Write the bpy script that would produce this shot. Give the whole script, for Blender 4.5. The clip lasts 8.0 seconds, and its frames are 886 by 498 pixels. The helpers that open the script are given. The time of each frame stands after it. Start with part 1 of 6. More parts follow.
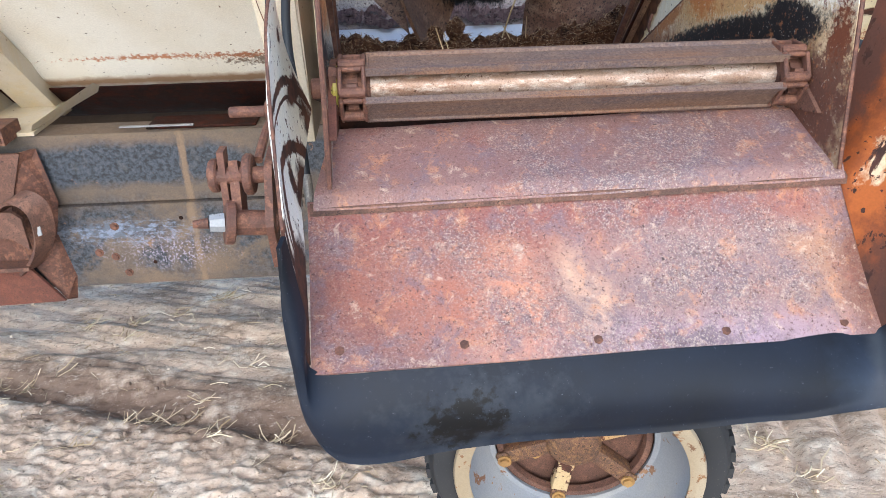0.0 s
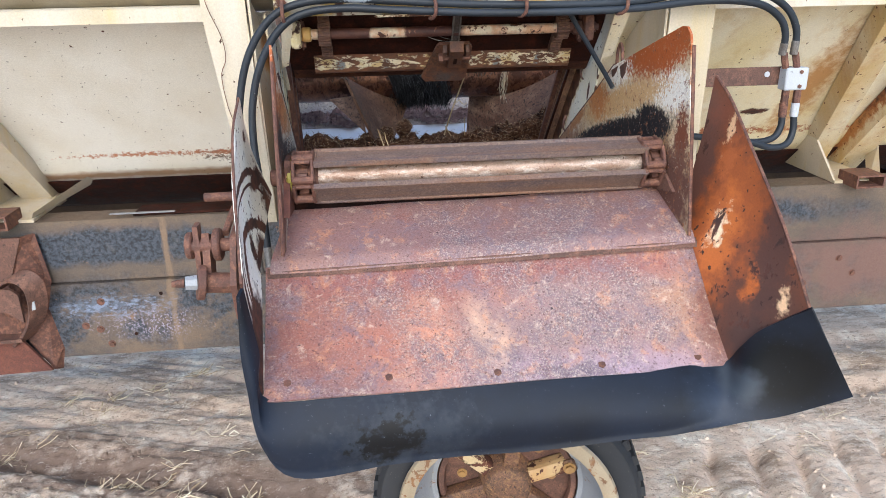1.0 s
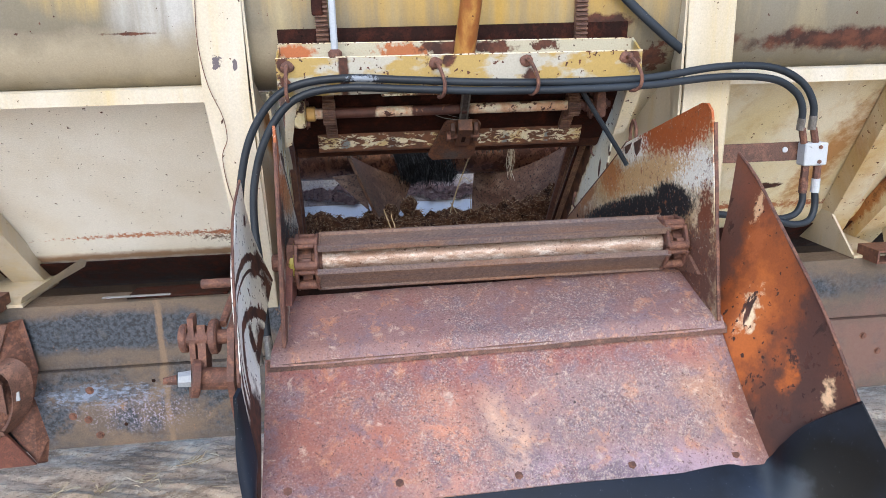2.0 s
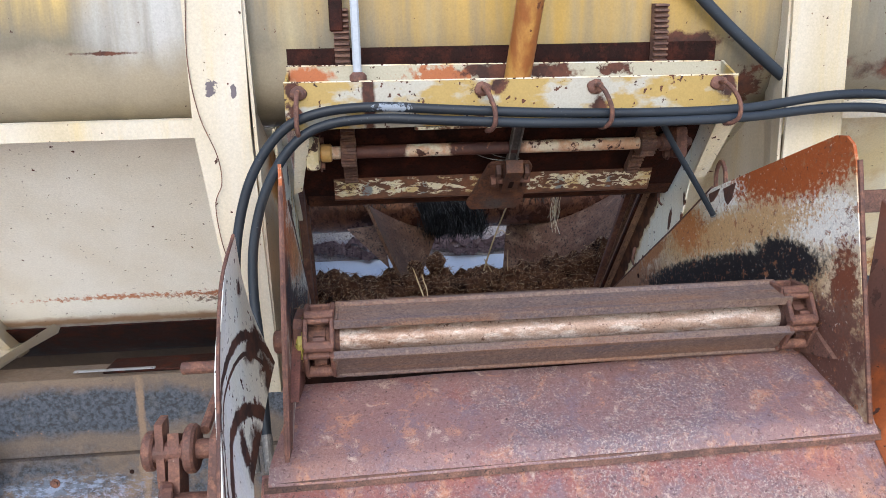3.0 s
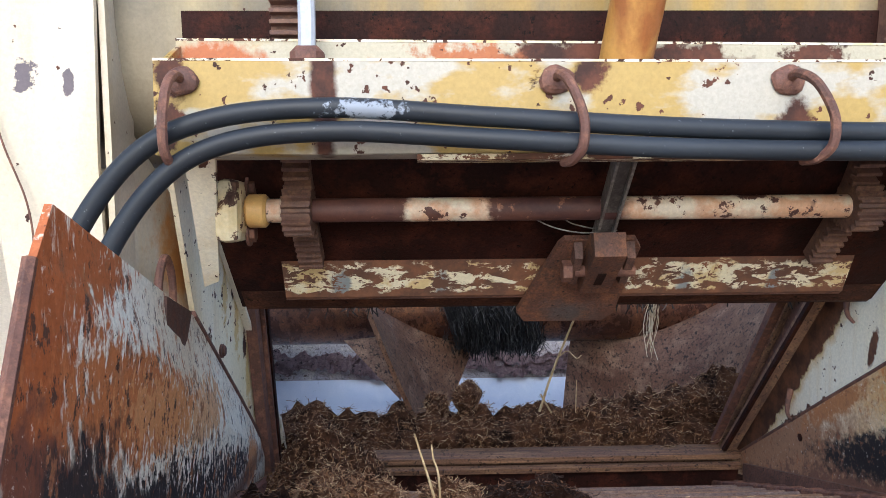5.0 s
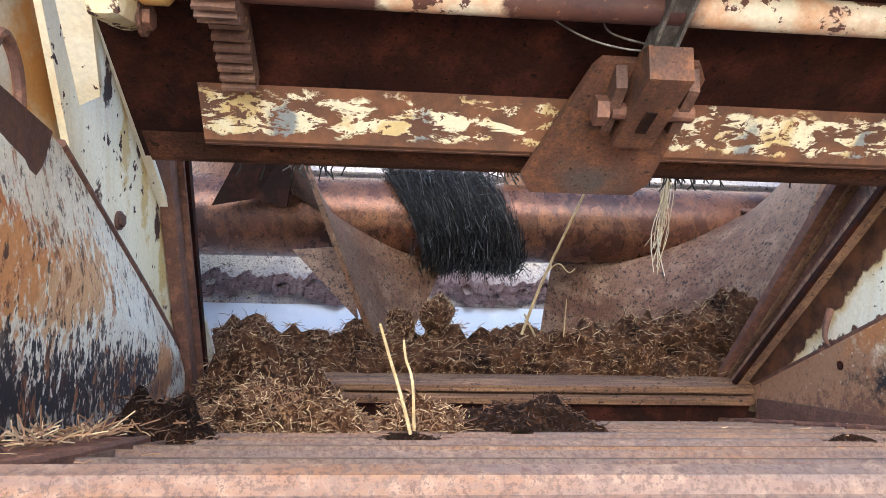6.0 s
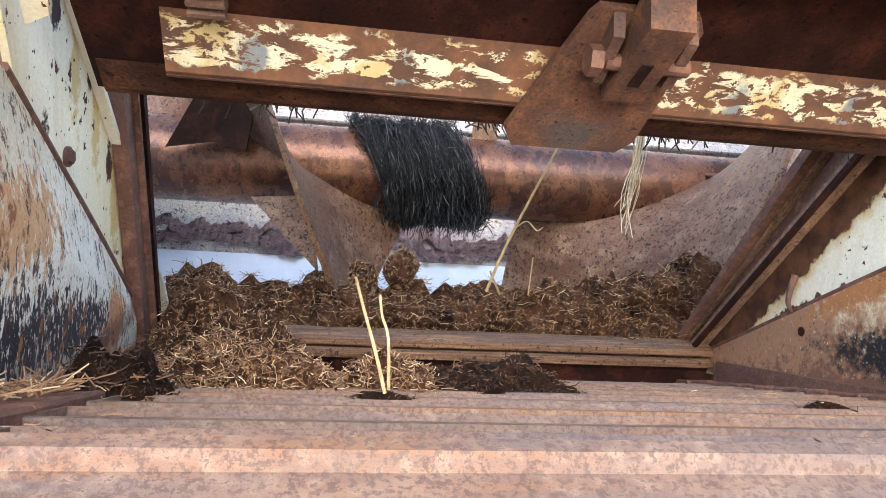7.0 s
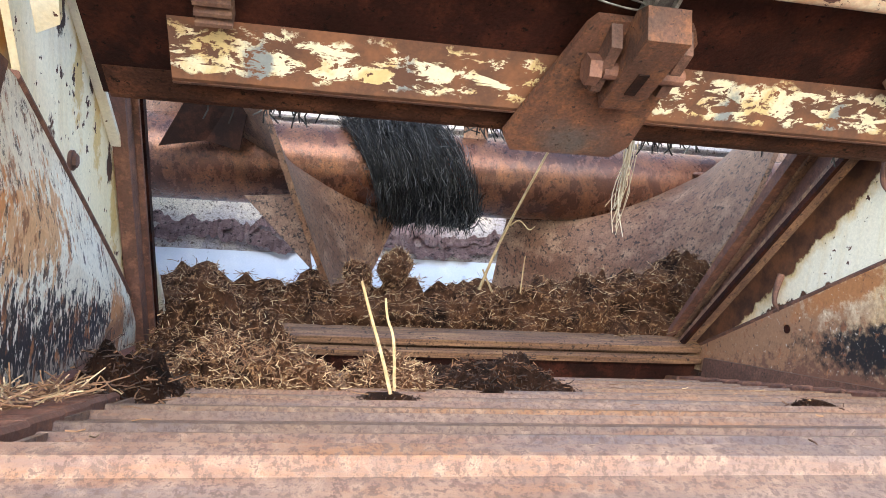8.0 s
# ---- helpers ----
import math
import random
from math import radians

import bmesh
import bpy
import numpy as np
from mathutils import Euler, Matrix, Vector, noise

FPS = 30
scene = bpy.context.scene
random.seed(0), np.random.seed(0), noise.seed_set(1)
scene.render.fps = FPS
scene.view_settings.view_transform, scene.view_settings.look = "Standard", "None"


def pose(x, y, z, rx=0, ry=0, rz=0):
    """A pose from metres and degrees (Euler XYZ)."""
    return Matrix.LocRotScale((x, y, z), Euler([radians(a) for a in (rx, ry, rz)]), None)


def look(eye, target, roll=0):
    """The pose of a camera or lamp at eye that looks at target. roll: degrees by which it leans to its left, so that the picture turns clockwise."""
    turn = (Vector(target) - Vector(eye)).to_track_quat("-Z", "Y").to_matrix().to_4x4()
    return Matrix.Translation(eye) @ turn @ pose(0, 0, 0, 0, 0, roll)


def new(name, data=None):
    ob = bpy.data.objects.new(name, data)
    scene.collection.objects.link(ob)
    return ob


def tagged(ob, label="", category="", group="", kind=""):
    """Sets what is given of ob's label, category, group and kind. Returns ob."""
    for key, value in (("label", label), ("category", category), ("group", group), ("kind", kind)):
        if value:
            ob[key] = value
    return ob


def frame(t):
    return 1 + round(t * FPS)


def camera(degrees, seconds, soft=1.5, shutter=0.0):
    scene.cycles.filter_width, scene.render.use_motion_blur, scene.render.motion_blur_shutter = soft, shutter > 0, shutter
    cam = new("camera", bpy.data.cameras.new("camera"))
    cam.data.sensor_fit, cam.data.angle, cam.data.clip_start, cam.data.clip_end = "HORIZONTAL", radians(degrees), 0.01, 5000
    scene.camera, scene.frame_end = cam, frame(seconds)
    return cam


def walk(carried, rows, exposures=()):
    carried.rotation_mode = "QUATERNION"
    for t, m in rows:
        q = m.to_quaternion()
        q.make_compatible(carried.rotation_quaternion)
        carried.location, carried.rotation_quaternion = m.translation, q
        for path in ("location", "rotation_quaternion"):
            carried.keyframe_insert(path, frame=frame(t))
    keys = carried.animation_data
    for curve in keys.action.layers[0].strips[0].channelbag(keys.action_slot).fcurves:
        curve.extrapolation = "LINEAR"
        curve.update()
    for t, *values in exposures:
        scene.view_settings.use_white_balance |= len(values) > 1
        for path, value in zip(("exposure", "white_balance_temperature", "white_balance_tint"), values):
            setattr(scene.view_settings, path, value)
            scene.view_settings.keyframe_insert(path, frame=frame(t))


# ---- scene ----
cam = camera(64.0, 8.0, soft=0.6)
PATH = [
    (0, (-0.076, -0.421, 1.710), (0.033, 1.338, 0.766), -1.1),
    (0.5, (-0.059, -0.606, 1.757), (0.090, 1.211, 0.933), -1.3),
    (1, (0.005, -0.710, 1.774), (0.179, 1.150, 1.061), -1.2),
    (1.5, (0.017, -0.706, 1.786), (0.204, 1.186, 1.164), -1.4),
    (1.7, (0.012, -0.675, 1.787), (0.201, 1.227, 1.199), -1.5),
    (2.8, (-0.076, -0.373, 1.726), (0.105, 1.580, 1.336), -1.8),
    (3, (-0.051, -0.277, 1.727), (0.124, 1.679, 1.343), -1.6),
    (3.5, (0.034, -0.067, 1.687), (0.138, 1.916, 1.443), -1.3),
    (4, (0.003, 0.088, 1.677), (0.073, 2.082, 1.537), -1.2),
    (4.2, (-0.014, 0.146, 1.669), (0.046, 2.142, 1.555), -1.2),
    (5.3, (0.033, 0.467, 1.618), (0.100, 2.464, 1.520), -0.0),
    (5.5, (0.029, 0.526, 1.586), (0.111, 2.521, 1.451), 0.5),
    (6, (0.012, 0.600, 1.531), (0.187, 2.580, 1.303), 2.1),
    (6.5, (0.002, 0.626, 1.521), (0.260, 2.585, 1.215), 3.7),
    (7, (-0.005, 0.631, 1.524), (0.306, 2.576, 1.179), 4.7),
    (7.5, (-0.009, 0.627, 1.535), (0.332, 2.567, 1.184), 5.1),
    (8, (-0.021, 0.620, 1.533), (0.332, 2.556, 1.175), 4.9),
]
walk(cam, [(t, look(eye, target, roll)) for t, eye, target, roll in PATH],
     exposures=[(0.0, 1.14, 6150, 7), (1.5, 0.98, 6100, 8), (3.0, 0.89, 6000, 9), (4.2, 0.90, 6000, 9), (4.9, 1.10, 6000, 9), (5.3, 1.80, 6200, 9), (6.0, 2.20, 6450, 8), (8.0, 2.42, 6600, 5)])

# ---- world, sun, exposure ----
SUN_EL, SUN_ROT = radians(35), radians(187)
world = bpy.data.worlds.new("sky")
scene.world = world
world.use_nodes = True
wn = world.node_tree.nodes
sky = wn.new("ShaderNodeTexSky")
sky.sky_type = 'NISHITA'
sky.sun_disc = False
sky.sun_elevation, sky.sun_rotation = SUN_EL, SUN_ROT
sky.air_density, sky.dust_density, sky.ozone_density = 1.1, 1.6, 1.4
wn["Background"].inputs["Strength"].default_value = 0.15
world.node_tree.links.new(sky.outputs[0], wn["Background"].inputs["Color"])
sun_data = bpy.data.lights.new("sun", 'SUN')
sun_data.energy, sun_data.angle, sun_data.color = 0.85, radians(50), (1.0, 0.985, 0.97)
sun = new("sun", sun_data)
sun.matrix_world = look((0.2 - 1.0, -8, 7.75), (0.2, 1.0, 1.4))


# ---- materials ----
def srgb(r, g, b):
    f = lambda v: (v / 255 / 12.92) if v <= 10 else ((v / 255 + 0.055) / 1.055) ** 2.4
    return (f(r), f(g), f(b), 1.0)


class Nodes:
    """Short hand for building one node material."""

    def __init__(self, name):
        self.m = bpy.data.materials.new(name)
        self.m.use_nodes = True
        self.t = self.m.node_tree
        self.bsdf = self.t.nodes["Principled BSDF"]
        self.co = self.t.nodes.new("ShaderNodeTexCoord").outputs["Object"]

    def link(self, a, b):
        self.t.links.new(a, b)

    def put(self, sock, v):
        if isinstance(v, bpy.types.NodeSocket):
            self.link(v, sock)
        else:
            sock.default_value = v

    def scaled(self, vec):
        n = self.t.nodes.new("ShaderNodeVectorMath")
        n.operation = 'MULTIPLY'
        self.link(self.co, n.inputs[0])
        n.inputs[1].default_value = vec
        return n.outputs[0]

    def noise(self, scale, detail=6.0, rough=0.6, stretch=None, distort=0.0):
        n = self.t.nodes.new("ShaderNodeTexNoise")
        self.link(self.scaled(stretch) if stretch else self.co, n.inputs["Vector"])
        n.inputs["Scale"].default_value, n.inputs["Detail"].default_value = scale, detail
        n.inputs["Roughness"].default_value, n.inputs["Distortion"].default_value = rough, distort
        return n.outputs["Fac"]

    def remap(self, v, a, b, lo=0.0, hi=1.0):
        n = self.t.nodes.new("ShaderNodeMapRange")
        n.clamp = True
        self.put(n.inputs["Value"], v)
        for k, x in zip((1, 2, 3, 4), (a, b, lo, hi)):
            n.inputs[k].default_value = x
        return n.outputs[0]

    def math(self, op, a, b=0.0):
        n = self.t.nodes.new("ShaderNodeMath")
        n.operation = op
        self.put(n.inputs[0], a)
        self.put(n.inputs[1], b)
        return n.outputs[0]

    def mix(self, fac, a, b, mode='MIX'):
        n = self.t.nodes.new("ShaderNodeMix")
        n.data_type, n.blend_type = 'RGBA', mode
        self.put(n.inputs[0], fac)
        self.put(n.inputs[6], a)
        self.put(n.inputs[7], b)
        return n.outputs[2]

    def zone(self, centre, radii, ragged=0.5, scale=14.0, soft=0.25, stretch=None, turn=0.0):
        """A ragged blotch round a place, for stains and worn patches; turned about the x axis."""
        s = self.t.nodes.new("ShaderNodeVectorMath")
        s.operation = 'SUBTRACT'
        self.link(self.co, s.inputs[0])
        s.inputs[1].default_value = centre
        if turn:
            r = self.t.nodes.new("ShaderNodeVectorRotate")
            r.rotation_type = 'X_AXIS'
            r.inputs["Angle"].default_value = turn
            self.link(s.outputs[0], r.inputs["Vector"])
            s = r
        d = self.t.nodes.new("ShaderNodeVectorMath")
        d.operation = 'DIVIDE'
        self.link(s.outputs[0], d.inputs[0])
        d.inputs[1].default_value = radii
        l = self.t.nodes.new("ShaderNodeVectorMath")
        l.operation = 'LENGTH'
        self.link(d.outputs[0], l.inputs[0])
        n = self.math('MULTIPLY', self.math('SUBTRACT', self.noise(scale, 8, 0.65, stretch), 0.5), ragged * 3)
        return self.remap(self.math('ADD', l.outputs["Value"], n), 1 + soft, 1 - soft)

    def arc(self, centre, radius, width, squash=(1.0, 1.0, 1.0)):
        """A curved scrape round a centre."""
        s = self.t.nodes.new("ShaderNodeVectorMath")
        s.operation = 'SUBTRACT'
        self.link(self.co, s.inputs[0])
        s.inputs[1].default_value = centre
        d = self.t.nodes.new("ShaderNodeVectorMath")
        d.operation = 'MULTIPLY'
        self.link(s.outputs[0], d.inputs[0])
        d.inputs[1].default_value = squash
        l = self.t.nodes.new("ShaderNodeVectorMath")
        l.operation = 'LENGTH'
        self.link(d.outputs[0], l.inputs[0])
        n = self.math('MULTIPLY', self.math('SUBTRACT', self.noise(40, 8, 0.7), 0.5), width * 2.2)
        e = self.math('ABSOLUTE', self.math('SUBTRACT', self.math('ADD', l.outputs["Value"], n), radius))
        return self.remap(e, width * 1.1, width * 0.8)

    def finish(self, colour, rough=0.6, metal=0.0, height=None, bump=0.3, dist=0.004):
        self.put(self.bsdf.inputs["Base Color"], colour)
        self.put(self.bsdf.inputs["Roughness"], rough)
        self.put(self.bsdf.inputs["Metallic"], metal)
        if height is not None:
            b = self.t.nodes.new("ShaderNodeBump")
            b.inputs["Strength"].default_value, b.inputs["Distance"].default_value = bump, dist
            self.link(height, b.inputs["Height"])
            self.link(b.outputs[0], self.bsdf.inputs["Normal"])
        return self.m


def rusty(name, tones, scale=9.0, speck=None, zones=(), rough=(0.55, 0.85), metal=0.0, stretch=None, grain=0.35, bump=0.35):
    """Bare rusted steel: three tones, fine specks, and blotches of their own."""
    k = Nodes(name)
    a = k.noise(scale, 8, 0.62, stretch, 0.6)
    b = k.noise(scale * 3.7, 8, 0.7, stretch)
    g = k.noise(330, 3, 0.7)
    col = k.mix(k.remap(a, 0.36, 0.62), tones[0], tones[1])
    col = k.mix(k.remap(b, 0.48, 0.66), col, tones[2])
    for z in zones:
        m = k.zone(z[0], z[1], *z[3:])
        col = k.mix(m, col, z[2])
    if speck:
        s = k.remap(k.noise(speck[1], 4, 0.75), speck[2], speck[2] + 0.05)
        col = k.mix(s, col, speck[0])
    col = k.mix(grain, col, k.mix(1.0, col, k.remap(g, 0.3, 0.7, 0.35, 1.5), 'MULTIPLY'))
    h = k.math('ADD', k.math('MULTIPLY', g, 0.5), b)
    return k.finish(col, k.remap(b, 0.3, 0.7, *rough), metal, h, bump, 0.003)


def painted(name, paint, paint2, rust, rust2, amount=0.62, scale=5.0, chips=0.70, chip_scale=60.0, zones=(), rough=0.45, stretch=None, grime=None, streak=(2.5, 2.5, 0.5), edge=0.14, shift=0.52, runs=6, drips=()):
    """Old paint on steel with rust breaking through, chips and run stains."""
    k = Nodes(name)
    big = k.noise(2.2, 5, 0.55, streak)
    col = k.mix(k.remap(big, shift - edge, shift + edge), paint, paint2)
    if grime:
        run = k.noise(runs, 8, 0.7 if runs > 4 else 0.55, (3.0, 3.0, 0.35))
        col = k.mix(k.remap(run, 0.5, 0.78, 0.0, 0.75), col, grime)
    for centre, radii, tone, wide in drips:
        run = k.remap(k.noise(wide, 4, 0.5, (1.0, 1.0, 0.07), 0.3), 0.40, 0.60, 0.30, 1.0)
        col = k.mix(k.math('MULTIPLY', run, k.zone(centre, radii, 0.35, 5, 0.35, (3.0, 1.0, 0.3))), col, tone)
    rcol = k.mix(k.remap(k.noise(28, 6, 0.65), 0.4, 0.62), rust, rust2)
    m = k.remap(k.noise(scale, 12, 0.68, stretch, 0.4), amount, amount + 0.025)
    for z in zones:
        if z[2] == "arc":
            m = k.math('MAXIMUM', m, k.arc(*z[:2], *z[3:]))
        elif z[2] == "rust":
            m = k.math('MAXIMUM', m, k.zone(z[0], z[1], *z[3:]))
        else:
            col = k.mix(k.zone(z[0], z[1], *z[3:]), col, z[2])
    c = k.remap(k.noise(chip_scale, 5, 0.55), chips, chips + 0.015)
    m = k.math('MAXIMUM', m, c)
    col = k.mix(m, col, rcol)
    g = k.noise(260, 3, 0.7)
    col = k.mix(0.22, col, k.mix(1.0, col, k.remap(g, 0.3, 0.7, 0.5, 1.4), 'MULTIPLY'))
    h = k.math('SUBTRACT', k.math('MULTIPLY', g, 0.25), m)
    return k.finish(col, k.remap(m, 0, 1, rough, 0.85), 0.0, h, 0.4, 0.0015)


RUST, RUST_D = srgb(98, 58, 42), srgb(58, 36, 30)

cream_wall = painted("pale_cream_panel_paint", srgb(243, 239, 229), srgb(235, 228, 213), RUST_D, RUST, 0.79, 3.0, 0.69, 84, rough=0.5,
                     zones=[((-0.75, 1.67, 1.255), (0.15, 0.06, 0.006), srgb(190, 130, 96), 3.0, 80, 0.6), ((-0.45, 1.67, 1.252), (0.12, 0.06, 0.008), srgb(166, 108, 76), 3.0, 90, 0.6), ((-0.44, 1.68, 1.235), (0.09, 0.06, 0.010), srgb(128, 110, 96), 3.0, 60, 0.6),
                            ((-0.7, 1.74, 1.175), (1.6, 0.05, 0.016), srgb(172, 140, 112), 0.6, 20, 0.5)])
cream_wall_warm = painted("yellowed_cream_panel_paint", srgb(238, 230, 206), srgb(228, 212, 166), RUST_D, RUST, 0.74, 4.5, 0.685, 56, rough=0.5, grime=srgb(206, 176, 112),
                          zones=[((1.285, 1.588, 1.332), (0.045, 0.05, 0.012), "rust", 0.8, 40, 0.2), ((1.0, 1.67, 1.25), (0.6, 0.06, 0.012), srgb(168, 104, 70), 2.0, 70, 0.4), ((1.42, 1.5, 1.42), (0.05, 0.3, 0.2), srgb(186, 140, 88), 0.9, 14, 0.5, (3, 3, 0.6))])
cream_post = painted("cream_post_paint", srgb(202, 193, 178), srgb(190, 175, 146), RUST_D, RUST, 0.735, 6.0, 0.69, 60, rough=0.45, grime=srgb(200, 176, 120),
                     zones=[((-0.338, 1.04, 1.775), (0.010, 0.08, 0.013), srgb(92, 82, 88), 1.0, 90, 0.08), ((-0.298, 1.04, 1.772), (0.005, 0.08, 0.011), srgb(92, 82, 88), 0.9, 90, 0.08), ((-0.262, 1.22, 1.60), (0.06, 0.06, 0.06), srgb(190, 138, 80), 1.0, 30, 0.4)])
rib_paint = painted("rust_edged_rib_paint", srgb(226, 216, 190), srgb(206, 178, 124), RUST_D, srgb(150, 92, 54), 0.625, 7.0, 0.65, 60, rough=0.5, stretch=(2.5, 1, 0.6), grime=srgb(186, 134, 78),
                   zones=[((1.67, 1.55, 1.36), (0.03, 0.30, 0.045), "rust", 0.8, 30, 0.2, None, 0.75), ((1.70, 1.62, 1.28), (0.06, 0.25, 0.03), srgb(176, 120, 70), 1.0, 30, 0.3, None, 0.75)])
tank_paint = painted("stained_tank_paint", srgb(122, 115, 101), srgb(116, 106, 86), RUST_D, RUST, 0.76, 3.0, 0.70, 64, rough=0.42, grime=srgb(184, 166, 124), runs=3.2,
                     drips=[((0.30, 1.07, 2.12), (0.52, 0.4, 0.27), srgb(190, 152, 66), 26), ((0.30, 1.07, 2.12), (0.50, 0.4, 0.24), srgb(172, 138, 60), 60), ((-0.62, 1.07, 2.0), (0.12, 0.4, 0.10), srgb(190, 160, 92), 30), ((-0.45, 1.07, 1.90), (0.10, 0.4, 0.12), srgb(178, 176, 172), 22)],
                     zones=[
                            ((0.55, 1.07, 1.845), (0.07, 0.06, 0.016), "rust", 0.7, 30, 0.2), ((1.25, 1.07, 1.79), (0.38, 0.06, 0.028), "rust", 0.7, 22, 0.25),
                            ((-0.52, 1.08, 1.842), (0.05, 0.06, 0.003), "rust", 0.9, 60, 0.3), ((0.68, 1.1, 1.76), (0.035, 0.06, 0.03), "rust", 1.6, 40, 0.2),
                            # Tan band on the lower curve stands in for shade and dirt there.
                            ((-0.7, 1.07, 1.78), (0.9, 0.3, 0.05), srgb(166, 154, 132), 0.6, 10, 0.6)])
OP_EDGE = -0.235
cream_plate = painted("chipped_cream_plate", srgb(246, 236, 214), srgb(238, 222, 186), RUST_D, RUST, 0.63, 14.0, 0.645, 80, rough=0.5, grime=srgb(214, 184, 122),
                      zones=[((OP_EDGE, y, z), (0.03, 0.012, 0.05), srgb(216, 184, 122), 1.6, 50, 0.25) for y, z in ((1.40, 1.50), (1.455, 1.40), (1.50, 1.31), (1.34, 1.56))]
                      + [((OP_EDGE, y, z), (0.03, 0.008, 0.026), "rust", 1.6, 50, 0.2) for y, z in ((1.50, 1.36), (1.44, 1.46), (1.38, 1.56), (1.30, 1.60), (1.27, 1.48))])
cheek_paint = painted("cream_cheek_worn_brown", srgb(242, 234, 214), srgb(236, 220, 186), srgb(70, 44, 34), srgb(112, 72, 50), 0.67, 14.0, 0.645, 80, rough=0.5, grime=srgb(214, 184, 122),
                      zones=[((0.6, 1.485, 1.385), (0.3, 0.40, 0.034), srgb(216, 186, 130), 0.5, 34, 0.2, None, 0.867), ((0.6, 1.487, 1.384), (0.3, 0.40, 0.028), "rust", 0.40, 34, 0.06, None, 0.867),
                             ((0.6, 1.61, 1.215), (0.3, 0.060, 0.040), "rust", 0.4, 40, 0.1), ((0.6, 1.29, 1.465), (0.3, 0.007, 0.028), "rust", 0.5, 60, 0.15, None, -0.25),
                             ((0.6, 1.225, 1.52), (0.3, 0.004, 0.016), "rust", 0.7, 60, 0.15), ((0.6, 1.235, 1.475), (0.3, 0.005, 0.012), "rust", 0.7, 60, 0.15), ((0.6, 1.43, 1.345), (0.3, 0.008, 0.006), "rust", 1.0, 80, 0.15),
                             ((0.6, 1.39, 1.368), (0.3, 0.007, 0.006), "rust", 1.0, 80, 0.15), ((0.6, 1.47, 1.317), (0.3, 0.03, 0.006), "rust", 1.2, 70, 0.15, None, 0.57)])
flake_paint = painted("flaking_cream_paint", srgb(228, 218, 190), srgb(208, 184, 134), srgb(94, 64, 50), srgb(128, 85, 60), 0.482, 58.0, 0.60, 150, rough=0.5, streak=(14, 14, 14), edge=0.05, stretch=(0.55, 1.2, 1.2),
                      zones=[((0.2, 1.2126, 1.599), (2.0, 0.013, 0.013), "rust", 0.9, 60, 0.15), ((0.2, 1.236, 1.546), (2.0, 0.009, 0.009), "rust", 0.9, 60, 0.15)] + [((x, 1.25, 1.56), (r * 0.6, 0.3, 0.02), srgb(132, 138, 140), 1.0, 60, 0.3) for x, r in ((-0.075, 0.020), (0.045, 0.014), (0.34, 0.018), (0.45, 0.012))])


def shaft_material():
    """Violet-brown bare shaft with lengths of cream paint left on it."""
    k = Nodes("worn_cream_shaft_paint")
    bare = k.mix(k.remap(k.noise(22, 8, 0.65, (0.6, 1, 1)), 0.40, 0.62), srgb(74, 46, 44), srgb(102, 64, 52))
    bare = k.mix(k.remap(k.noise(70, 6, 0.7), 0.61, 0.66, 0, 0.8), bare, srgb(160, 112, 84))
    cream = k.mix(k.remap(k.noise(30, 5, 0.6), 0.42, 0.58), srgb(226, 212, 190), srgb(210, 166, 134))
    on = k.zone((-0.139, 1.118, 1.652), (0.020, 0.2, 0.2), 0.15, 40, 0.2)
    for xc, half, rag in ((0.052, 0.044, 0.35), (0.335, 0.098, 0.14), (0.46, 0.03, 1.0)):
        on = k.math('MAXIMUM', on, k.zone((xc, 1.118, 1.652), (half, 0.2, 0.2), rag, 34, 0.08))
    chip = k.remap(k.noise(46, 9, 0.66), 0.565, 0.58)
    m = k.math('MULTIPLY', on, k.math('SUBTRACT', 1.0, chip))
    g = k.noise(260, 3, 0.7)
    col = k.mix(0.25, k.mix(m, bare, cream), k.mix(1.0, k.mix(m, bare, cream), k.remap(g, 0.3, 0.7, 0.5, 1.4), 'MULTIPLY'))
    return k.finish(col, k.remap(m, 0, 1, 0.62, 0.42), 0.0, k.math('ADD', m, k.math('MULTIPLY', g, 0.25)), 0.4, 0.0015)


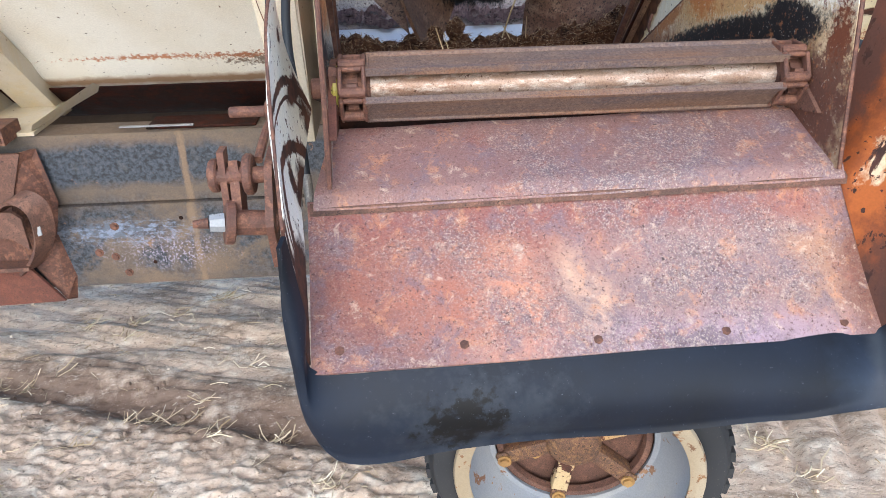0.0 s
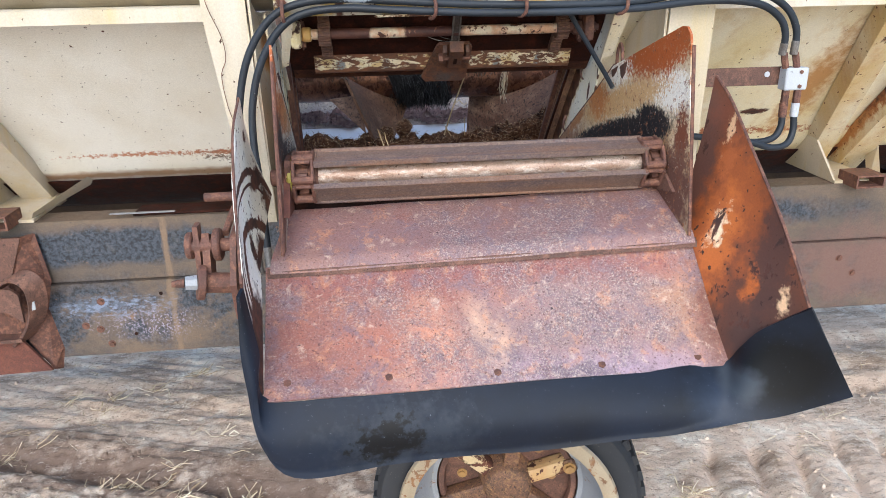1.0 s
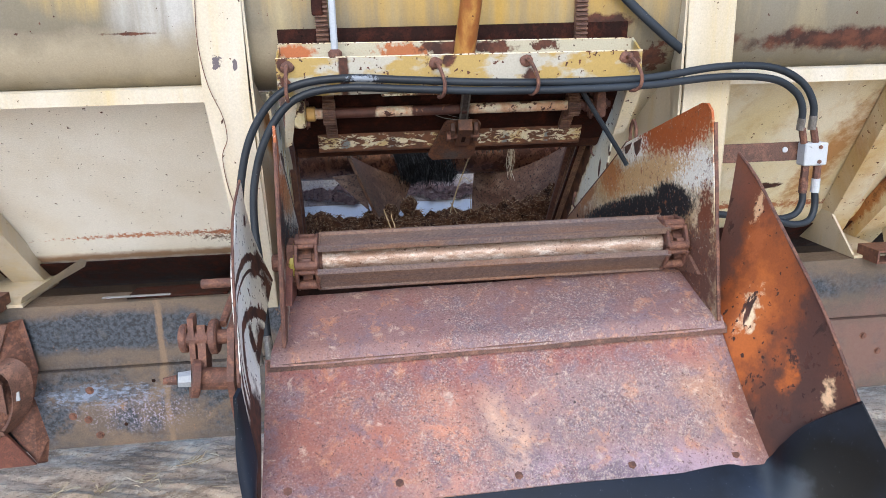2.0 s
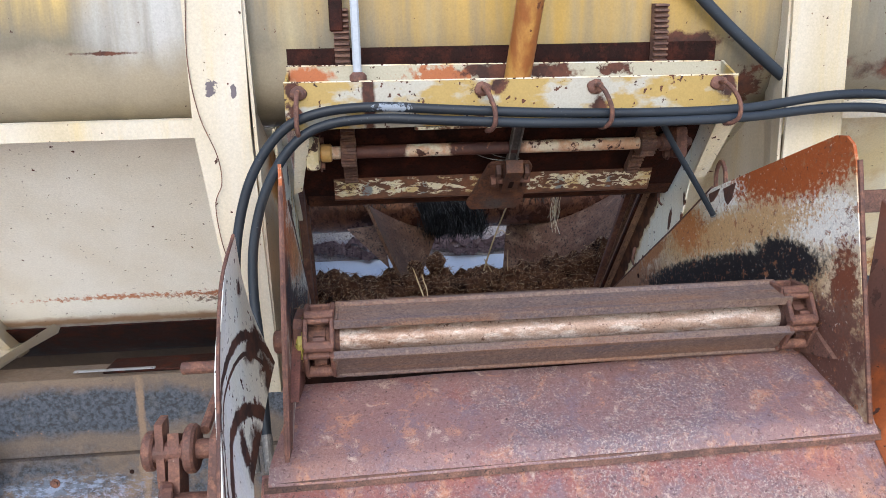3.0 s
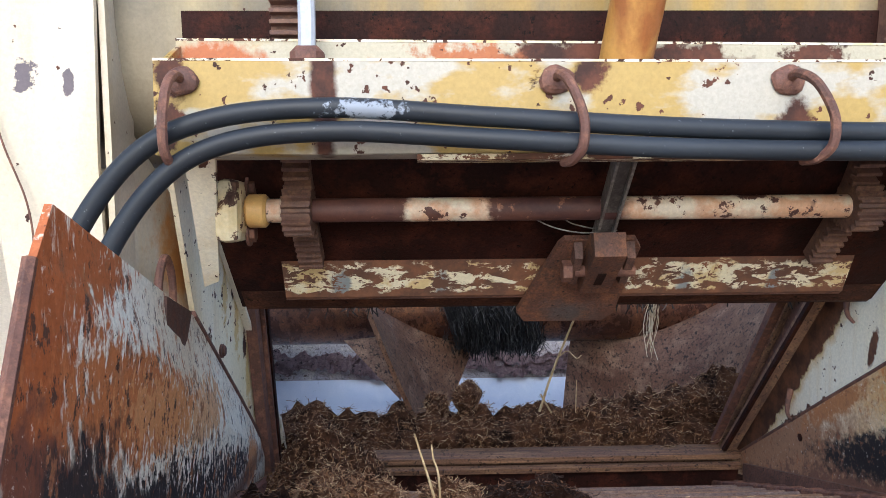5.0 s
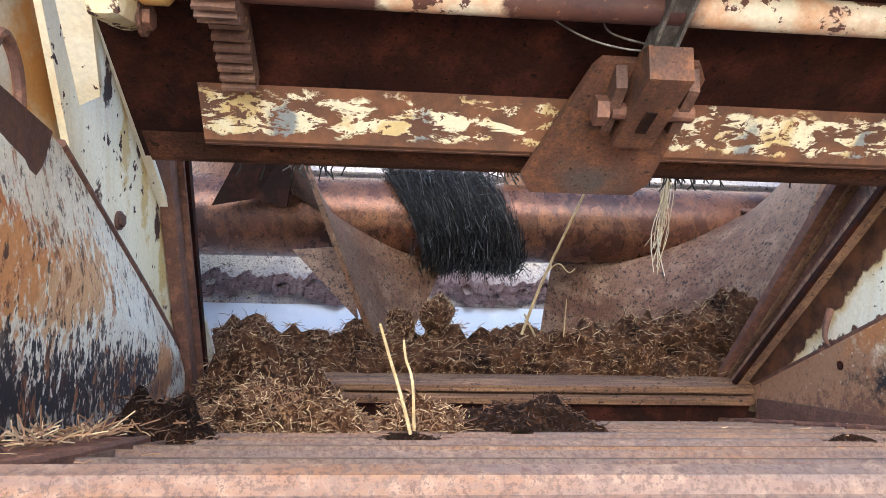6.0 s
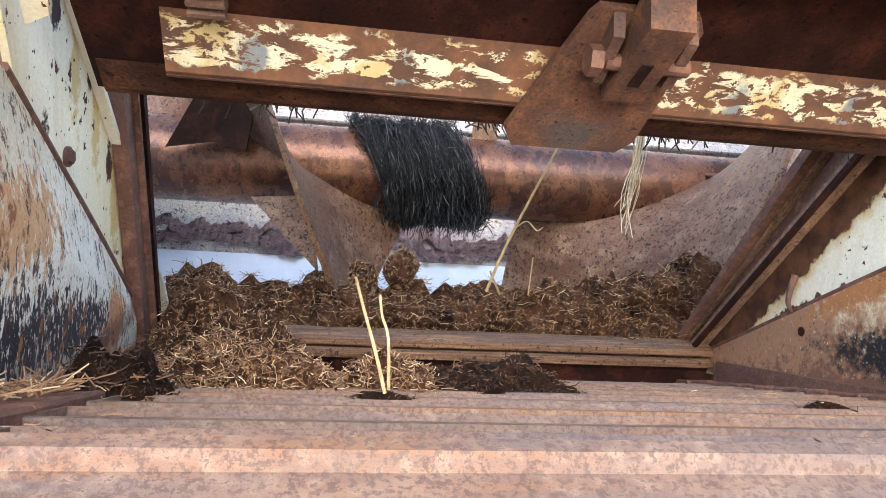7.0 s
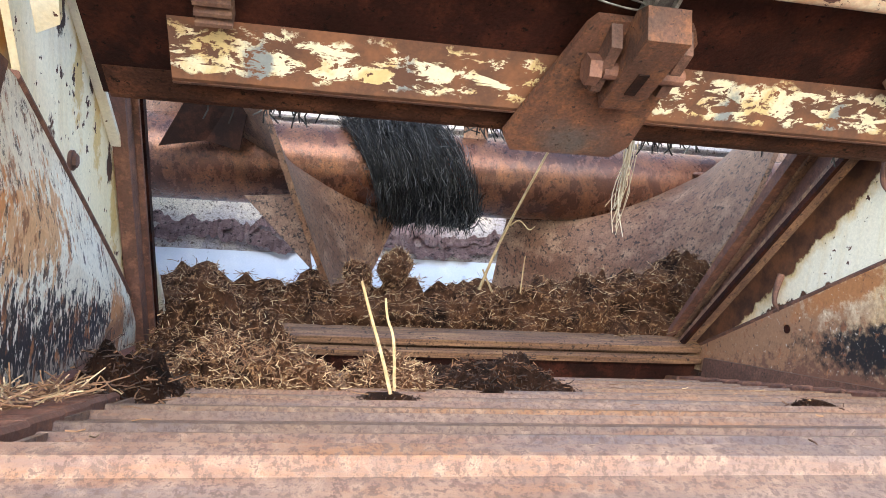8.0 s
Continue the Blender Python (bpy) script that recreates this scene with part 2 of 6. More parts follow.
shaft_paint = shaft_material()
bearing_paint = painted("chipped_bearing_paint", srgb(226, 216, 190), srgb(206, 184, 134), RUST_D, srgb(112, 84, 70), 0.56, 24.0, 0.62, 90, rough=0.5, streak=(9, 9, 9))
collar_paint = painted("yellowed_collar_paint", srgb(216, 178, 112), srgb(200, 150, 84), RUST_D, RUST, 0.66, 24.0, 0.66, 90, rough=0.45, streak=(9, 9, 9))
yellow_paint = painted("worn_yellow_paint", srgb(168, 140, 76), srgb(174, 168, 155), RUST_D, RUST, 0.64, 13.0, 0.645, 74, rough=0.5, streak=(4.5, 3, 9), edge=0.04, shift=0.54,
                       zones=[((0.30, 1.056, 1.795), (0.60, 0.02, 0.06), srgb(178, 170, 148), 0.3, 20, 0.3), ((-0.166, 1.054, 1.794), (0.040, 0.02, 0.016), srgb(170, 92, 42), 0.8, 50, 0.25), ((0.075, 1.054, 1.792), (0.055, 0.02, 0.016), srgb(164, 92, 44), 1.3, 60, 0.25),
                              ((0.175, 1.056, 1.796), (0.065, 0.02, 0.020), "rust", 0.9, 45, 0.2), ((0.28, 1.056, 1.795), (0.045, 0.02, 0.014), "rust", 0.9, 45, 0.2), ((-0.06, 1.0, 1.75), (0.012, 0.05, 0.06), "rust", 0.4, 40, 0.2),
                              ((0.40, 1.056, 1.795), (0.03, 0.02, 0.010), "rust", 1.4, 60, 0.2), ((-0.19, 0.997, 1.725), (0.012, 0.02, 0.020), "rust", 1.2, 60, 0.2), ((0.135, 0.997, 1.722), (0.014, 0.02, 0.010), "rust", 1.2, 60, 0.2),
                              ((0.355, 0.997, 1.728), (0.016, 0.01, 0.014), "rust", 1.0, 50, 0.25), ((0.17, 0.997, 1.765), (0.014, 0.01, 0.016), "rust", 1.0, 50, 0.25), ((-0.19, 0.997, 1.765), (0.014, 0.01, 0.02), "rust", 1.0, 50, 0.25), ((0.59, 0.997, 1.76), (0.016, 0.01, 0.024), "rust", 1.0, 50, 0.25)])

edge_paint = painted("chipped_white_edge", srgb(236, 228, 210), srgb(214, 188, 140), RUST_D, RUST, 0.56, 40.0, 0.60, 120, rough=0.5, streak=(14, 14, 14))


def slide_material(name, zones, dark):
    """Worn chute steel: pink rust, grey-violet wear with fine pale and dark grain, stains of their own."""
    k = Nodes(name)
    a = k.noise(7, 9, 0.62, None, 0.8)
    col = k.mix(k.remap(a, 0.36, 0.62), srgb(166, 126, 118), srgb(148, 120, 116))
    for z in zones:
        col = k.mix(k.zone(z[0], z[1], *z[3:]), col, z[2])
    for sc, lo, hi, amt, tone in ((16, 0.50, 0.61, 0.7, srgb(120, 102, 112)), (23, 0.54, 0.64, 0.65, srgb(206, 144, 104)), (31, 0.57, 0.65, 0.6, srgb(222, 196, 172)), (12, 0.56, 0.66, 0.6, srgb(142, 80, 70))):
        col = k.mix(k.remap(k.noise(sc, 10, 0.74, None, 0.5), lo, hi, 0, amt), col, tone)
    wear = k.math('MULTIPLY', k.remap(k.noise(6.0, 9, 0.7), 0.42, 0.58, 0.05, 1.0), k.zone((0.34, 0.60, 1.15), (0.50, 0.30, 0.22), 0.9, 9, 0.6))
    fine, mid = k.noise(250, 6, 0.8), k.noise(95, 8, 0.75)
    col = k.mix(k.math('MULTIPLY', wear, k.remap(mid, 0.42, 0.56, 0.1, 0.75)), col, srgb(100, 88, 96))
    col = k.mix(k.math('MULTIPLY', k.math('MULTIPLY', k.remap(fine, 0.49, 0.58), k.remap(k.noise(430, 4, 0.7), 0.40, 0.56, 0.15, 1.0)), k.remap(wear, 0.1, 0.9, 0.15, 0.62)), col, srgb(220, 202, 186))
    col = k.mix(k.remap(k.noise(180, 6, 0.78), 0.56, 0.62, 0, 0.9), col, dark)
    col = k.mix(k.remap(k.noise(46, 5, 0.65), 0.69, 0.71, 0, 0.85), col, srgb(52, 36, 34))
    h = k.math('ADD', k.math('MULTIPLY', fine, 0.6), mid)
    return k.finish(col, k.remap(mid, 0.3, 0.7, 0.42, 0.7), 0.0, h, 0.55, 0.003)


slide_rust = slide_material("worn_rusted_slide_steel", [
    ((-0.15, 0.52, 1.13), (0.10, 0.2, 0.2), srgb(128, 78, 70), 0.6, 10, 0.8), ((-0.06, 0.60, 1.18), (0.22, 0.07, 0.07), srgb(154, 98, 84), 1.0, 16, 0.7),
    ((-0.02, 0.50, 1.11), (0.10, 0.06, 0.07), srgb(172, 108, 88), 1.2, 22, 0.8), ((0.10, 0.50, 1.1), (0.05, 0.09, 0.09), srgb(208, 140, 108), 1.0, 18, 0.8),
    ((0.185, 0.56, 1.12), (0.020, 0.05, 0.05), srgb(206, 164, 138), 1.2, 24, 0.8), ((0.225, 0.49, 1.08), (0.020, 0.05, 0.05), srgb(206, 164, 138), 1.2, 24, 0.8), ((0.42, 0.46, 1.05), (0.22, 0.035, 0.04), srgb(168, 142, 156), 0.6, 9, 0.8),
    ((0.36, 0.455, 1.045), (0.07, 0.02, 0.025), srgb(112, 92, 104), 0.9, 18, 0.5), ((0.61, 0.56, 1.13), (0.05, 0.06, 0.08), srgb(174, 130, 104), 1.0, 20, 0.8),
    ((0.22, 0.625, 1.215), (0.6, 0.035, 0.035), srgb(146, 86, 76), 0.8, 14, 0.7), ((0.67, 0.56, 1.13), (0.035, 0.16, 0.16), srgb(122, 78, 64), 0.6, 16, 0.6)], srgb(88, 60, 55))
slide_rust_top = slide_material("rusted_upper_slide_steel", [
    ((-0.12, 0.70, 1.25), (0.055, 0.06, 0.06), srgb(172, 124, 98), 1.0, 24, 0.8), ((0.25, 0.74, 1.28), (0.7, 0.12, 0.12), srgb(138, 102, 98), 0.4, 9, 0.5), ((0.50, 0.76, 1.29), (0.25, 0.05, 0.05), srgb(124, 90, 86), 0.8, 14, 0.7)], srgb(98, 70, 66))
def slat_material():
    """Slat steel: mauve wear and ochre rust in lengths, all broken by fine pale and dark grain."""
    k = Nodes("rusted_slat_steel")
    a, b = k.noise(4, 8, 0.65, (0.5, 4, 4), 0.5), k.noise(38, 9, 0.78, (0.6, 1.2, 1.2))
    col = k.mix(k.remap(a, 0.40, 0.60), srgb(112, 90, 77), srgb(98, 86, 88))
    col = k.mix(k.remap(k.noise(7, 9, 0.7, (0.4, 4, 4), 0.4), 0.48, 0.62, 0, 0.7), col, srgb(138, 94, 60))
    col = k.mix(k.remap(b, 0.46, 0.62, 0, 0.45), col, srgb(146, 120, 104))
    mid, fine = k.noise(190, 7, 0.8), k.noise(380, 5, 0.78)
    col = k.mix(k.remap(mid, 0.50, 0.57, 0, 0.55), col, srgb(164, 138, 120))
    col = k.mix(k.remap(fine, 0.49, 0.56, 0, 0.7), col, srgb(70, 51, 47))
    col = k.mix(k.remap(k.noise(110, 7, 0.78), 0.585, 0.63, 0, 0.6), col, srgb(88, 62, 56))
    return k.finish(col, k.remap(b, 0.3, 0.7, 0.6, 0.85), 0.0, k.math('ADD', k.math('MULTIPLY', mid, 0.6), b), 0.5, 0.003)


slat_rust = slat_material()
tube_steel = rusty("polished_worn_tube_steel", (srgb(186, 162, 146), srgb(152, 118, 98), srgb(214, 198, 186)), 14, (srgb(104, 74, 58), 110, 0.60), rough=(0.35, 0.5), metal=0.2, stretch=(0.5, 1.5, 1.5), grain=0.5, bump=0.2)
wing_rust = painted("orange_rusted_wing_plate", srgb(122, 68, 42), srgb(90, 56, 44), srgb(60, 40, 35), srgb(86, 54, 45), 0.60, 16.0, 0.65, 80, rough=0.55, streak=(4, 4, 2.0), stretch=(1, 1.4, 0.8),
                    zones=[((0.70, 0.60, 1.34), (0.08, 0.085, 0.17), srgb(150, 80, 40), 1.0, 18, 0.35), ((0.71, 0.59, 1.26), (0.08, 0.040, 0.10), srgb(182, 100, 46), 1.2, 24, 0.4), ((0.72, 0.64, 1.43), (0.08, 0.02, 0.06), srgb(168, 92, 50), 1.6, 30, 0.4),
                           ((0.68, 0.715, 1.42), (0.08, 0.045, 0.16), srgb(92, 62, 54), 0.9, 20, 0.35), ((0.735, 0.655, 1.52), (0.06, 0.05, 0.06), srgb(118, 66, 46), 0.8, 20, 0.5),
                           ((0.745, 0.465, 1.24), (0.06, 0.045, 0.12), srgb(82, 53, 45), 1.1, 22, 0.3), ((0.72, 0.49, 1.20), (0.06, 0.012, 0.035), srgb(196, 104, 42), 1.4, 30, 0.5),
                           ((0.715, 0.60, 1.28), (0.06, 0.014, 0.035), srgb(236, 212, 176), 1.6, 45, 0.4), ((0.73, 0.42, 1.20), (0.05, 0.010, 0.028), srgb(228, 190, 150), 1.4, 50, 0.4),
                           ((0.735, 0.66, 1.48), (0.06, 0.008, 0.03), srgb(214, 170, 130), 1.8, 60, 0.4), ((0.70, 0.46, 1.10), (0.08, 0.05, 0.09), srgb(72, 48, 42), 0.6, 14, 0.4)])
left_wing_paint = painted("peeling_cream_wing_paint", srgb(246, 245, 238), srgb(240, 233, 208), RUST_D, RUST, 0.625, 16.0, 0.625, 70, rough=0.5, stretch=(1, 1.5, 0.6),
                          zones=[((-0.25, 0.685, 1.225), 0.195, "arc", 0.009), ((-0.25, 0.685, 1.225), 0.168, "arc", 0.004), ((-0.24, 0.66, 1.19), 0.13, "arc", 0.012),
                                 ((-0.25, 0.775, 1.385), (0.06, 0.05, 0.022), "rust", 0.7, 30, 0.2), ((-0.24, 0.70, 1.24), (0.06, 0.045, 0.04), "rust", 0.7, 22, 0.2),
                                 ((-0.235, 0.50, 1.16), (0.06, 0.10, 0.06), "rust", 0.7, 20, 0.2), ((-0.21, 0.43, 1.10), (0.06, 0.07, 0.06), "rust", 0.5, 20, 0.2), ((-0.235, 0.425, 1.29), (0.03, 0.02, 0.02), "rust", 0.3, 20, 0.2), ((-0.25, 0.755, 1.48), (0.06, 0.012, 0.012), "rust", 0.9, 60, 0.3), ((-0.222, 0.81, 1.33), (0.03, 0.03, 0.09), "rust", 0.9, 30, 0.3), ((-0.235, 0.66, 1.26), (0.05, 0.012, 0.06), "rust", 1.2, 50, 0.3)])

def burnt_plate(name, pale, tan, zones, along=0.55, clean=0.0, pitted=0.0):
    """Side plate: blotched cream paint with stroke-like rust chips, orange bloom and a burnt band."""
    k = Nodes(name)
    col = k.mix(k.remap(k.noise(6, 6, 0.6), 0.38, 0.62), pale, tan)
    for z in zones:
        m = k.zone(z[0], z[1], *z[3:])
        col = k.mix(m, col, z[2])
    chip = k.remap(k.noise(55, 10, 0.78, (1, 1.0, along)), 0.53 + clean, 0.575 + clean)
    rust = k.mix(k.remap(k.noise(45, 5, 0.6), 0.42, 0.6), srgb(132, 84, 58), srgb(176, 116, 74))
    col = k.mix(k.math('MULTIPLY', chip, 0.85), col, rust)
    col = k.mix(k.remap(k.noise(80, 9, 0.78, (1, 1, along)), 0.575 + clean - pitted, 0.605 + clean - pitted, 0, 0.9), col, srgb(62, 44, 40))
    col = k.mix(k.remap(k.noise(140, 6, 0.7), 0.62, 0.66, 0, 0.55), col, srgb(232, 224, 210))
    g = k.noise(240, 4, 0.7)
    col = k.mix(0.35, col, k.mix(1.0, col, k.remap(g, 0.3, 0.7, 0.5, 1.45), 'MULTIPLY'))
    return k.finish(col, 0.68, 0.0, k.math('SUBTRACT', k.math('MULTIPLY', g, 0.4), chip), 0.4, 0.002)


side_plate_paint = burnt_plate("burnt_and_rusted_side_plate", srgb(222, 208, 182), srgb(200, 168, 126), [
    ((0.62, 0.76, 1.545), (0.3, 0.10, 0.045), srgb(240, 234, 222), 1.0, 100, 0.16), ((0.62, 1.05, 1.56), (0.3, 0.09, 0.04), srgb(240, 234, 224), 0.8, 120, 0.12, None, 0.4),
    ((0.62, 0.83, 1.640), (0.3, 0.20, 0.072), srgb(166, 84, 36), 0.7, 100, 0.16, None, 0.32), ((0.62, 0.70, 1.42), (0.3, 0.03, 0.10), srgb(118, 66, 44), 0.9, 100, 0.2),
    ((0.62, 1.04, 1.475), (0.3, 0.26, 0.034), srgb(206, 166, 118), 0.9, 140, 0.2, None, 0.30), ((0.62, 1.20, 1.46), (0.3, 0.07, 0.05), srgb(190, 124, 70), 1.0, 70, 0.3),
    ((0.62, 1.50, 1.26), (0.3, 0.24, 0.12), srgb(158, 118, 90), 0.6, 60, 0.3), ((0.62, 1.36, 1.37), (0.3, 0.08, 0.016), srgb(172, 116, 72), 0.9, 60, 0.3, None, 0.57), ((0.62, 1.1, 1.30), (0.3, 0.5, 0.05), srgb(116, 82, 66), 0.7, 100, 0.16, None, 0.25),
    ((0.62, 1.075, 1.382), (0.3, 0.33, 0.040), srgb(26, 24, 28), 0.40, 90, 0.14, None, 0.285), ((0.62, 0.84, 1.462), (0.3, 0.09, 0.036), srgb(26, 24, 28), 0.40, 90, 0.14),
    ((0.62, 0.75, 1.32), (0.3, 0.13, 0.09), srgb(100, 66, 54), 0.7, 22, 0.35)], 0.9, 0.03)
left_plate_paint = burnt_plate("rusted_left_side_plate", srgb(236, 230, 216), srgb(222, 208, 186), [
    ((-0.2, 0.765, 1.56), (0.3, 0.075, 0.13), srgb(166, 90, 46), 1.6, 70, 0.2, (1, 1.6, 0.4)), ((-0.2, 0.93, 1.500), (0.3, 0.13, 0.046), srgb(184, 110, 62), 1.3, 90, 0.18, (1, 1.3, 0.6), 0.3),
    ((-0.2, 0.86, 1.62), (0.3, 0.07, 0.04), srgb(176, 98, 54), 1.6, 90, 0.18, (1, 1.5, 0.6)), ((-0.2, 1.02, 1.468), (0.3, 0.10, 0.030), srgb(206, 142, 92), 1.8, 110, 0.15, (1, 1.2, 0.8), 0.3),
    ((-0.2, 1.16, 1.43), (0.3, 0.07, 0.035), srgb(212, 168, 128), 1.6, 80, 0.15, (1, 1.3, 0.8)), ((-0.2, 0.76, 1.46), (0.3, 0.05, 0.08), srgb(112, 66, 48), 0.9, 40, 0.3),
    ((-0.2, 0.815, 1.455), (0.3, 0.085, 0.050), srgb(38, 32, 36), 0.8, 50, 0.22, (1, 1.4, 0.7)), ((-0.2, 0.95, 1.385), (0.3, 0.12, 0.045), srgb(42, 35, 38), 0.9, 60, 0.18, (1, 1.4, 0.7), 0.3),
    ((-0.23, 1.24, 1.290), (0.3, 0.26, 0.024), srgb(176, 160, 146), 1.2, 80, 0.25, None, 0.27), ((-0.23, 1.10, 1.362), (0.3, 0.13, 0.030), srgb(40, 37, 44), 2.8, 130, 0.12, (1, 1.2, 0.6), 0.28),
    ((-0.23, 1.29, 1.318), (0.3, 0.12, 0.023), srgb(40, 38, 46), 2.8, 140, 0.12, (1, 1.2, 0.6), 0.25), ((-0.23, 1.41, 1.285), (0.3, 0.035, 0.04), srgb(196, 136, 92), 1.2, 70, 0.2),
    ((-0.23, 1.15, 1.275), (0.3, 0.35, 0.016), srgb(104, 72, 60), 0.6, 24, 0.4), ((-0.19, 0.67, 1.33), (0.3, 0.10, 0.11), srgb(112, 76, 62), 0.6, 24, 0.3)], 0.55, 0.020, 0.036)
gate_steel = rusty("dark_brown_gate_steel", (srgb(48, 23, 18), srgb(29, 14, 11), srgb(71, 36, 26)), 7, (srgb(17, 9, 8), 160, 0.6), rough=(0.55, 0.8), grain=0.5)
rack_steel = rusty("brown_rack_steel", (srgb(110, 80, 68), srgb(88, 62, 54), srgb(132, 98, 78)), 16, None, rough=(0.5, 0.8))
dark_rust = rusty("dark_rusted_iron", (srgb(112, 76, 64), srgb(84, 56, 48), srgb(140, 98, 78)), 18, (srgb(170, 140, 120), 150, 0.68), rough=(0.55, 0.85))
red_rust = rusty("brown_rusted_bracket", (srgb(108, 76, 64), srgb(84, 60, 52), srgb(130, 94, 78)), 9, (srgb(56, 40, 36), 140, 0.6), rough=(0.55, 0.8), grain=0.6)
lip_steel = rusty("dark_lip_steel", (srgb(74, 46, 36), srgb(54, 34, 28), srgb(104, 66, 48)), 10, (srgb(34, 22, 18), 150, 0.58), stretch=(0.5, 1, 1), grain=0.6)
clevis_steel = rusty("greasy_clevis_steel", (srgb(104, 68, 54), srgb(84, 58, 48), srgb(132, 88, 62)), 14, (srgb(50, 34, 30), 140, 0.6), zones=[((0.205, 1.30, 1.53), (0.045, 0.06, 0.018), srgb(78, 78, 78), 0.6, 30, 0.5)], grain=0.6)
rod_dark = rusty("dark_grey_rod", (srgb(88, 82, 80), srgb(66, 60, 58), srgb(110, 104, 100)), 14, None, rough=(0.35, 0.6), metal=0.2, stretch=(2, 2, 0.4))
gusset_rust = rusty("red_brown_gusset", (srgb(112, 66, 54), srgb(92, 56, 48), srgb(126, 80, 64)), 9, (srgb(56, 36, 32), 140, 0.62), rough=(0.55, 0.8), grain=0.6)
jamb_steel = rusty("dirty_brown_jamb_steel", (srgb(138, 104, 84), srgb(108, 80, 66), srgb(164, 128, 98)), 14, (srgb(60, 44, 38), 150, 0.58), stretch=(2, 1, 0.6), grain=0.6)


def rail_material():
    """Worn black-blue chassis paint: speckled dark fields with tan rust round their edges."""
    k = Nodes("worn_dark_chassis_paint")
    a, b, c = k.noise(3.2, 9, 0.66, (1, 1, 2.2)), k.noise(16, 9, 0.7), k.noise(85, 8, 0.75)
    col = k.mix(k.remap(a, 0.40, 0.60), srgb(86, 78, 72), srgb(110, 94, 80))
    field = k.zone((-0.85, 1.49, 1.0), (0.42, 0.2, 0.062), 0.35, 14, 0.22)
    for ctr, rad in (((-0.23, 1.49, 1.0), (0.17, 0.2, 0.06)), ((0.9, 1.49, 1.0), (0.7, 0.2, 0.06)), ((-2.2, 1.49, 1.0), (0.7, 0.2, 0.06))):
        field = k.math('MAXIMUM', field, k.zone(ctr, rad, 0.35, 14, 0.22))
    low = k.math('MULTIPLY', k.zone((-0.3, 1.47, 0.76), (3.0, 0.2, 0.12), 0.4, 9, 0.3), k.remap(k.noise(6.5, 10, 0.72), 0.40, 0.52))
    dark = k.mix(k.remap(c, 0.42, 0.58), srgb(70, 79, 92), srgb(40, 42, 48))
    dark = k.mix(k.remap(b, 0.56, 0.70, 0, 0.7), dark, srgb(92, 92, 92))
    col = k.mix(k.math('MULTIPLY', field, k.remap(c, 0.30, 0.5, 0.7, 1.0)), col, dark)
    col = k.mix(k.math('MULTIPLY', low, k.remap(c, 0.30, 0.5, 0.65, 1.0)), col, dark)
    # Pale blue glint painted on the lower rail.
    col = k.mix(k.zone((-0.92, 1.47, 0.80), (0.09, 0.2, 0.016), 2.6, 70, 0.6), col, srgb(90, 98, 112))
    col = k.mix(k.remap(k.noise(30, 9, 0.75), 0.63, 0.68, 0, 0.8), col, srgb(150, 112, 84))
    for xs in (-0.68, 0.95):
        col = k.mix(k.zone((xs, 1.49, 0.86), (0.009, 0.3, 0.30), 1.4, 50, 0.5, (1, 1, 0.3)), col, srgb(124, 104, 86))
    scuff = k.math('MULTIPLY', k.zone((-0.86, 1.47, 0.795), (0.17, 0.2, 0.035), 0.9, 24, 0.5), k.remap(k.noise(60, 9, 0.78, (0.7, 1, 1.6)), 0.49, 0.56))
    col = k.mix(k.math('MULTIPLY', scuff, 0.7), col, srgb(136, 150, 176))
    col = k.mix(k.math('MULTIPLY', k.zone((-0.78, 1.47, 0.73), (0.14, 0.2, 0.05), 0.9, 20, 0.5), k.remap(k.noise(130, 6, 0.7), 0.52, 0.58, 0, 0.8)), col, srgb(158, 150, 170))
    col = k.mix(k.remap(k.noise(60, 8, 0.72), 0.66, 0.69, 0, 0.8), col, srgb(40, 34, 32))
    col = k.mix(k.zone((1.9, 1.47, 0.78), (1.1, 0.2, 0.12), 1.2, 9, 0.6), col, srgb(112, 86, 78))
    g = k.noise(280, 3, 0.7)
    col = k.mix(0.4, col, k.mix(1.0, col, k.remap(g, 0.3, 0.7, 0.5, 1.5), 'MULTIPLY'))
    return k.finish(col, k.remap(c, 0.3, 0.7, 0.4, 0.75), 0.0, k.math('ADD', c, k.math('MULTIPLY', b, 1.5)), 0.5, 0.003)


beam_paint = rail_material()
silver_paint = painted("grey_silver_bar", srgb(178, 184, 194), srgb(152, 158, 168), RUST, RUST_D, 0.72, 14, 0.69, 60, rough=0.35)
orange_pole = painted("orange_brown_cylinder", srgb(150, 92, 46), srgb(188, 140, 72), srgb(112, 68, 40), RUST, 0.585, 9, 0.70, 50, rough=0.4, stretch=(3, 3, 0.5), streak=(9, 9, 1.6), edge=0.06)
alu = painted("pale_aluminium", srgb(186, 190, 196), srgb(164, 168, 174), srgb(110, 100, 92), RUST_D, 0.70, 20, 0.70, 80, rough=0.4)
zinc = painted("dull_zinc_plating", srgb(150, 154, 160), srgb(128, 128, 130), srgb(110, 84, 70), RUST_D, 0.62, 30, 0.66, 90, rough=0.4)
rod_steel = rusty("grey_square_rod", (srgb(126, 122, 118), srgb(98, 92, 88), srgb(156, 152, 146)), 14, None, rough=(0.3, 0.5), metal=0.25, stretch=(2, 2, 0.5))
auger_tube = rusty("rust_brown_auger_tube", (srgb(112, 70, 52), srgb(80, 56, 50), srgb(136, 92, 66)), 5, (srgb(58, 42, 38), 170, 0.56), stretch=(1.4, 1, 1), rough=(0.2, 0.36), metal=0.45, grain=0.7)
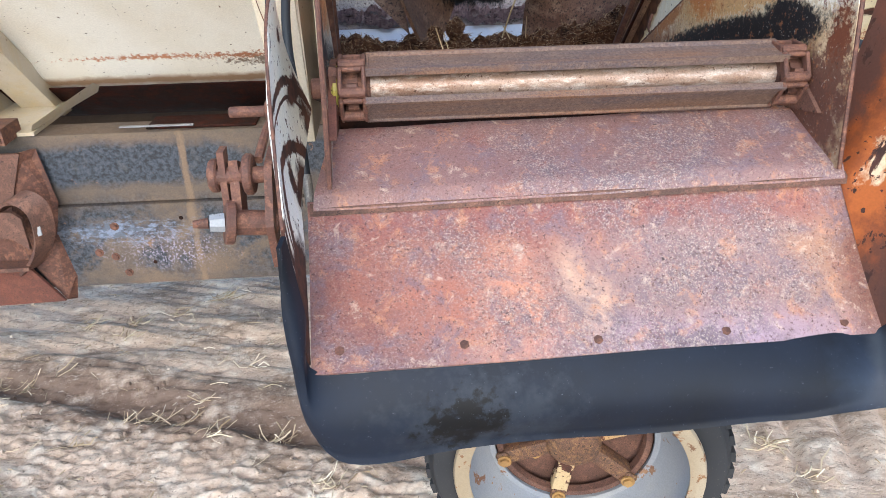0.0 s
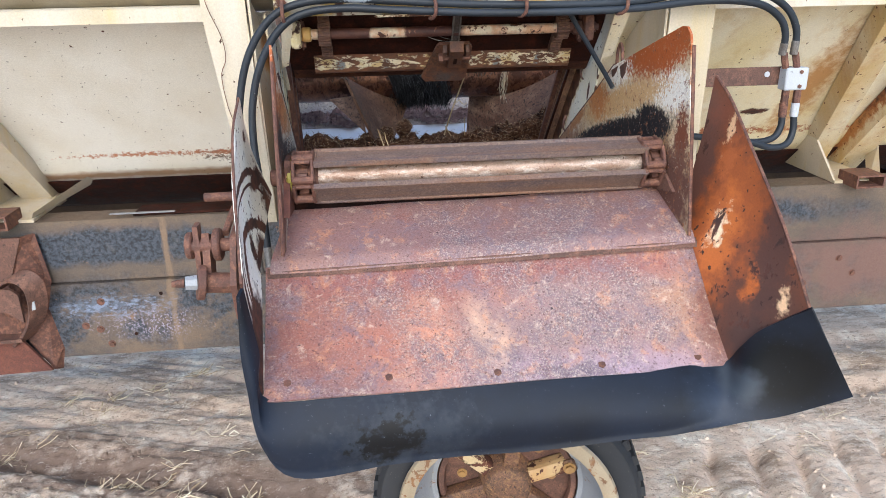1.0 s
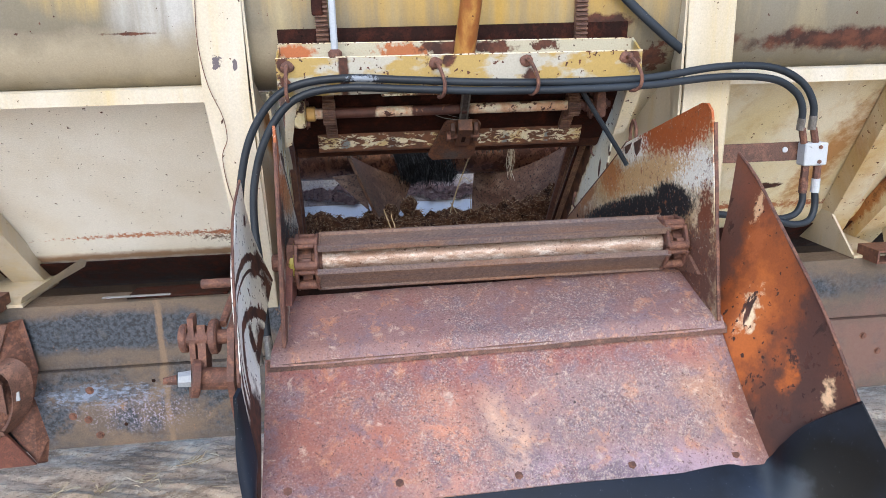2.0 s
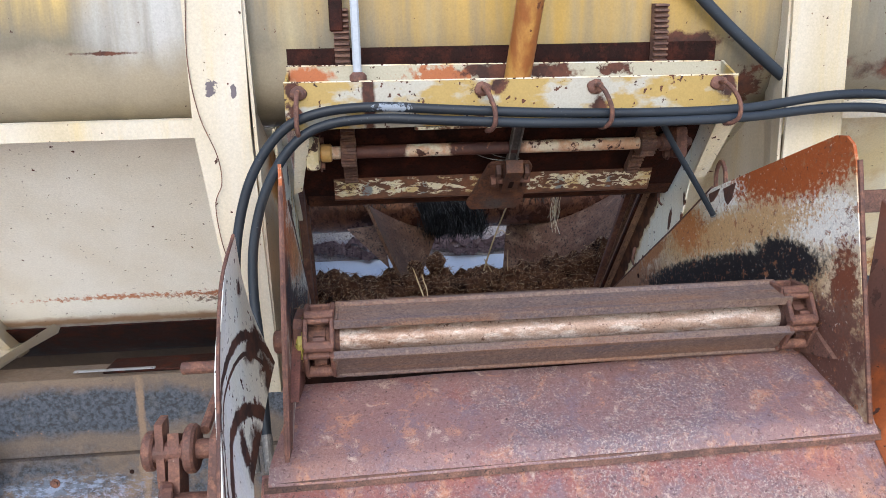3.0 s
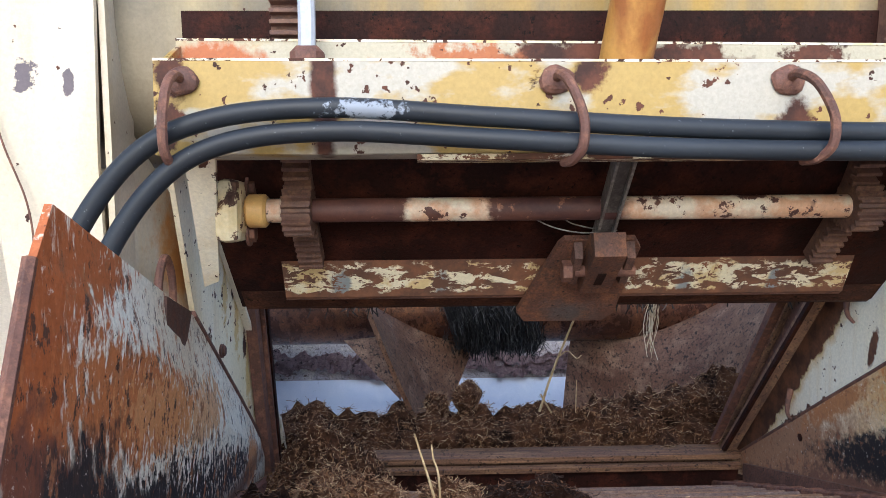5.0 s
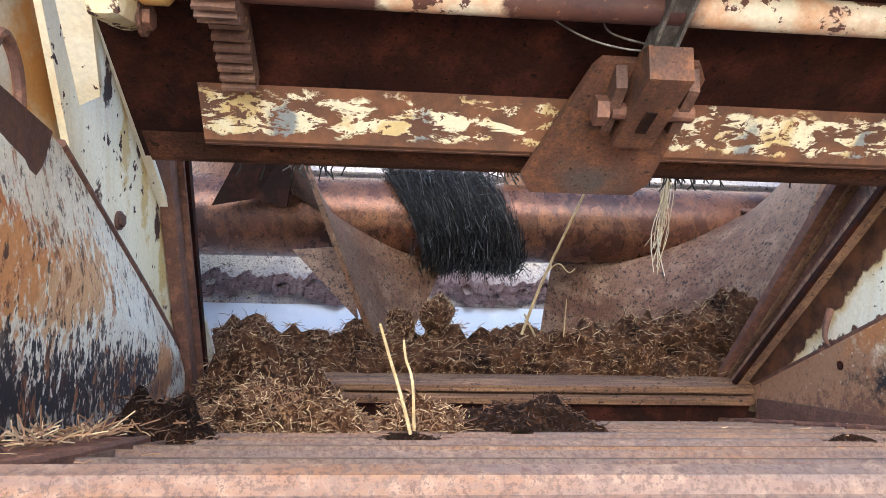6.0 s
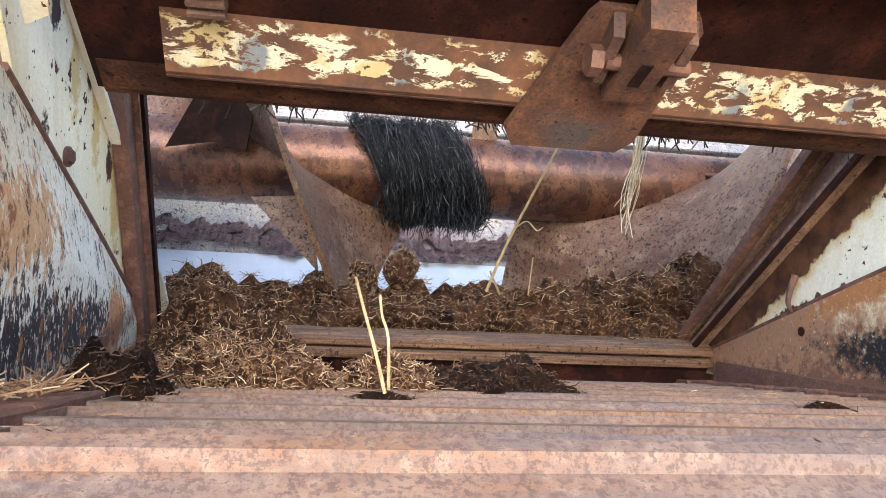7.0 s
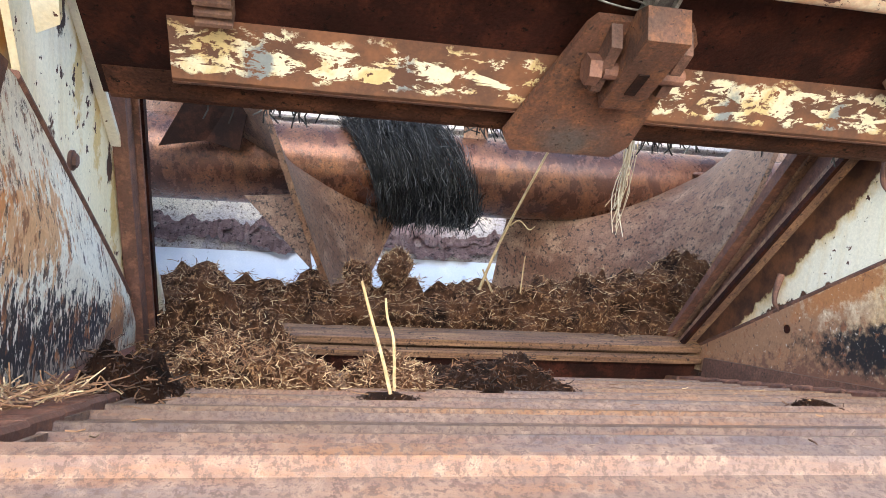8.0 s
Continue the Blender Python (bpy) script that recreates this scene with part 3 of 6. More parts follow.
flight_steel = rusty("dusty_brown_flight_steel", (srgb(132, 98, 76), srgb(104, 72, 56), srgb(154, 124, 102)), 6, (srgb(52, 36, 30), 130, 0.545), rough=(0.4, 0.65), metal=0.15, grain=0.7)
trough_inner = rusty("speckled_trough_wall", (srgb(180, 170, 166), srgb(156, 148, 152), srgb(208, 198, 184)), 6, (srgb(96, 80, 76), 120, 0.56), grain=0.8, rough=(0.4, 0.65),
                     zones=[((0.0, 2.45, 1.36), (0.6, 0.25, 0.07), srgb(208, 194, 170), 0.8, 9, 0.4), ((-0.45, 2.45, 1.30), (0.22, 0.2, 0.06), srgb(214, 202, 182), 0.6, 10, 0.4),
                            ((0.62, 2.5, 1.6), (0.3, 0.3, 0.06), srgb(214, 208, 198), 0.6, 9, 0.2), ((0.10, 2.42, 1.235), (0.22, 0.2, 0.035), srgb(132, 104, 104), 0.5, 12, 0.3)])
# Brown darkened to carry shade: auger brace, holes, slot, gap below the head.
shade_steel = rusty("shade_dark_steel", (srgb(44, 28, 24), srgb(30, 20, 18), srgb(62, 38, 30)), 9, None, rough=(0.8, 0.95))
# Near-white bluish base holds the sky's reflection on the polished steel.
polished = rusty("polished_sky_white_floor", (srgb(232, 236, 242), srgb(222, 228, 238), srgb(240, 242, 246)), 4, (srgb(170, 160, 152), 90, 0.72), rough=(0.25, 0.4), metal=0.15, grain=0.1, bump=0.08)
rim_paint = painted("dusty_grey_rim_paint", srgb(134, 140, 150), srgb(152, 152, 152), srgb(150, 116, 88), srgb(124, 90, 70), 0.585, 14, 0.68, 50, rough=0.55)
hub_rust = rusty("greasy_rusted_hub", (srgb(118, 84, 64), srgb(92, 68, 56), srgb(150, 114, 78)), 26, (srgb(54, 40, 34), 120, 0.58), grain=0.7)
wood_grey = rusty("weathered_sill_bar", (srgb(124, 92, 70), srgb(92, 66, 52), srgb(156, 120, 88)), 9, (srgb(52, 34, 27), 110, 0.57), stretch=(0.25, 7, 7), grain=0.6)


def rubber(name, dark, mid, dusty, zones=(), rough=(0.32, 0.6)):
    k = Nodes(name)
    a = k.noise(4.5, 5, 0.55)
    col = k.mix(k.remap(a, 0.35, 0.65), dark, mid)
    m = k.remap(k.noise(190, 4, 0.7), 0.66, 0.72)
    for z in zones:
        zz = k.zone(z[0], z[1], *z[3:])
        col = k.mix(zz, col, z[2])
    col = k.mix(k.math('MULTIPLY', m, 0.6), col, dusty)
    k.bsdf.inputs["Specular IOR Level"].default_value = 0.3
    return k.finish(col, k.remap(a, 0.3, 0.7, *rough), 0.0, k.noise(90, 4, 0.6), 0.08, 0.002)


# Bluish mid tone carries the sheen; black and paler blotches at the right fold.
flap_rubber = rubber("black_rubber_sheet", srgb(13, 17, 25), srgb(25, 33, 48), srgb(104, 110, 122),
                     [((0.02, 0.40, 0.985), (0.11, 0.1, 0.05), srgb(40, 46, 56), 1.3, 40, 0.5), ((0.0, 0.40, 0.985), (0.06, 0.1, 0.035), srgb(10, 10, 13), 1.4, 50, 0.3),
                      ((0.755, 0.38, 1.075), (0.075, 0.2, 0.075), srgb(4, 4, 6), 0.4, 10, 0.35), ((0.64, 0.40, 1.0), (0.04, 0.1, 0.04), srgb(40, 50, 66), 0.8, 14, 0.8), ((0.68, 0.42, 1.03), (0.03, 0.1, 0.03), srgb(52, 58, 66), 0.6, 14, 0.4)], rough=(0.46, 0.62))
hose_rubber = rubber("black_hose_rubber", srgb(36, 40, 46), srgb(50, 56, 64), srgb(120, 124, 128), [((-0.02, 0.975, 1.734), (0.024, 0.05, 0.007), srgb(140, 148, 160), 1.6, 150, 0.25)], rough=(0.4, 0.6))
tyre_rubber = rubber("dusty_tyre_rubber", srgb(44, 46, 50), srgb(60, 60, 62), srgb(150, 138, 124), rough=(0.6, 0.85))


def soil_material():
    k = Nodes("trodden_sandy_soil")
    a, b, c, d = k.noise(1.6, 8, 0.6), k.noise(9, 10, 0.7), k.noise(48, 8, 0.72), k.noise(150, 6, 0.7)
    col = k.mix(k.remap(a, 0.36, 0.64), srgb(224, 201, 181), srgb(198, 175, 155))
    col = k.mix(k.remap(b, 0.48, 0.66), col, srgb(236, 226, 212))
    col = k.mix(k.remap(k.noise(4.5, 9, 0.72, (0.7, 1.8, 1)), 0.50, 0.62, 0, 0.8), col, srgb(138, 117, 100))
    # Dark grain here and the pale one below stand in for relief shade and highlights.
    col = k.mix(k.remap(c, 0.57, 0.66, 0, 0.45), col, srgb(136, 114, 98))
    col = k.mix(k.remap(k.noise(60, 7, 0.74, (1, 1.7, 1)), 0.595, 0.64, 0, 0.85), col, srgb(92, 73, 61))
    col = k.mix(k.remap(k.noise(95, 7, 0.75), 0.56, 0.64, 0, 0.7), col, srgb(234, 222, 206))
    # Dark streaks painted in place of the small ridges' weak shadows.
    relief_shade = k.noise(20, 10, 0.76, (0.6, 2.2, 1))
    col = k.mix(k.remap(relief_shade, 0.56, 0.62, 0, 0.65), col, srgb(122, 102, 88))
    # Darker blotches along the furrow.
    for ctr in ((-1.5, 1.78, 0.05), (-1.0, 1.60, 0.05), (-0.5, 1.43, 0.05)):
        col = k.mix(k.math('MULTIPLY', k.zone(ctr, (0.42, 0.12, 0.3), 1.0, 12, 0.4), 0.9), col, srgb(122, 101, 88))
    col = k.mix(k.remap(k.noise(30, 10, 0.75, (0.7, 2.0, 1)), 0.57, 0.66, 0, 0.5), col, srgb(242, 230, 214))
    h = k.math('ADD', k.math('MULTIPLY', k.noise(45, 9, 0.72, (1, 1.8, 1)), 0.6), k.math('MULTIPLY', d, 0.3))
    return k.finish(col, 0.95, 0.0, h, 0.9, 0.012)


soil = soil_material()


def fibre(name, a, b, c):
    k = Nodes(name)
    g = k.t.nodes.new("ShaderNodeNewGeometry")
    r = g.outputs["Random Per Island"]
    col = k.mix(k.remap(r, 0.0, 0.6), a, b)
    col = k.mix(k.remap(r, 0.70, 0.95), col, c)
    return k.finish(col, 0.8, 0.0)


straw_mat = fibre("dry_straw", srgb(224, 210, 182), srgb(178, 156, 124), srgb(240, 232, 212))
stalk_mat = rusty("pale_dry_stalk", (srgb(186, 160, 116), srgb(160, 132, 92), srgb(204, 184, 146)), 40, (srgb(128, 96, 62), 160, 0.62), stretch=(2, 2, 0.5), rough=(0.6, 0.8))
chaff_mat = fibre("chopped_feed_fibres", srgb(158, 119, 87), srgb(92, 64, 48), srgb(212, 184, 145))
# Third tone: some strands are paler to stand in for glints.
twine_mat = fibre("black_matted_twine", srgb(24, 24, 28), srgb(15, 15, 17), srgb(92, 92, 94))


def feed_material(name, deep, mid, pale):
    k = Nodes(name)
    a, b = k.noise(26, 10, 0.72), k.noise(120, 8, 0.75)
    col = k.mix(k.remap(a, 0.36, 0.62), deep, mid)
    col = k.mix(k.remap(b, 0.54, 0.66), col, pale)
    k.bsdf.inputs["Specular IOR Level"].default_value = 0.1
    return k.finish(col, 0.95, 0.0, k.math('ADD', a, b), 1.0, 0.016)


for dull in (gate_steel, shade_steel, lip_steel):
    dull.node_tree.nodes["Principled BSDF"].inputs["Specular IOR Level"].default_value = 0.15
feed_mat = feed_material("matted_brown_feed", srgb(31, 20, 16), srgb(108, 74, 53), srgb(184, 142, 105))
dark_feed_mat = feed_material("dark_brown_feed", srgb(20, 12, 10), srgb(64, 42, 31), srgb(116, 82, 60))
dark_fibres = fibre("dark_brown_fibres", srgb(64, 42, 32), srgb(36, 23, 18), srgb(134, 98, 72))


# ---- mesh helpers ----
def thing(name, base, label, category, group="", kind=""):
    ob = new(name)
    ob.empty_display_size = 0.05
    ob.location = base
    return tagged(ob, label, category, group, kind)


def part(name, bm, material, parent=None, label="", smooth=False):
    """Links a bmesh (built in world coordinates) as one mesh object under its thing."""
    bmesh.ops.recalc_face_normals(bm, faces=bm.faces)
    me = bpy.data.meshes.new(name)
    bm.to_mesh(me)
    bm.free()
    me.materials.append(material)
    if smooth:
        me.polygons.foreach_set("use_smooth", [True] * len(me.polygons))
        me.set_sharp_from_angle(angle=radians(40))
    ob = new(name, me)
    if parent is not None:
        ob.parent = parent
        if parent.type == 'EMPTY':
            ob.matrix_parent_inverse = Matrix.Translation(parent.location).inverted()
    if label:
        tagged(ob, label)
    return ob


def bevel(bm, w, seg=1, angle=35):
    es = [e for e in bm.edges if len(e.link_faces) == 2 and e.calc_face_angle(0) > radians(angle)]
    bmesh.ops.bevel(bm, geom=es, offset=w, segments=seg, affect='EDGES', profile=0.6)
    return bm


def add_box(bm, centre, size, m=None):
    mm = Matrix.Translation(centre) @ (m or Matrix()) @ Matrix.Diagonal((*size, 1))
    bmesh.ops.create_cube(bm, size=1.0, matrix=mm)
    return bm


def box(centre, size, m=None, w=0.002):
    return bevel(add_box(bmesh.new(), centre, size, m), w)


def add_cyl(bm, a, b, r, r2=None, seg=16, cap=True):
    a, b = Vector(a), Vector(b)
    m = Matrix.Translation((a + b) / 2) @ (b - a).to_track_quat("Z", "Y").to_matrix().to_4x4()
    bmesh.ops.create_cone(bm, cap_ends=cap, segments=seg, radius1=r, radius2=r if r2 is None else r2, depth=(b - a).length, matrix=m)
    return bm


def cyl(a, b, r, r2=None, seg=16, w=0.0):
    bm = add_cyl(bmesh.new(), a, b, r, r2, seg)
    return bevel(bm, w, 1, 50) if w else bm


def add_prism(bm, outline, shift):
    """A closed outline of 3D points, pulled along shift."""
    shift = Vector(shift)
    a = [bm.verts.new(p) for p in outline]
    b = [bm.verts.new(Vector(p) + shift) for p in outline]
    n = len(a)
    bm.faces.new(a)
    bm.faces.new(b[::-1])
    for i in range(n):
        bm.faces.new((a[i], b[i], b[(i + 1) % n], a[(i + 1) % n]))
    return bm


def prism(outline, shift, w=0.001):
    return bevel(add_prism(bmesh.new(), outline, shift), w)


def along_x(profile, x0, x1, w=0.002):
    """A (y, z) profile pulled from x0 to x1."""
    return prism([(x0, y, z) for y, z in profile], (x1 - x0, 0, 0), w)


def sheet(fn, nu, nv, thick):
    """A plate of given thickness over fn(u, v), with u and v from 0 to 1."""
    bm = bmesh.new()
    P = [[Vector(fn(i / nu, j / nv)) for j in range(nv + 1)] for i in range(nu + 1)]
    rows = []
    for side in (0, 1):
        g = []
        for i in range(nu + 1):
            r = []
            for j in range(nv + 1):
                du = P[min(i + 1, nu)][j] - P[max(i - 1, 0)][j]
                dv = P[i][min(j + 1, nv)] - P[i][max(j - 1, 0)]
                nn = du.cross(dv)
                nn = nn.normalized() if nn.length > 1e-9 else Vector((0, 0, 1))
                r.append(bm.verts.new(P[i][j] - nn * thick * side))
            g.append(r)
        rows.append(g)
    A, B = rows
    for i in range(nu):
        for j in range(nv):
            bm.faces.new((A[i][j], A[i + 1][j], A[i + 1][j + 1], A[i][j + 1]))
            bm.faces.new((B[i][j + 1], B[i + 1][j + 1], B[i + 1][j], B[i][j]))
    for i in range(nu):
        bm.faces.new((A[i + 1][0], A[i][0], B[i][0], B[i + 1][0]))
        bm.faces.new((A[i][nv], A[i + 1][nv], B[i + 1][nv], B[i][nv]))
    for j in range(nv):
        bm.faces.new((A[0][j], A[0][j + 1], B[0][j + 1], B[0][j]))
        bm.faces.new((A[nu][j + 1], A[nu][j], B[nu][j], B[nu][j + 1]))
    return bm


def curve_at(points, s):
    """A smooth line through points, s from 0 to 1."""
    pts = [Vector(p) for p in points]
    n = len(pts) - 1
    f = min(max(s, 0.0), 1.0) * n
    i = min(int(f), n - 1)
    t = f - i
    p0, p1, p2, p3 = pts[max(i - 1, 0)], pts[i], pts[i + 1], pts[min(i + 2, n)]
    return 0.5 * (2 * p1 + (p2 - p0) * t + (2 * p0 - 5 * p1 + 4 * p2 - p3) * t * t + (3 * p1 - p0 - 3 * p2 + p3) * t ** 3)


def straight_at(points, s):
    pts = [Vector(p) for p in points]
    n = len(pts) - 1
    f = min(max(s, 0.0), 1.0) * n
    i = min(int(f), n - 1)
    return pts[i].lerp(pts[i + 1], f - i)


def add_tube(bm, points, r, seg=10, steps=8, taper=1.0):
    n = (len(points) - 1) * steps
    line = [curve_at(points, k / n) for k in range(n + 1)]
    rings, up = [], Vector((0.13, 0.2, 1)).normalized()
    for k, p in enumerate(line):
        d = (line[min(k + 1, n)] - line[max(k - 1, 0)]).normalized()
        side = d.cross(up)
        if side.length < 1e-4:
            side = d.cross(Vector((1, 0, 0)))
        side.normalize()
        up = side.cross(d).normalized()
        rr = r * (1 + (taper - 1) * k / n)
        rings.append([bm.verts.new(p + (side * math.cos(2 * math.pi * q / seg) + up * math.sin(2 * math.pi * q / seg)) * rr) for q in range(seg)])
    for a, b in zip(rings, rings[1:]):
        for q in range(seg):
            bm.faces.new((a[q], a[(q + 1) % seg], b[(q + 1) % seg], b[q]))
    bm.faces.new(rings[0][::-1])
    bm.faces.new(rings[-1])
    return bm


def tube(points, r, seg=10, steps=8, taper=1.0):
    return add_tube(bmesh.new(), points, r, seg, steps, taper)


def hex_bolt(at, normal, r=0.009, washer=True):
    """A hexagonal head on its washer."""
    at, n = Vector(at), Vector(normal).normalized()
    bm = bmesh.new()
    if washer:
        add_cyl(bm, at - n * 0.001, at + n * 0.002, r * 1.45, seg=14)
    add_cyl(bm, at, at + n * r * 0.8, r, seg=6)
    return bm


def wob(p, scale, amp):
    return noise.noise(Vector(p) * scale) * amp


# ---- ground ----
def ground_height(x, y):
    h = 0.095 - 0.05 * min(max((y - 1.1) / 0.9, 0.0), 1.0)
    near = math.exp(-((x - 0.2) ** 2 + (y - 1.5) ** 2) / 40.0)
    if near < 0.01:
        return h
    v = Vector((x, y, 0.0))
    big = noise.fractal(v * 2.2, 1.0, 2.0, 3) * 0.016
    fine = noise.fractal(Vector((x * 24, y * 40, 3)), 0.75, 2.0, 5) * 0.008
    # a rut edge that slants across; trodden clods on this side, a churned furrow and smooth sand beyond
    e = y - (1.28 - 0.34 * (x + 0.385) + 0.03 * noise.noise(v * 5.0)) if x < 0.3 else y - 1.75 + 0.05 * noise.noise(v * 5.0)
    d = noise.voronoi(Vector((x * 13 + noise.noise(v * 9) * 1.5, y * 17 + noise.noise(v * 7 + Vector((5, 0, 0))) * 1.5, 1.0)))[0]
    clod = (0.55 - d[0]) * 0.5 + min(d[1] - d[0], 0.35)
    side = 1.0 / (1.0 + math.exp(max(-40.0, min(40.0, e * 45))))
    rough = 0.25 + (0.75 if x < 0.3 else 0.0) * side
    if e > 0:
        rough = 0.14 + 0.5 * math.exp(-((e - 0.10) / 0.08) ** 2)
    run = 1.0 if x < 0.3 else 0.15
    h += near * (big * run + run * 0.015 * noise.noise(Vector((x * 1.3 + y * 0.4, (y + 0.34 * x) * 11.0, 5.0))) + run * 0.010 * noise.noise(Vector((x * 3.0, (y + 0.34 * x) * 30.0, 9.0))) + fine * ((0.45 if x < 0.3 else 0.15) + 1.5 * rough) + clod * (0.006 + 0.04 * max(0.0, noise.noise(v * 4.0))) * rough + 0.012 * side - 0.056 * math.exp(-((e - 0.09) / 0.06) ** 2) + 0.012 * math.exp(-((e - 0.28) / 0.09) ** 2))
    for yc, w, dd in ((1.98, 0.05, 0.018), (2.22, 0.07, 0.022)):
        yy = y - yc - 0.05 * noise.noise(Vector((x * 1.5, yc, 0)))
        h -= near * dd * math.exp(-(yy / w) ** 2)
    if x > 0.7:
        # grooves pressed by a tyre's lugs, slanting away from the wheel
        a = min(1.0, max(0.0, x - 1.0) * 8) * math.exp(-((y - 1.23) / 0.20) ** 4) * (0.75 + 0.6 * noise.noise(v * 6.0))
        s = math.sin(37.4 * (x - 0.30 * (y - 1.33)) - 1.23 + 0.4 * noise.noise(v * 4.0))
        h += a * near * (0.010 * s - 0.034 * (0.5 - 0.5 * s) ** 6)
    return h


def spaced(lo, hi, step, far):
    v, out = lo, []
    while v < hi:
        out.append(v)
        v += step
    d, a, b = step, lo, out[-1]
    left, right = [], []
    while a > -far:
        d *= 1.35
        a -= d
        left.append(a)
    d = step
    while b < far:
        d *= 1.35
        b += d
        right.append(b)
    return left[::-1] + out + right


def build_ground():
    xs, ys = spaced(-2.1, 2.4, 0.0085, 900), spaced(0.85, 2.5, 0.0085, 900)
    verts = [(x, y, ground_height(x, y)) for x in xs for y in ys]
    ny = len(ys)
    faces = [(i * ny + j, (i + 1) * ny + j, (i + 1) * ny + j + 1, i * ny + j + 1) for i in range(len(xs) - 1) for j in range(ny - 1)]
    me = bpy.data.meshes.new("ground")
    me.from_pydata(verts, [], faces)
    me.polygons.foreach_set("use_smooth", [True] * len(me.polygons))
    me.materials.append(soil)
    tagged(new("ground", me), "trodden pale sandy soil with wheel ruts and straw", "ground", kind="structure")


build_ground()


def add_stalk(bm, a, d, length, r, rng, bend=0.2):
    """One dry stalk: a thin, slightly bent three-sided blade."""
    a, d = Vector(a), Vector(d).normalized()
    side = d.cross(Vector((rng.uniform(-1, 1), rng.uniform(-1, 1), rng.uniform(-1, 1)))).normalized()
    up = d.cross(side)
    pts = [a, a + d * length * 0.5 + side * length * bend * rng.uniform(-1, 1) * 0.5, a + d * length + up * length * bend * rng.uniform(-1, 1) * 0.5]
    rings = [[bm.verts.new(p + side * r * math.cos(q * 2.094) + up * r * math.sin(q * 2.094)) for q in range(3)] for p in pts]
    for u, v in zip(rings, rings[1:]):
        for q in range(3):
            bm.faces.new((u[q], u[(q + 1) % 3], v[(q + 1) % 3], v[q]))
    bm.faces.new(rings[0][::-1])
    bm.faces.new(rings[-1])


def ground_straw():
    rng = random.Random(7)
    bm = bmesh.new()
    clumps = [(rng.uniform(-1.9, -0.3), rng.uniform(0.95, 2.4)) for _ in range(30)] + [(rng.uniform(0.85, 2.2), rng.uniform(0.9, 2.0)) for _ in range(13)]
    for cx, cy in clumps:
        for _ in range(rng.randint(3, 20)):
            x, y = cx + rng.gauss(0, 0.020), cy + rng.gauss(0, 0.010)
            an = rng.uniform(0, 6.28) if rng.random() < 0.5 else rng.gauss(0.4, 0.6)
            add_stalk(bm, (x, y, ground_height(x, y) + 0.004), (math.cos(an), math.sin(an), rng.uniform(0.0, 0.7)), rng.uniform(0.02, 0.085), rng.uniform(0.0010, 0.0026), rng, 0.5)
    for _ in range(520):
        x = rng.choice((rng.uniform(-2.1, -0.2), rng.uniform(0.7, 2.4)))
        y = rng.uniform(0.85, 2.6)
        an = rng.uniform(0, 6.28)
        add_stalk(bm, (x, y, ground_height(x, y) + 0.002), (math.cos(an), math.sin(an), rng.uniform(-0.02, 0.15)), rng.uniform(0.012, 0.07), rng.uniform(0.0008, 0.0022), rng, 0.4)
    tagged(part("loose_straw", bm, straw_mat), "scattered dry straw stalks lying on the soil", "straw", kind="stuff")


ground_straw()


def soil_clods():
    rng = random.Random(11)
    bm = bmesh.new()
    for _ in range(1100):
        x = rng.choice((rng.uniform(-2.0, -0.2), rng.uniform(0.7, 2.3)))
        y, r = 0.9 + 1.5 * rng.random() ** 1.6, rng.choice((0.002, 0.003, 0.004, 0.008)) * rng.uniform(0.6, 1.2)
        g = bmesh.ops.create_icosphere(bm, subdivisions=1, radius=r, matrix=Matrix.Translation((x, y, ground_height(x, y) + r * 0.3)))
        for v in g["verts"]:
            v.co += Vector([rng.uniform(-1, 1) * r * 0.3 for _ in range(3)])
    tagged(part("soil_clods", bm, soil), "small dry soil clods lying on the ground", "soil", kind="stuff")


soil_clods()

# ---- trough of the feed mixer ----
X0, X1 = -3.2, 3.4
CY, CZ, CR = 2.08, 1.42, 0.415
OP_L, OP_R = -0.235, 0.605
trough = thing("feed_mixer_trough", (0.2, 1.8, 1.0), "large cream-painted steel feed mixer trough with rust stains", "feed mixer")


def shell(name, profile, x0, x1, thick, material, label=""):
    """A bent plate whose (y, z) profile runs along the machine."""
    pr = [(0, y, z) for y, z in profile]
    n = len(pr) - 1

    def at(u, v):
        p = straight_at(pr, v)
        return (x0 + (x1 - x0) * u, p.y, p.z)
    return part(name, sheet(at, 1, n, thick), material, trough, label, smooth=True)


S = 2.92
TOP = [(1.07, 2.12), (1.07, 2.04), (1.07, 1.95), (1.071, 1.87), (1.076, 1.83), (1.088, 1.79), (1.108, 1.755), (1.14, 1.728), (1.19, 1.712), (1.25, 1.704)]
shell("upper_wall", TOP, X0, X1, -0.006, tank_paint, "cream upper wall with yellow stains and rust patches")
SLOPE = [(S - z, z) for z in (1.70, 1.55, 1.40, 1.27)]
ARC = [(CY - CR * math.cos(radians(a)), CZ - CR * math.sin(radians(a))) for a in range(45, 181, 7)]
LOW = SLOPE + [(1.668, 1.246), (1.690, 1.214), (1.722, 1.178)] + ARC[:1]
for x0, x1 in ((X0, OP_L), (OP_R, X1)):
    shell("lower_panel", LOW, x0, x1, -0.006, cream_wall if x0 < 0 else cream_wall_warm, "cream sloping lower panel with a rust streak")
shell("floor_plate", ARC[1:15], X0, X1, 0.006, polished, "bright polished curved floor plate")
shell("floor_plate", ARC[14:] + [(2.495, 1.43), (2.50, 1.508)], X0, X1, 0.006, trough_inner, "scaled and rusted curve above the worn floor")
shell("far_wall", [(2.478, 1.512), (2.51, 1.53), (2.56, 1.8), (2.59, 2.05)], X0, X1, 0.006, trough_inner, "speckled grey inside of the far wall")
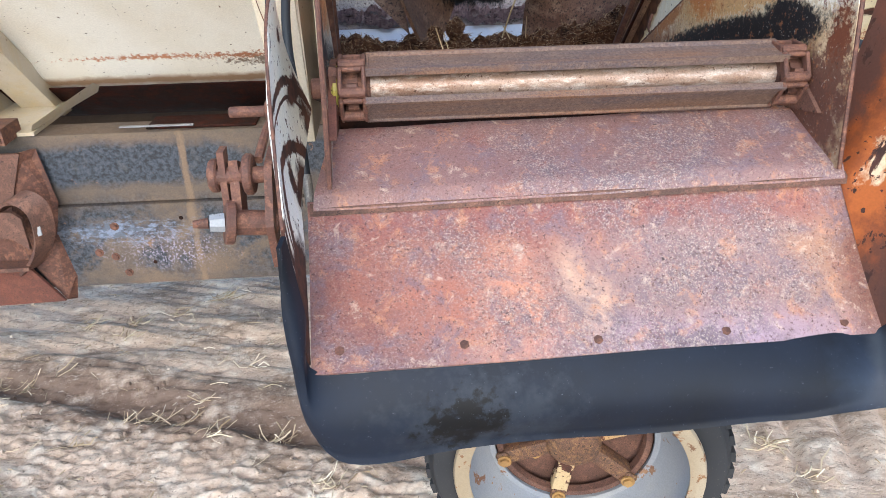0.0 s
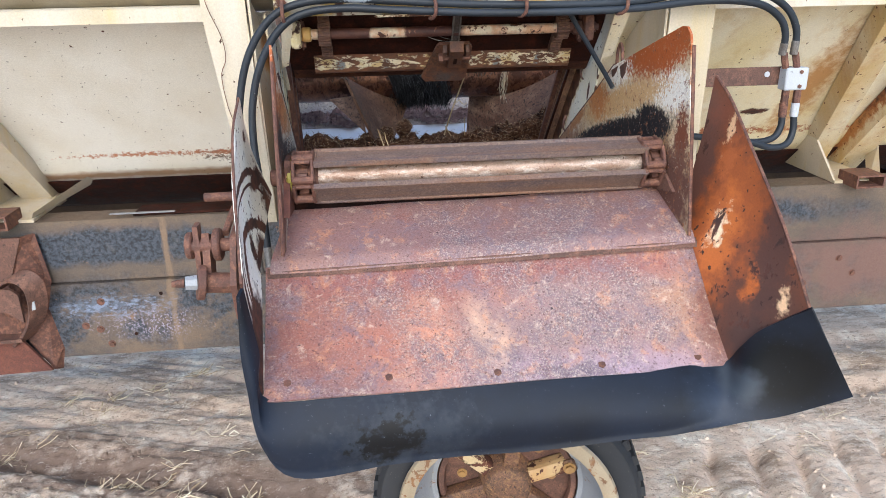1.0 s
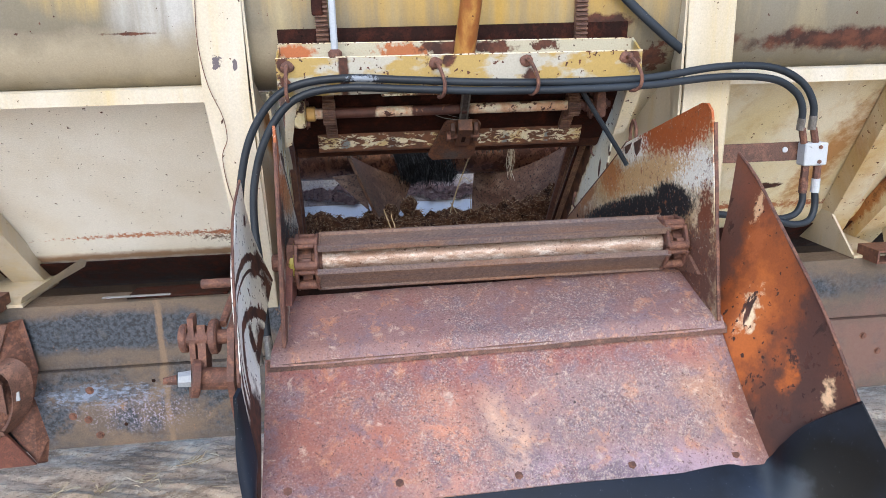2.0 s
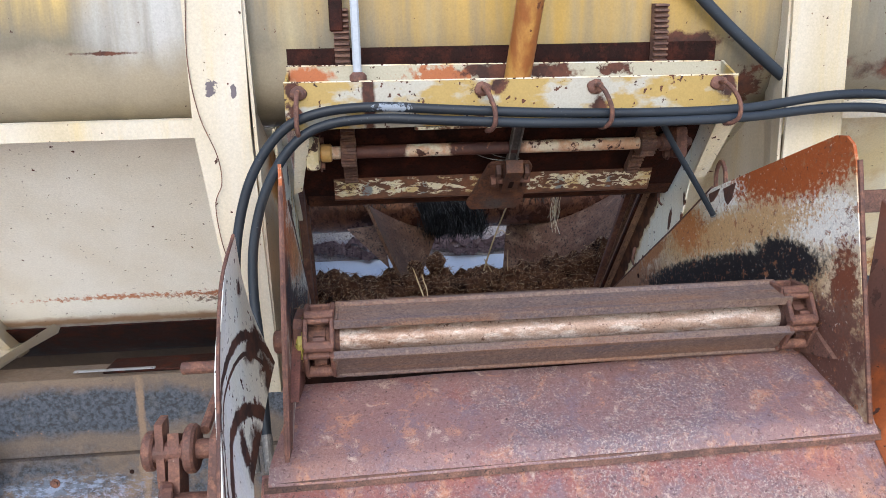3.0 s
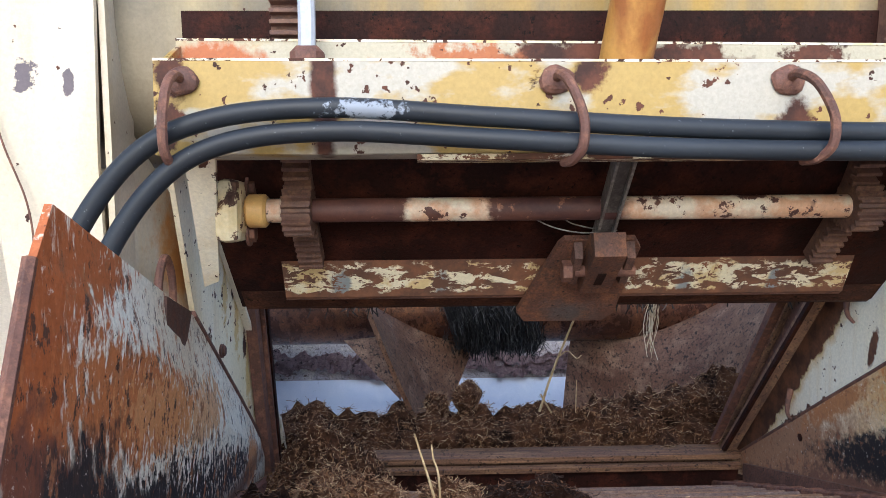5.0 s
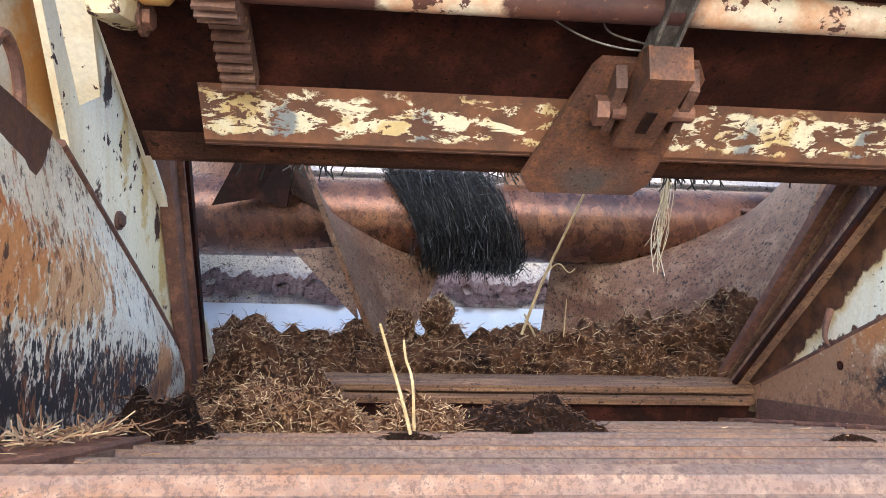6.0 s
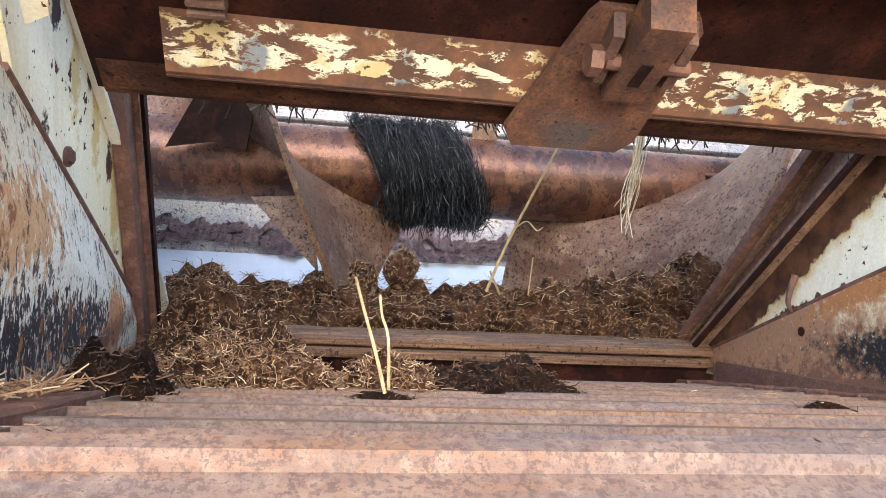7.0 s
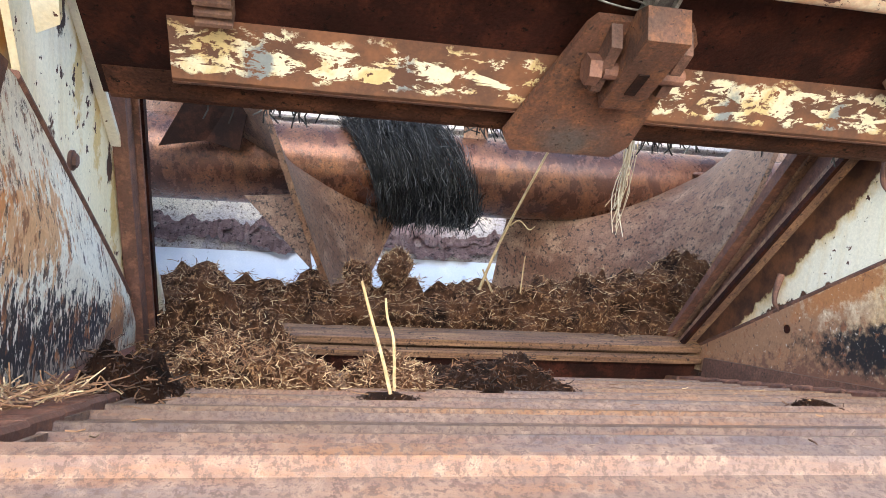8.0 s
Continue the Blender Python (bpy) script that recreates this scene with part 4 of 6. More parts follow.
# Added skin: the shade below the trough is put into its dark colour.
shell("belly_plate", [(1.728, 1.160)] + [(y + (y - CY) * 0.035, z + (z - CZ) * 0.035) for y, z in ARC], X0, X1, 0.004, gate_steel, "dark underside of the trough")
# curled rust scale along the wear line
def wear_scale():
    rng = random.Random(3)
    tone = rusty("curled_rust_scale", (srgb(150, 122, 120), srgb(114, 86, 84), srgb(174, 150, 144)), 16, (srgb(48, 36, 34), 90, 0.57), grain=0.6)
    for shift, tall, lift, seed in ((0.0, 6.5, 0.016, 0.0), (5.0, 4.0, 0.010, 4.0)):
        bm = bmesh.new()
        lo, hi, xs = [], [], [X for X in np.arange(-1.0, 1.5, 0.006)]
        for x in xs:
            a0 = 145 + shift + 5 * noise.noise(Vector((x * 5, seed, 0))) + 3.5 * noise.noise(Vector((x * 23, 2 + seed, 0))) + 2.0 * noise.noise(Vector((x * 90, seed, 3)))
            curl = lift + 0.016 * max(0.0, noise.noise(Vector((x * 14, seed, 7))))
            for lst, a, r in ((lo, a0, CR - curl - 0.003 * rng.random()), (hi, a0 + tall + 3 * noise.noise(Vector((x * 9, 5 + seed, 0))), CR - 0.003)):
                lst.append(bm.verts.new((x, CY - r * math.cos(radians(a)), CZ - r * math.sin(radians(a)))))
        for i in range(len(xs) - 1):
            bm.faces.new((lo[i], lo[i + 1], hi[i + 1], hi[i]))
        bmesh.ops.solidify(bm, geom=bm.faces[:], thickness=0.003)
        part("rust_scale", bm, tone, trough, "curling flake of rust scale along the wear line")


wear_scale()
for x in (X0, X1):
    part("end_wall", box((x, 1.83, 1.55), (0.012, 1.5, 1.1)), trough_inner, trough)
part("ledge_rail", along_x([(1.245, 1.726), (1.085, 1.726), (1.075, 1.722), (1.075, 1.690), (1.081, 1.690), (1.084, 1.716), (1.245, 1.716)], X0, -0.375, 0.001), cream_post, trough, "folded cream ledge rail")
part("ledge_rail", along_x([(1.245, 1.726), (1.085, 1.726), (1.075, 1.722), (1.075, 1.690), (1.081, 1.690), (1.084, 1.716), (1.245, 1.716)], 0.855, X1, 0.001), cream_post, trough, "folded cream ledge rail")


def post(x0, x1, xb0, xb1):
    """An upright pressed channel: face, two turned flanges."""
    bm = bmesh.new()
    add_prism(bm, [(x0, 1.04, 2.12), (x1, 1.04, 2.12), (x1 - 0.002, 1.04, 1.70), (xb1, 1.045, 1.20), (xb0, 1.045, 1.20), (x0 + 0.002, 1.04, 1.70)], (0, 0.006, 0))
    face = part("post", bevel(bm, 0.0015), cream_post, trough, "upright cream pressed-steel post with bare patches")
    for xa, xb in ((x0, xb0), (x1 - 0.006, xb1 - 0.006)):
        bm = add_prism(bmesh.new(), [(xa, 1.046, 2.12), (xa, 1.10, 2.12), (xa, 1.12, 1.73), (xb, 1.30, 1.60), (xb, 1.24, 1.20), (xb, 1.051, 1.20)], (0.006, 0, 0))
        part("flange", bm, cream_post, face)


post(-0.376, -0.272, -0.312, -0.255)
post(0.735, 0.852, 0.72, 0.84)
part("wire", tube([(-0.352, 1.036, 2.1), (-0.366, 1.036, 1.93), (-0.372, 1.036, 1.82), (-0.36, 1.034, 1.73), (-0.335, 1.032, 1.66), (-0.33, 1.03, 1.61), (-0.345, 1.034, 1.57), (-0.34, 1.036, 1.50), (-0.325, 1.038, 1.44)], 0.0010, 6), dark_rust, trough, "thin rusty wire along the post")


def slope_rib(x0, x1, top=1.69, bottom=1.06, deep=0.075, lean=0.0):
    """A U-shaped stiffener that runs down the sloping panel to its foot."""
    bm = bmesh.new()
    f = lambda x, z, s: (x + lean * (1.69 - z), s - z, z)
    for xa, xb in ((x0, x0 + 0.006), (x1 - 0.006, x1)):
        add_prism(bm, [f(xa, top, S - 0.005), f(xa, bottom, S - 0.005), f(xa, bottom, S - deep), f(xa, top, S - deep)], (0.006, 0, 0))
    add_prism(bm, [f(x0, top, S - deep), f(x0, bottom, S - deep), f(x0, bottom, S - deep - 0.007), f(x0, top, S - deep - 0.007)], (x1 - x0, 0, 0))
    part("panel_rib", bm, cream_post if x0 < 0 else rib_paint, trough, "cream channel rib with rusted edges")


slope_rib(-1.20, -1.10)
slope_rib(1.40, 1.475, 1.69, 1.10, 0.075, 0.34)
slope_rib(1.66, 1.75, 1.69, 1.04, 0.10, 0.10)
# feet that carry the trough on the chassis
for x0, x1 in ((-1.25, -1.06), (1.56, 1.72)):
    bm = bmesh.new()
    add_prism(bm, [(x0, 1.49, 1.092), (x1, 1.49, 1.092), (x1, 1.84, 1.092), (x0, 1.84, 1.092)], (0, 0, 0.010))
    add_prism(bm, [(x1 - 0.01, 1.50, 1.102), (x1 - 0.01, 1.545, 1.102), (x1 + 0.10, 1.72, 1.145), (x1 + 0.10, 1.68, 1.165)], (0.012, -0.006, 0.020))
    add_prism(bm, [(x0, 1.50, 1.102), (x0, 1.84, 1.102), (x0, 1.78, 1.22), (x0, 1.68, 1.26)], (0.008, 0, 0))
    part("foot_bracket", bevel(bm, 0.0015), cream_post, trough, "cream foot bracket with a rusted corner")
    t = bmesh.new()
    xc = (x0 + x1) / 2
    for z in (1.094, 1.132):
        add_box(t, (xc, 1.47, z), (0.10, 0.10, 0.006))
    for x in (xc - 0.047, xc + 0.047):
        add_box(t, (x, 1.47, 1.113), (0.006, 0.10, 0.034))
    part("box_tube", t, dark_rust, trough, "rusted open end of a square tube")

# ---- chassis ----
chassis = thing("chassis_frame", (0.2, 1.55, 0.62), "dark worn steel chassis rails with rusted edges", "chassis")


def rail(name, z0, z1, y):
    bm = bmesh.new()
    add_prism(bm, [(X0 - 1.5, y, z0), (X0 - 1.5, y, z1), (X0 - 1.5, y + 0.10, z1), (X0 - 1.5, y + 0.10, z1 - 0.010), (X0 - 1.5, y + 0.010, z1 - 0.012),
                   (X0 - 1.5, y + 0.010, z0 + 0.012), (X0 - 1.5, y + 0.10, z0 + 0.010), (X0 - 1.5, y + 0.10, z0)], (X1 - X0 + 3.0, 0, 0))
    part(name, bevel(bm, 0.004, 2), beam_paint, chassis)


rail("upper_rail", 0.886, 1.090, 1.492)
rail("lower_rail", 0.625, 0.882, 1.478)
for x, z in ((-0.907, 0.817), (-0.969, 0.734), (-0.925, 0.719), (-0.898, 0.664), (1.62, 0.82), (1.68, 0.76), (1.5, 0.73)):
    part("rivet", hex_bolt((x, 1.478, z), (0, -1, 0), 0.0085), dark_rust, chassis)
# Solid dark discs stand in for the shade inside empty holes.
for x, z in ((-0.715, 0.835), (-0.816, 0.695)):
    part("bolt_hole", cyl((x, 1.4772, z), (x, 1.4835, z), 0.006, seg=14), shade_steel, chassis, "dark disc for the shade in an empty bolt hole")
# Unseen cross members and far rail, added to fill the dark below the trough.
for x in (-2.4, -1.6, -0.55, 0.55, 1.3, 2.3):
    part("cross_member", box((x, 1.98, 0.86), (0.09, 0.9, 0.16)), gate_steel, chassis)
part("far_rail", box((0.1, 2.47, 0.86), (9.0, 0.08, 0.44)), beam_paint, chassis)
for x in (-0.62, 1.05):
    part("support_plate", box((x, 1.56, 1.0945), (0.30, 0.10, 0.007)), gate_steel, chassis)
    # Pale strip stands in for daylight showing through the gap here.
    part("lit_or_worn_edge", box((x - 0.12, 1.513, 1.1005), (0.20, 0.012, 0.004), w=0.001), zinc, chassis, "pale strip for light seen through the gap")

# hanger bracket bolted under the rail
hanger = thing("spring_hanger_bracket", (-1.14, 1.45, 0.62), "brown rusted spring hanger bracket bolted to the rail", "bracket")
part("web", prism([(-1.40, 1.44, 1.060), (-1.088, 1.44, 1.060), (-1.160, 1.44, 0.885), (-1.40, 1.44, 0.885)], (0, 0.010, 0)), red_rust, hanger)
part("web", prism([(-1.40, 1.452, 0.90), (-1.09, 1.452, 0.90), (-1.07, 1.452, 0.80), (-1.14, 1.452, 0.725), (-1.40, 1.452, 0.725)], (0, 0.008, 0)), dark_rust, hanger)
part("side_web", prism([(-1.092, 1.441, 1.060), (-1.060, 1.476, 1.060), (-1.042, 1.476, 0.90), (-1.075, 1.476, 0.79), (-1.150, 1.445, 0.72), (-1.163, 1.441, 0.885)], (-0.008, 0.006, 0), 0.001), dark_rust, hanger)


def strap(u, v):
    """A bent strap: comes down the web, then turns outwards round a bolt."""
    p = curve_at([(-1.145, 1.425, 0.915), (-1.080, 1.405, 0.962), (-1.036, 1.402, 0.940), (-1.040, 1.412, 0.860), (-1.075, 1.425, 0.790), (-1.128, 1.440, 0.735)], u)
    return p + Vector((-0.045, -0.034, -0.020)) * v


part("strap", sheet(strap, 24, 4, 0.010), red_rust, hanger, "bent brown strap", smooth=True)
part("strap_slot", prism([(-1.068, 1.376, 0.872), (-1.058, 1.378, 0.876), (-1.060, 1.380, 0.848), (-1.070, 1.378, 0.846)], (0, -0.004, 0), 0.0006), alu, hanger, "pale worn slot")
part("ear", prism([(-1.40, 1.385, 0.925), (-1.128, 1.385, 0.915), (-1.106, 1.385, 0.895), (-1.108, 1.385, 0.800), (-1.150, 1.385, 0.838), (-1.40, 1.385, 0.842)], (0, 0.010, 0), 0.003), red_rust, hanger, "turned-out flat ear")
part("shelf", prism([(-1.40, 1.370, 0.748), (-1.126, 1.380, 0.748), (-1.142, 1.445, 0.738), (-1.40, 1.445, 0.738)], (0, 0, -0.012), 0.002), red_rust, hanger)
part("gusset", prism([(-1.40, 1.410, 0.730), (-1.142, 1.410, 0.730), (-1.075, 1.420, 0.610), (-1.40, 1.420, 0.600)], (0, 0.010, 0), 0.002), gusset_rust, hanger, "red-brown triangular gusset")
part("back_web", prism([(-1.150, 1.441, 0.735), (-1.074, 1.474, 0.800), (-1.055, 1.474, 0.660), (-1.072, 1.474, 0.585), (-1.082, 1.445, 0.600)], (0.004, 0.004, 0), 0.001), dark_rust, hanger)

# ---- discharge opening frame ----
frame_box = thing("gate_surround", (0.2, 1.4, 1.2), "cream and rust discharge frame welded round the gate opening", "door frame")


GP0, GDIR, GRAD = Vector((1.645, 1.195)), Vector((-0.7304, 0.6830)), 0.32
GSTR = 0.640


def gate_at(q, out=0.0):
    """(y, z) on the gate's track, q metres up from the sill: straight, then bent upright."""
    if q <= GSTR:
        p, d = GP0 + GDIR * q, GDIR
    else:
        a0 = math.atan2(GDIR.y, -GDIR.x)
        a = min(a0 + (q - GSTR) / GRAD, math.pi / 2)
        e = GP0 + GDIR * GSTR
        c = e + Vector((GDIR.y, -GDIR.x)) * GRAD
        d = Vector((-math.cos(a), math.sin(a)))
        p = c - Vector((d.y, -d.x)) * GRAD + d * max(0.0, (q - GSTR) - (math.pi / 2 - a0) * GRAD)
    return p + Vector((-d.y, d.x)) * out


def right_x(y):
    """Inner face of the right side plate and its cheek, which close in towards the opening."""
    return 0.645 - 0.05 * (y - 0.63)


def side_cheek(x, thick, front, material, label):
    """The upright cheek between the side plate's edge and the sloping panel."""
    outline = front + [(S - 1.705, 1.705), (S - 1.15, 1.15), (1.66, 1.17)]
    return part("cheek", prism([(x(y), y, z) for y, z in outline], (thick, 0, 0), 0.001), material, frame_box, label)


side_cheek(lambda y: OP_L - 0.0165, 0.006, [(1.61, 1.19), (1.477, 1.252), (1.263, 1.441), (1.222, 1.516), (1.149, 1.70)], cream_plate, "chipped cream cheek plate")
side_cheek(lambda y: right_x(y) + 0.0055, 0.004, [(1.66, 1.19), (1.62, 1.225), (1.243, 1.462), (1.20, 1.573), (1.10, 1.70)], cheek_paint, "chipped cream cheek plate with a worn brown edge")


def jamb(x, sx, lo, hi, flare, pieces, lean=0.0):
    """The gate's guide at one side: strips and turned lips that lean with the gate and open out upwards."""
    (y0, z0), (y1, z1) = lo, hi

    def bar(name, dx, wide, off0, off1, material):
        top0, top1 = off0 * (flare if off0 > 0.007 else 1.0), off1 * (flare if off1 > 0.008 else 1.0)
        xa, xb = x + sx * dx, x + sx * dx + lean
        o = [(xa, y0 + off0, z0), (xa, y0 + off1, z0), (xb, y1 + top1, z1), (xb, y1 + top0, z1)]
        part(name, prism(o, (sx * wide, 0, 0), 0.001), material, frame_box)
    for piece in pieces:
        bar(*piece)


jamb(OP_L - 0.0105, 1, (1.562, 1.200), (1.438, 1.585), 1.25, [("guide_strip", 0.0015, 0.0165, -0.028, -0.001, dark_rust), ("guide_lip", 0.0015, 0.0235, 0.0, 0.006, dark_rust),
                                                     ("guide_web", 0.0015, 0.0135, 0.0065, 0.028, gate_steel), ("rear_rail", 0.0015, 0.0205, 0.0285, 0.040, gate_steel)])
jamb(0.595, -1, (1.648, 1.203), (1.335, 1.572), 2.5, [("guide_flange", 0.0015, 0.028, 0.0, 0.007, jamb_steel), ("guide_lip", 0.024, 0.006, -0.010, -0.0005, gate_steel),
                                                     ("guide_web", 0.0015, 0.012, 0.0075, 0.024, dark_rust), ("guide_fold", 0.0015, 0.022, 0.0245, 0.027, jamb_steel), ("rear_rail", 0.0015, 0.036, 0.0275, 0.036, dark_rust)], 0.0157)
part("sill_bar", along_x([(1.622, 1.200), (1.620, 1.210), (1.640, 1.214), (1.672, 1.212), (1.70, 1.186), (1.70, 1.170), (1.66, 1.176), (1.655, 1.190)], OP_L + 0.02, OP_R - 0.01, 0.002), wood_grey, frame_box, "worn brown sill bar")
part("sill_ridge", along_x([(1.614, 1.184), (1.612, 1.193), (1.624, 1.196), (1.640, 1.190)], OP_L + 0.015, OP_R - 0.012, 0.001), wood_grey, frame_box)
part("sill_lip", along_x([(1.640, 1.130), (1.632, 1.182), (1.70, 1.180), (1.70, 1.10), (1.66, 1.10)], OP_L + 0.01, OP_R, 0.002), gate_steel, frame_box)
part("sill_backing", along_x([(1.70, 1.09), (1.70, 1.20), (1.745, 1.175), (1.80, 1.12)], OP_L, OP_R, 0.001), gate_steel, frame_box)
# front straps below the yellow channel
for a, b, c, d in ((-0.194, -0.164, -0.202, -0.220), (0.60, 0.64, 0.64, 0.612)):
    part("front_strap", prism([(a, 1.030, 1.71), (b, 1.030, 1.71), (c, 1.165, 1.575), (d, 1.172, 1.568)], (0, 0.005, 0.006)), cream_plate, frame_box, "chipped cream strap")
for at, nn in (((OP_L - 0.0095, 1.318, 1.468), (1, 0, 0)), ((OP_L - 0.0095, 1.44, 1.345), (1, 0, 0))):
    part("bolt", hex_bolt(at, nn, 0.0065), dark_rust, frame_box)
# torn tongues of scale on the worn cheek
for y, z, r in ((1.470, 1.338, 1.0), (1.330, 1.520, 1.2)):
    xs = right_x(y) + 0.004
    part("torn_scale", tube([(xs, y + 0.006 * r, z + 0.026 * r), (xs - 0.007, y + 0.002, z + 0.006 * r), (xs - 0.009, y - 0.002 * r, z - 0.012 * r), (xs - 0.002, y - 0.006 * r, z - 0.022 * r)], 0.0052, 8, 5, 0.4), dark_rust, frame_box, "curled tongue of rusted scale")

# ---- yellow channel across the top ----
channel = thing("cross_channel", (0.2, 1.02, 1.70), "yellow and cream painted open steel channel above the gate", "steel channel")
CH0, CH1 = -0.205, 0.612
part("front_flange", prism([(CH0, 0.995, 1.700), (CH1, 0.995, 1.700), (CH1, 0.995, 1.776), (CH0, 0.995, 1.780)], (0, 0.005, 0), 0.0008), yellow_paint, channel)
part("back_flange", prism([(CH0, 1.054, 1.700), (CH1, 1.054, 1.700), (CH1, 1.054, 1.804), (CH0, 1.054, 1.811)], (0, 0.005, 0), 0.0008), yellow_paint, channel)
for y, za, zb in ((0.9945, 1.780, 1.776), (1.0535, 1.811, 1.804)):
    part("lit_or_worn_edge", prism([(CH0, y, za), (CH1, y, zb), (CH1, y, zb + 0.0022), (CH0, y, za + 0.0022)], (0, 0.006, 0), 0.0006), edge_paint, channel, "top edge with chipped white paint")
bm = bmesh.new()
add_box(bm, ((CH0 + 0.17) / 2, 1.0270, 1.702), (0.17 - CH0, 0.0535, 0.005))
add_box(bm, ((CH1 + 0.27) / 2, 1.0270, 1.702), (CH1 - 0.27, 0.0535, 0.005))
part("web", bm, yellow_paint, channel)
for x in (CH0, CH1 - 0.005):
    part("end_plate", prism([(x, 1.0002, 1.705), (x, 1.0538, 1.705), (x, 1.0538, 1.806), (x, 1.0002, 1.777)], (0.005, 0, 0), 0.0005), yellow_paint, channel)
part("bottom_flange", prism([(0.02, 0.992, 1.694), (CH1, 0.992, 1.694), (CH1, 1.03, 1.694), (0.02, 1.03, 1.694)], (0, 0, 0.005), 0.0008), flake_paint, channel, "flaking cream flange strip")

part("upright_bar", box((-0.112, 1.052, 2.10), (0.024, 0.010, 0.46)), gate_steel, trough, "dark brown upright guide bar")
silver = thing("flat_bar", (-0.078, 1.02, 1.72), "pale grey painted upright flat bar welded to the channel", "steel bar")
part("bar", box((-0.078, 1.024, 1.985), (0.015, 0.012, 0.55), w=0.003), silver_paint, silver)
part("weld_pad", box((-0.077, 1.018, 1.757), (0.030, 0.020, 0.08), w=0.006), dark_rust, silver)

# ---- sliding gate ----
GQ = 0.500
gate = thing("sliding_gate", (0.2, *gate_at(GQ)), "dark brown sliding discharge gate, half raised", "gate")


def on_gate(s, out=0.0):
    """A place on the gate, s metres up from its lower edge and out in front of it."""
    return tuple(gate_at(GQ + s, out))


GL = 0.380
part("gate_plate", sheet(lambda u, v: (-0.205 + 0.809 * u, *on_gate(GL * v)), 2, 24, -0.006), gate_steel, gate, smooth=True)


def gate_bar(profile, x0, x1, name, material, label="", w=0.002):
    """A bar across the gate, its profile given as (up, out)."""
    return part(name, prism([(x0, *on_gate(*q)) for q in profile], (x1 - x0, 0, 0), w), material, gate, label)


for s in (0.250,):
    gate_bar([(s, 0.001), (s + 0.004, 0.018), (s + 0.022, 0.018), (s + 0.026, 0.001)], -0.082, 0.480, "stiffener", gate_steel)
gate_bar([(0.036, 0.001), (0.036, 0.021), (0.041, 0.0225), (0.046, 0.0205), (0.096, 0.004), (0.098, 0.001)], -0.142, 0.541, "lower_bar", flake_paint, "angle bar with flaking cream paint and rust")
gate_bar([(0.0325, 0.0015), (0.0325, 0.0205), (0.0356, 0.0215), (0.0356, 0.0015)], -0.1425, 0.5415, "bar_sole", dark_rust)
gate_bar([(-0.006, -0.0015), (-0.006, 0.0055), (0.0005, 0.0072), (0.032, 0.0068), (0.032, 0.0008), (-0.0005, -0.0015)], -0.200, 0.601, "lower_lip", lip_steel, "dark rusted lower lip of the gate")
for x0, x1 in ((-0.045, 0.142), (0.268, 0.500)):
    gate_bar([(0.024, 0.007), (0.024, 0.0095), (0.0318, 0.0098), (0.0318, 0.007)], x0, x1, "lip_strip", dark_rust)


def rack(x):
    step, n = 0.0095, 37
    outline = [(x - 0.0135, *on_gate(0.098, 0.001))]
    for k in range(n):
        q = 0.098 + k * step
        outline += [(x - 0.0135, *on_gate(q + step * f, o)) for f, o in ((0.0, 0.017), (0.18, 0.026), (0.52, 0.026), (0.70, 0.017))]
    outline += [(x - 0.0135, *on_gate(0.098 + n * step * f, 0.001)) for f in (1.0, 0.8, 0.6, 0.4, 0.2)]
    part("rack", add_prism(bmesh.new(), outline, (0.027, 0, 0)), rack_steel, gate, "toothed brown rack bar")


rack(-0.104)
rack(0.488)

# clevis of the lifting ram
o = [on_gate(-0.004, 0.0235), on_gate(-0.004, 0.031), on_gate(0.150, 0.031), on_gate(0.150, 0.0235)]
bm = add_prism(bmesh.new(), [(0.150, *o[1]), (0.248, *o[1]), (0.260, *on_gate(0.012, 0.031)), (0.266, *on_gate(0.138, 0.031)), (0.258, *o[2]), (0.180, *o[2]), (0.174, *on_gate(0.142, 0.031)), (0.139, *on_gate(0.016, 0.031))],
               Vector((0, *o[0])) - Vector((0, *o[1])))
part("clevis_plate", bevel(bm, 0.0025), clevis_steel, gate, "rusted clevis plate with a greasy grey patch")
for x in (0.190, 0.248):
    q = [on_gate(0.086, 0.0315), on_gate(0.092, 0.046), on_gate(0.140, 0.048), on_gate(0.148, 0.0315)]
    part("clevis_ear", prism([(x, y, z) for y, z in q], (0.009, 0, 0), 0.002), red_rust, gate)
pin_y, pin_z = on_gate(0.112, 0.043)
part("clevis_pin", hex_bolt((0.190, pin_y, pin_z), (-1, 0, 0), 0.0125, False), dark_rust, gate)
part("pin_shank", cyl((0.194, pin_y, pin_z), (0.262, pin_y, pin_z), 0.007, seg=12), dark_rust, gate)

ram = thing("lifting_ram", (0.21, pin_y, pin_z), "orange lifting ram with a grey channel-section rod", "hydraulic ram")
ROD0, ROD1 = Vector((0.220, pin_y - 0.012, pin_z + 0.030)), Vector((0.216, 1.027, 1.715))
RD = (ROD1 - ROD0).normalized()
RF = RD.cross(Vector((1, 0, 0))).normalized()
RF = RF if RF.y < 0 else -RF


def rod_piece(name, a, b, f0, f1, material, label=""):
    """A length of the rod, across a to b and forward f0 to f1."""
    X = Vector((1, 0, 0))
    part(name, prism([ROD0 + X * a + RF * f0, ROD0 + X * b + RF * f0, ROD0 + X * b + RF * f1, ROD0 + X * a + RF * f1], ROD1 - ROD0, 0.0006), material, ram, label)


rod_piece("rod_web", -0.0068, 0.0068, -0.008, 0.0035, rod_dark, "dark grey rod web")
for a, b in ((-0.0098, -0.0070), (0.0070, 0.0098)):
    rod_piece("rod_edge", a, b, -0.008, 0.0085, rod_steel, "paler grey edge of the rod")
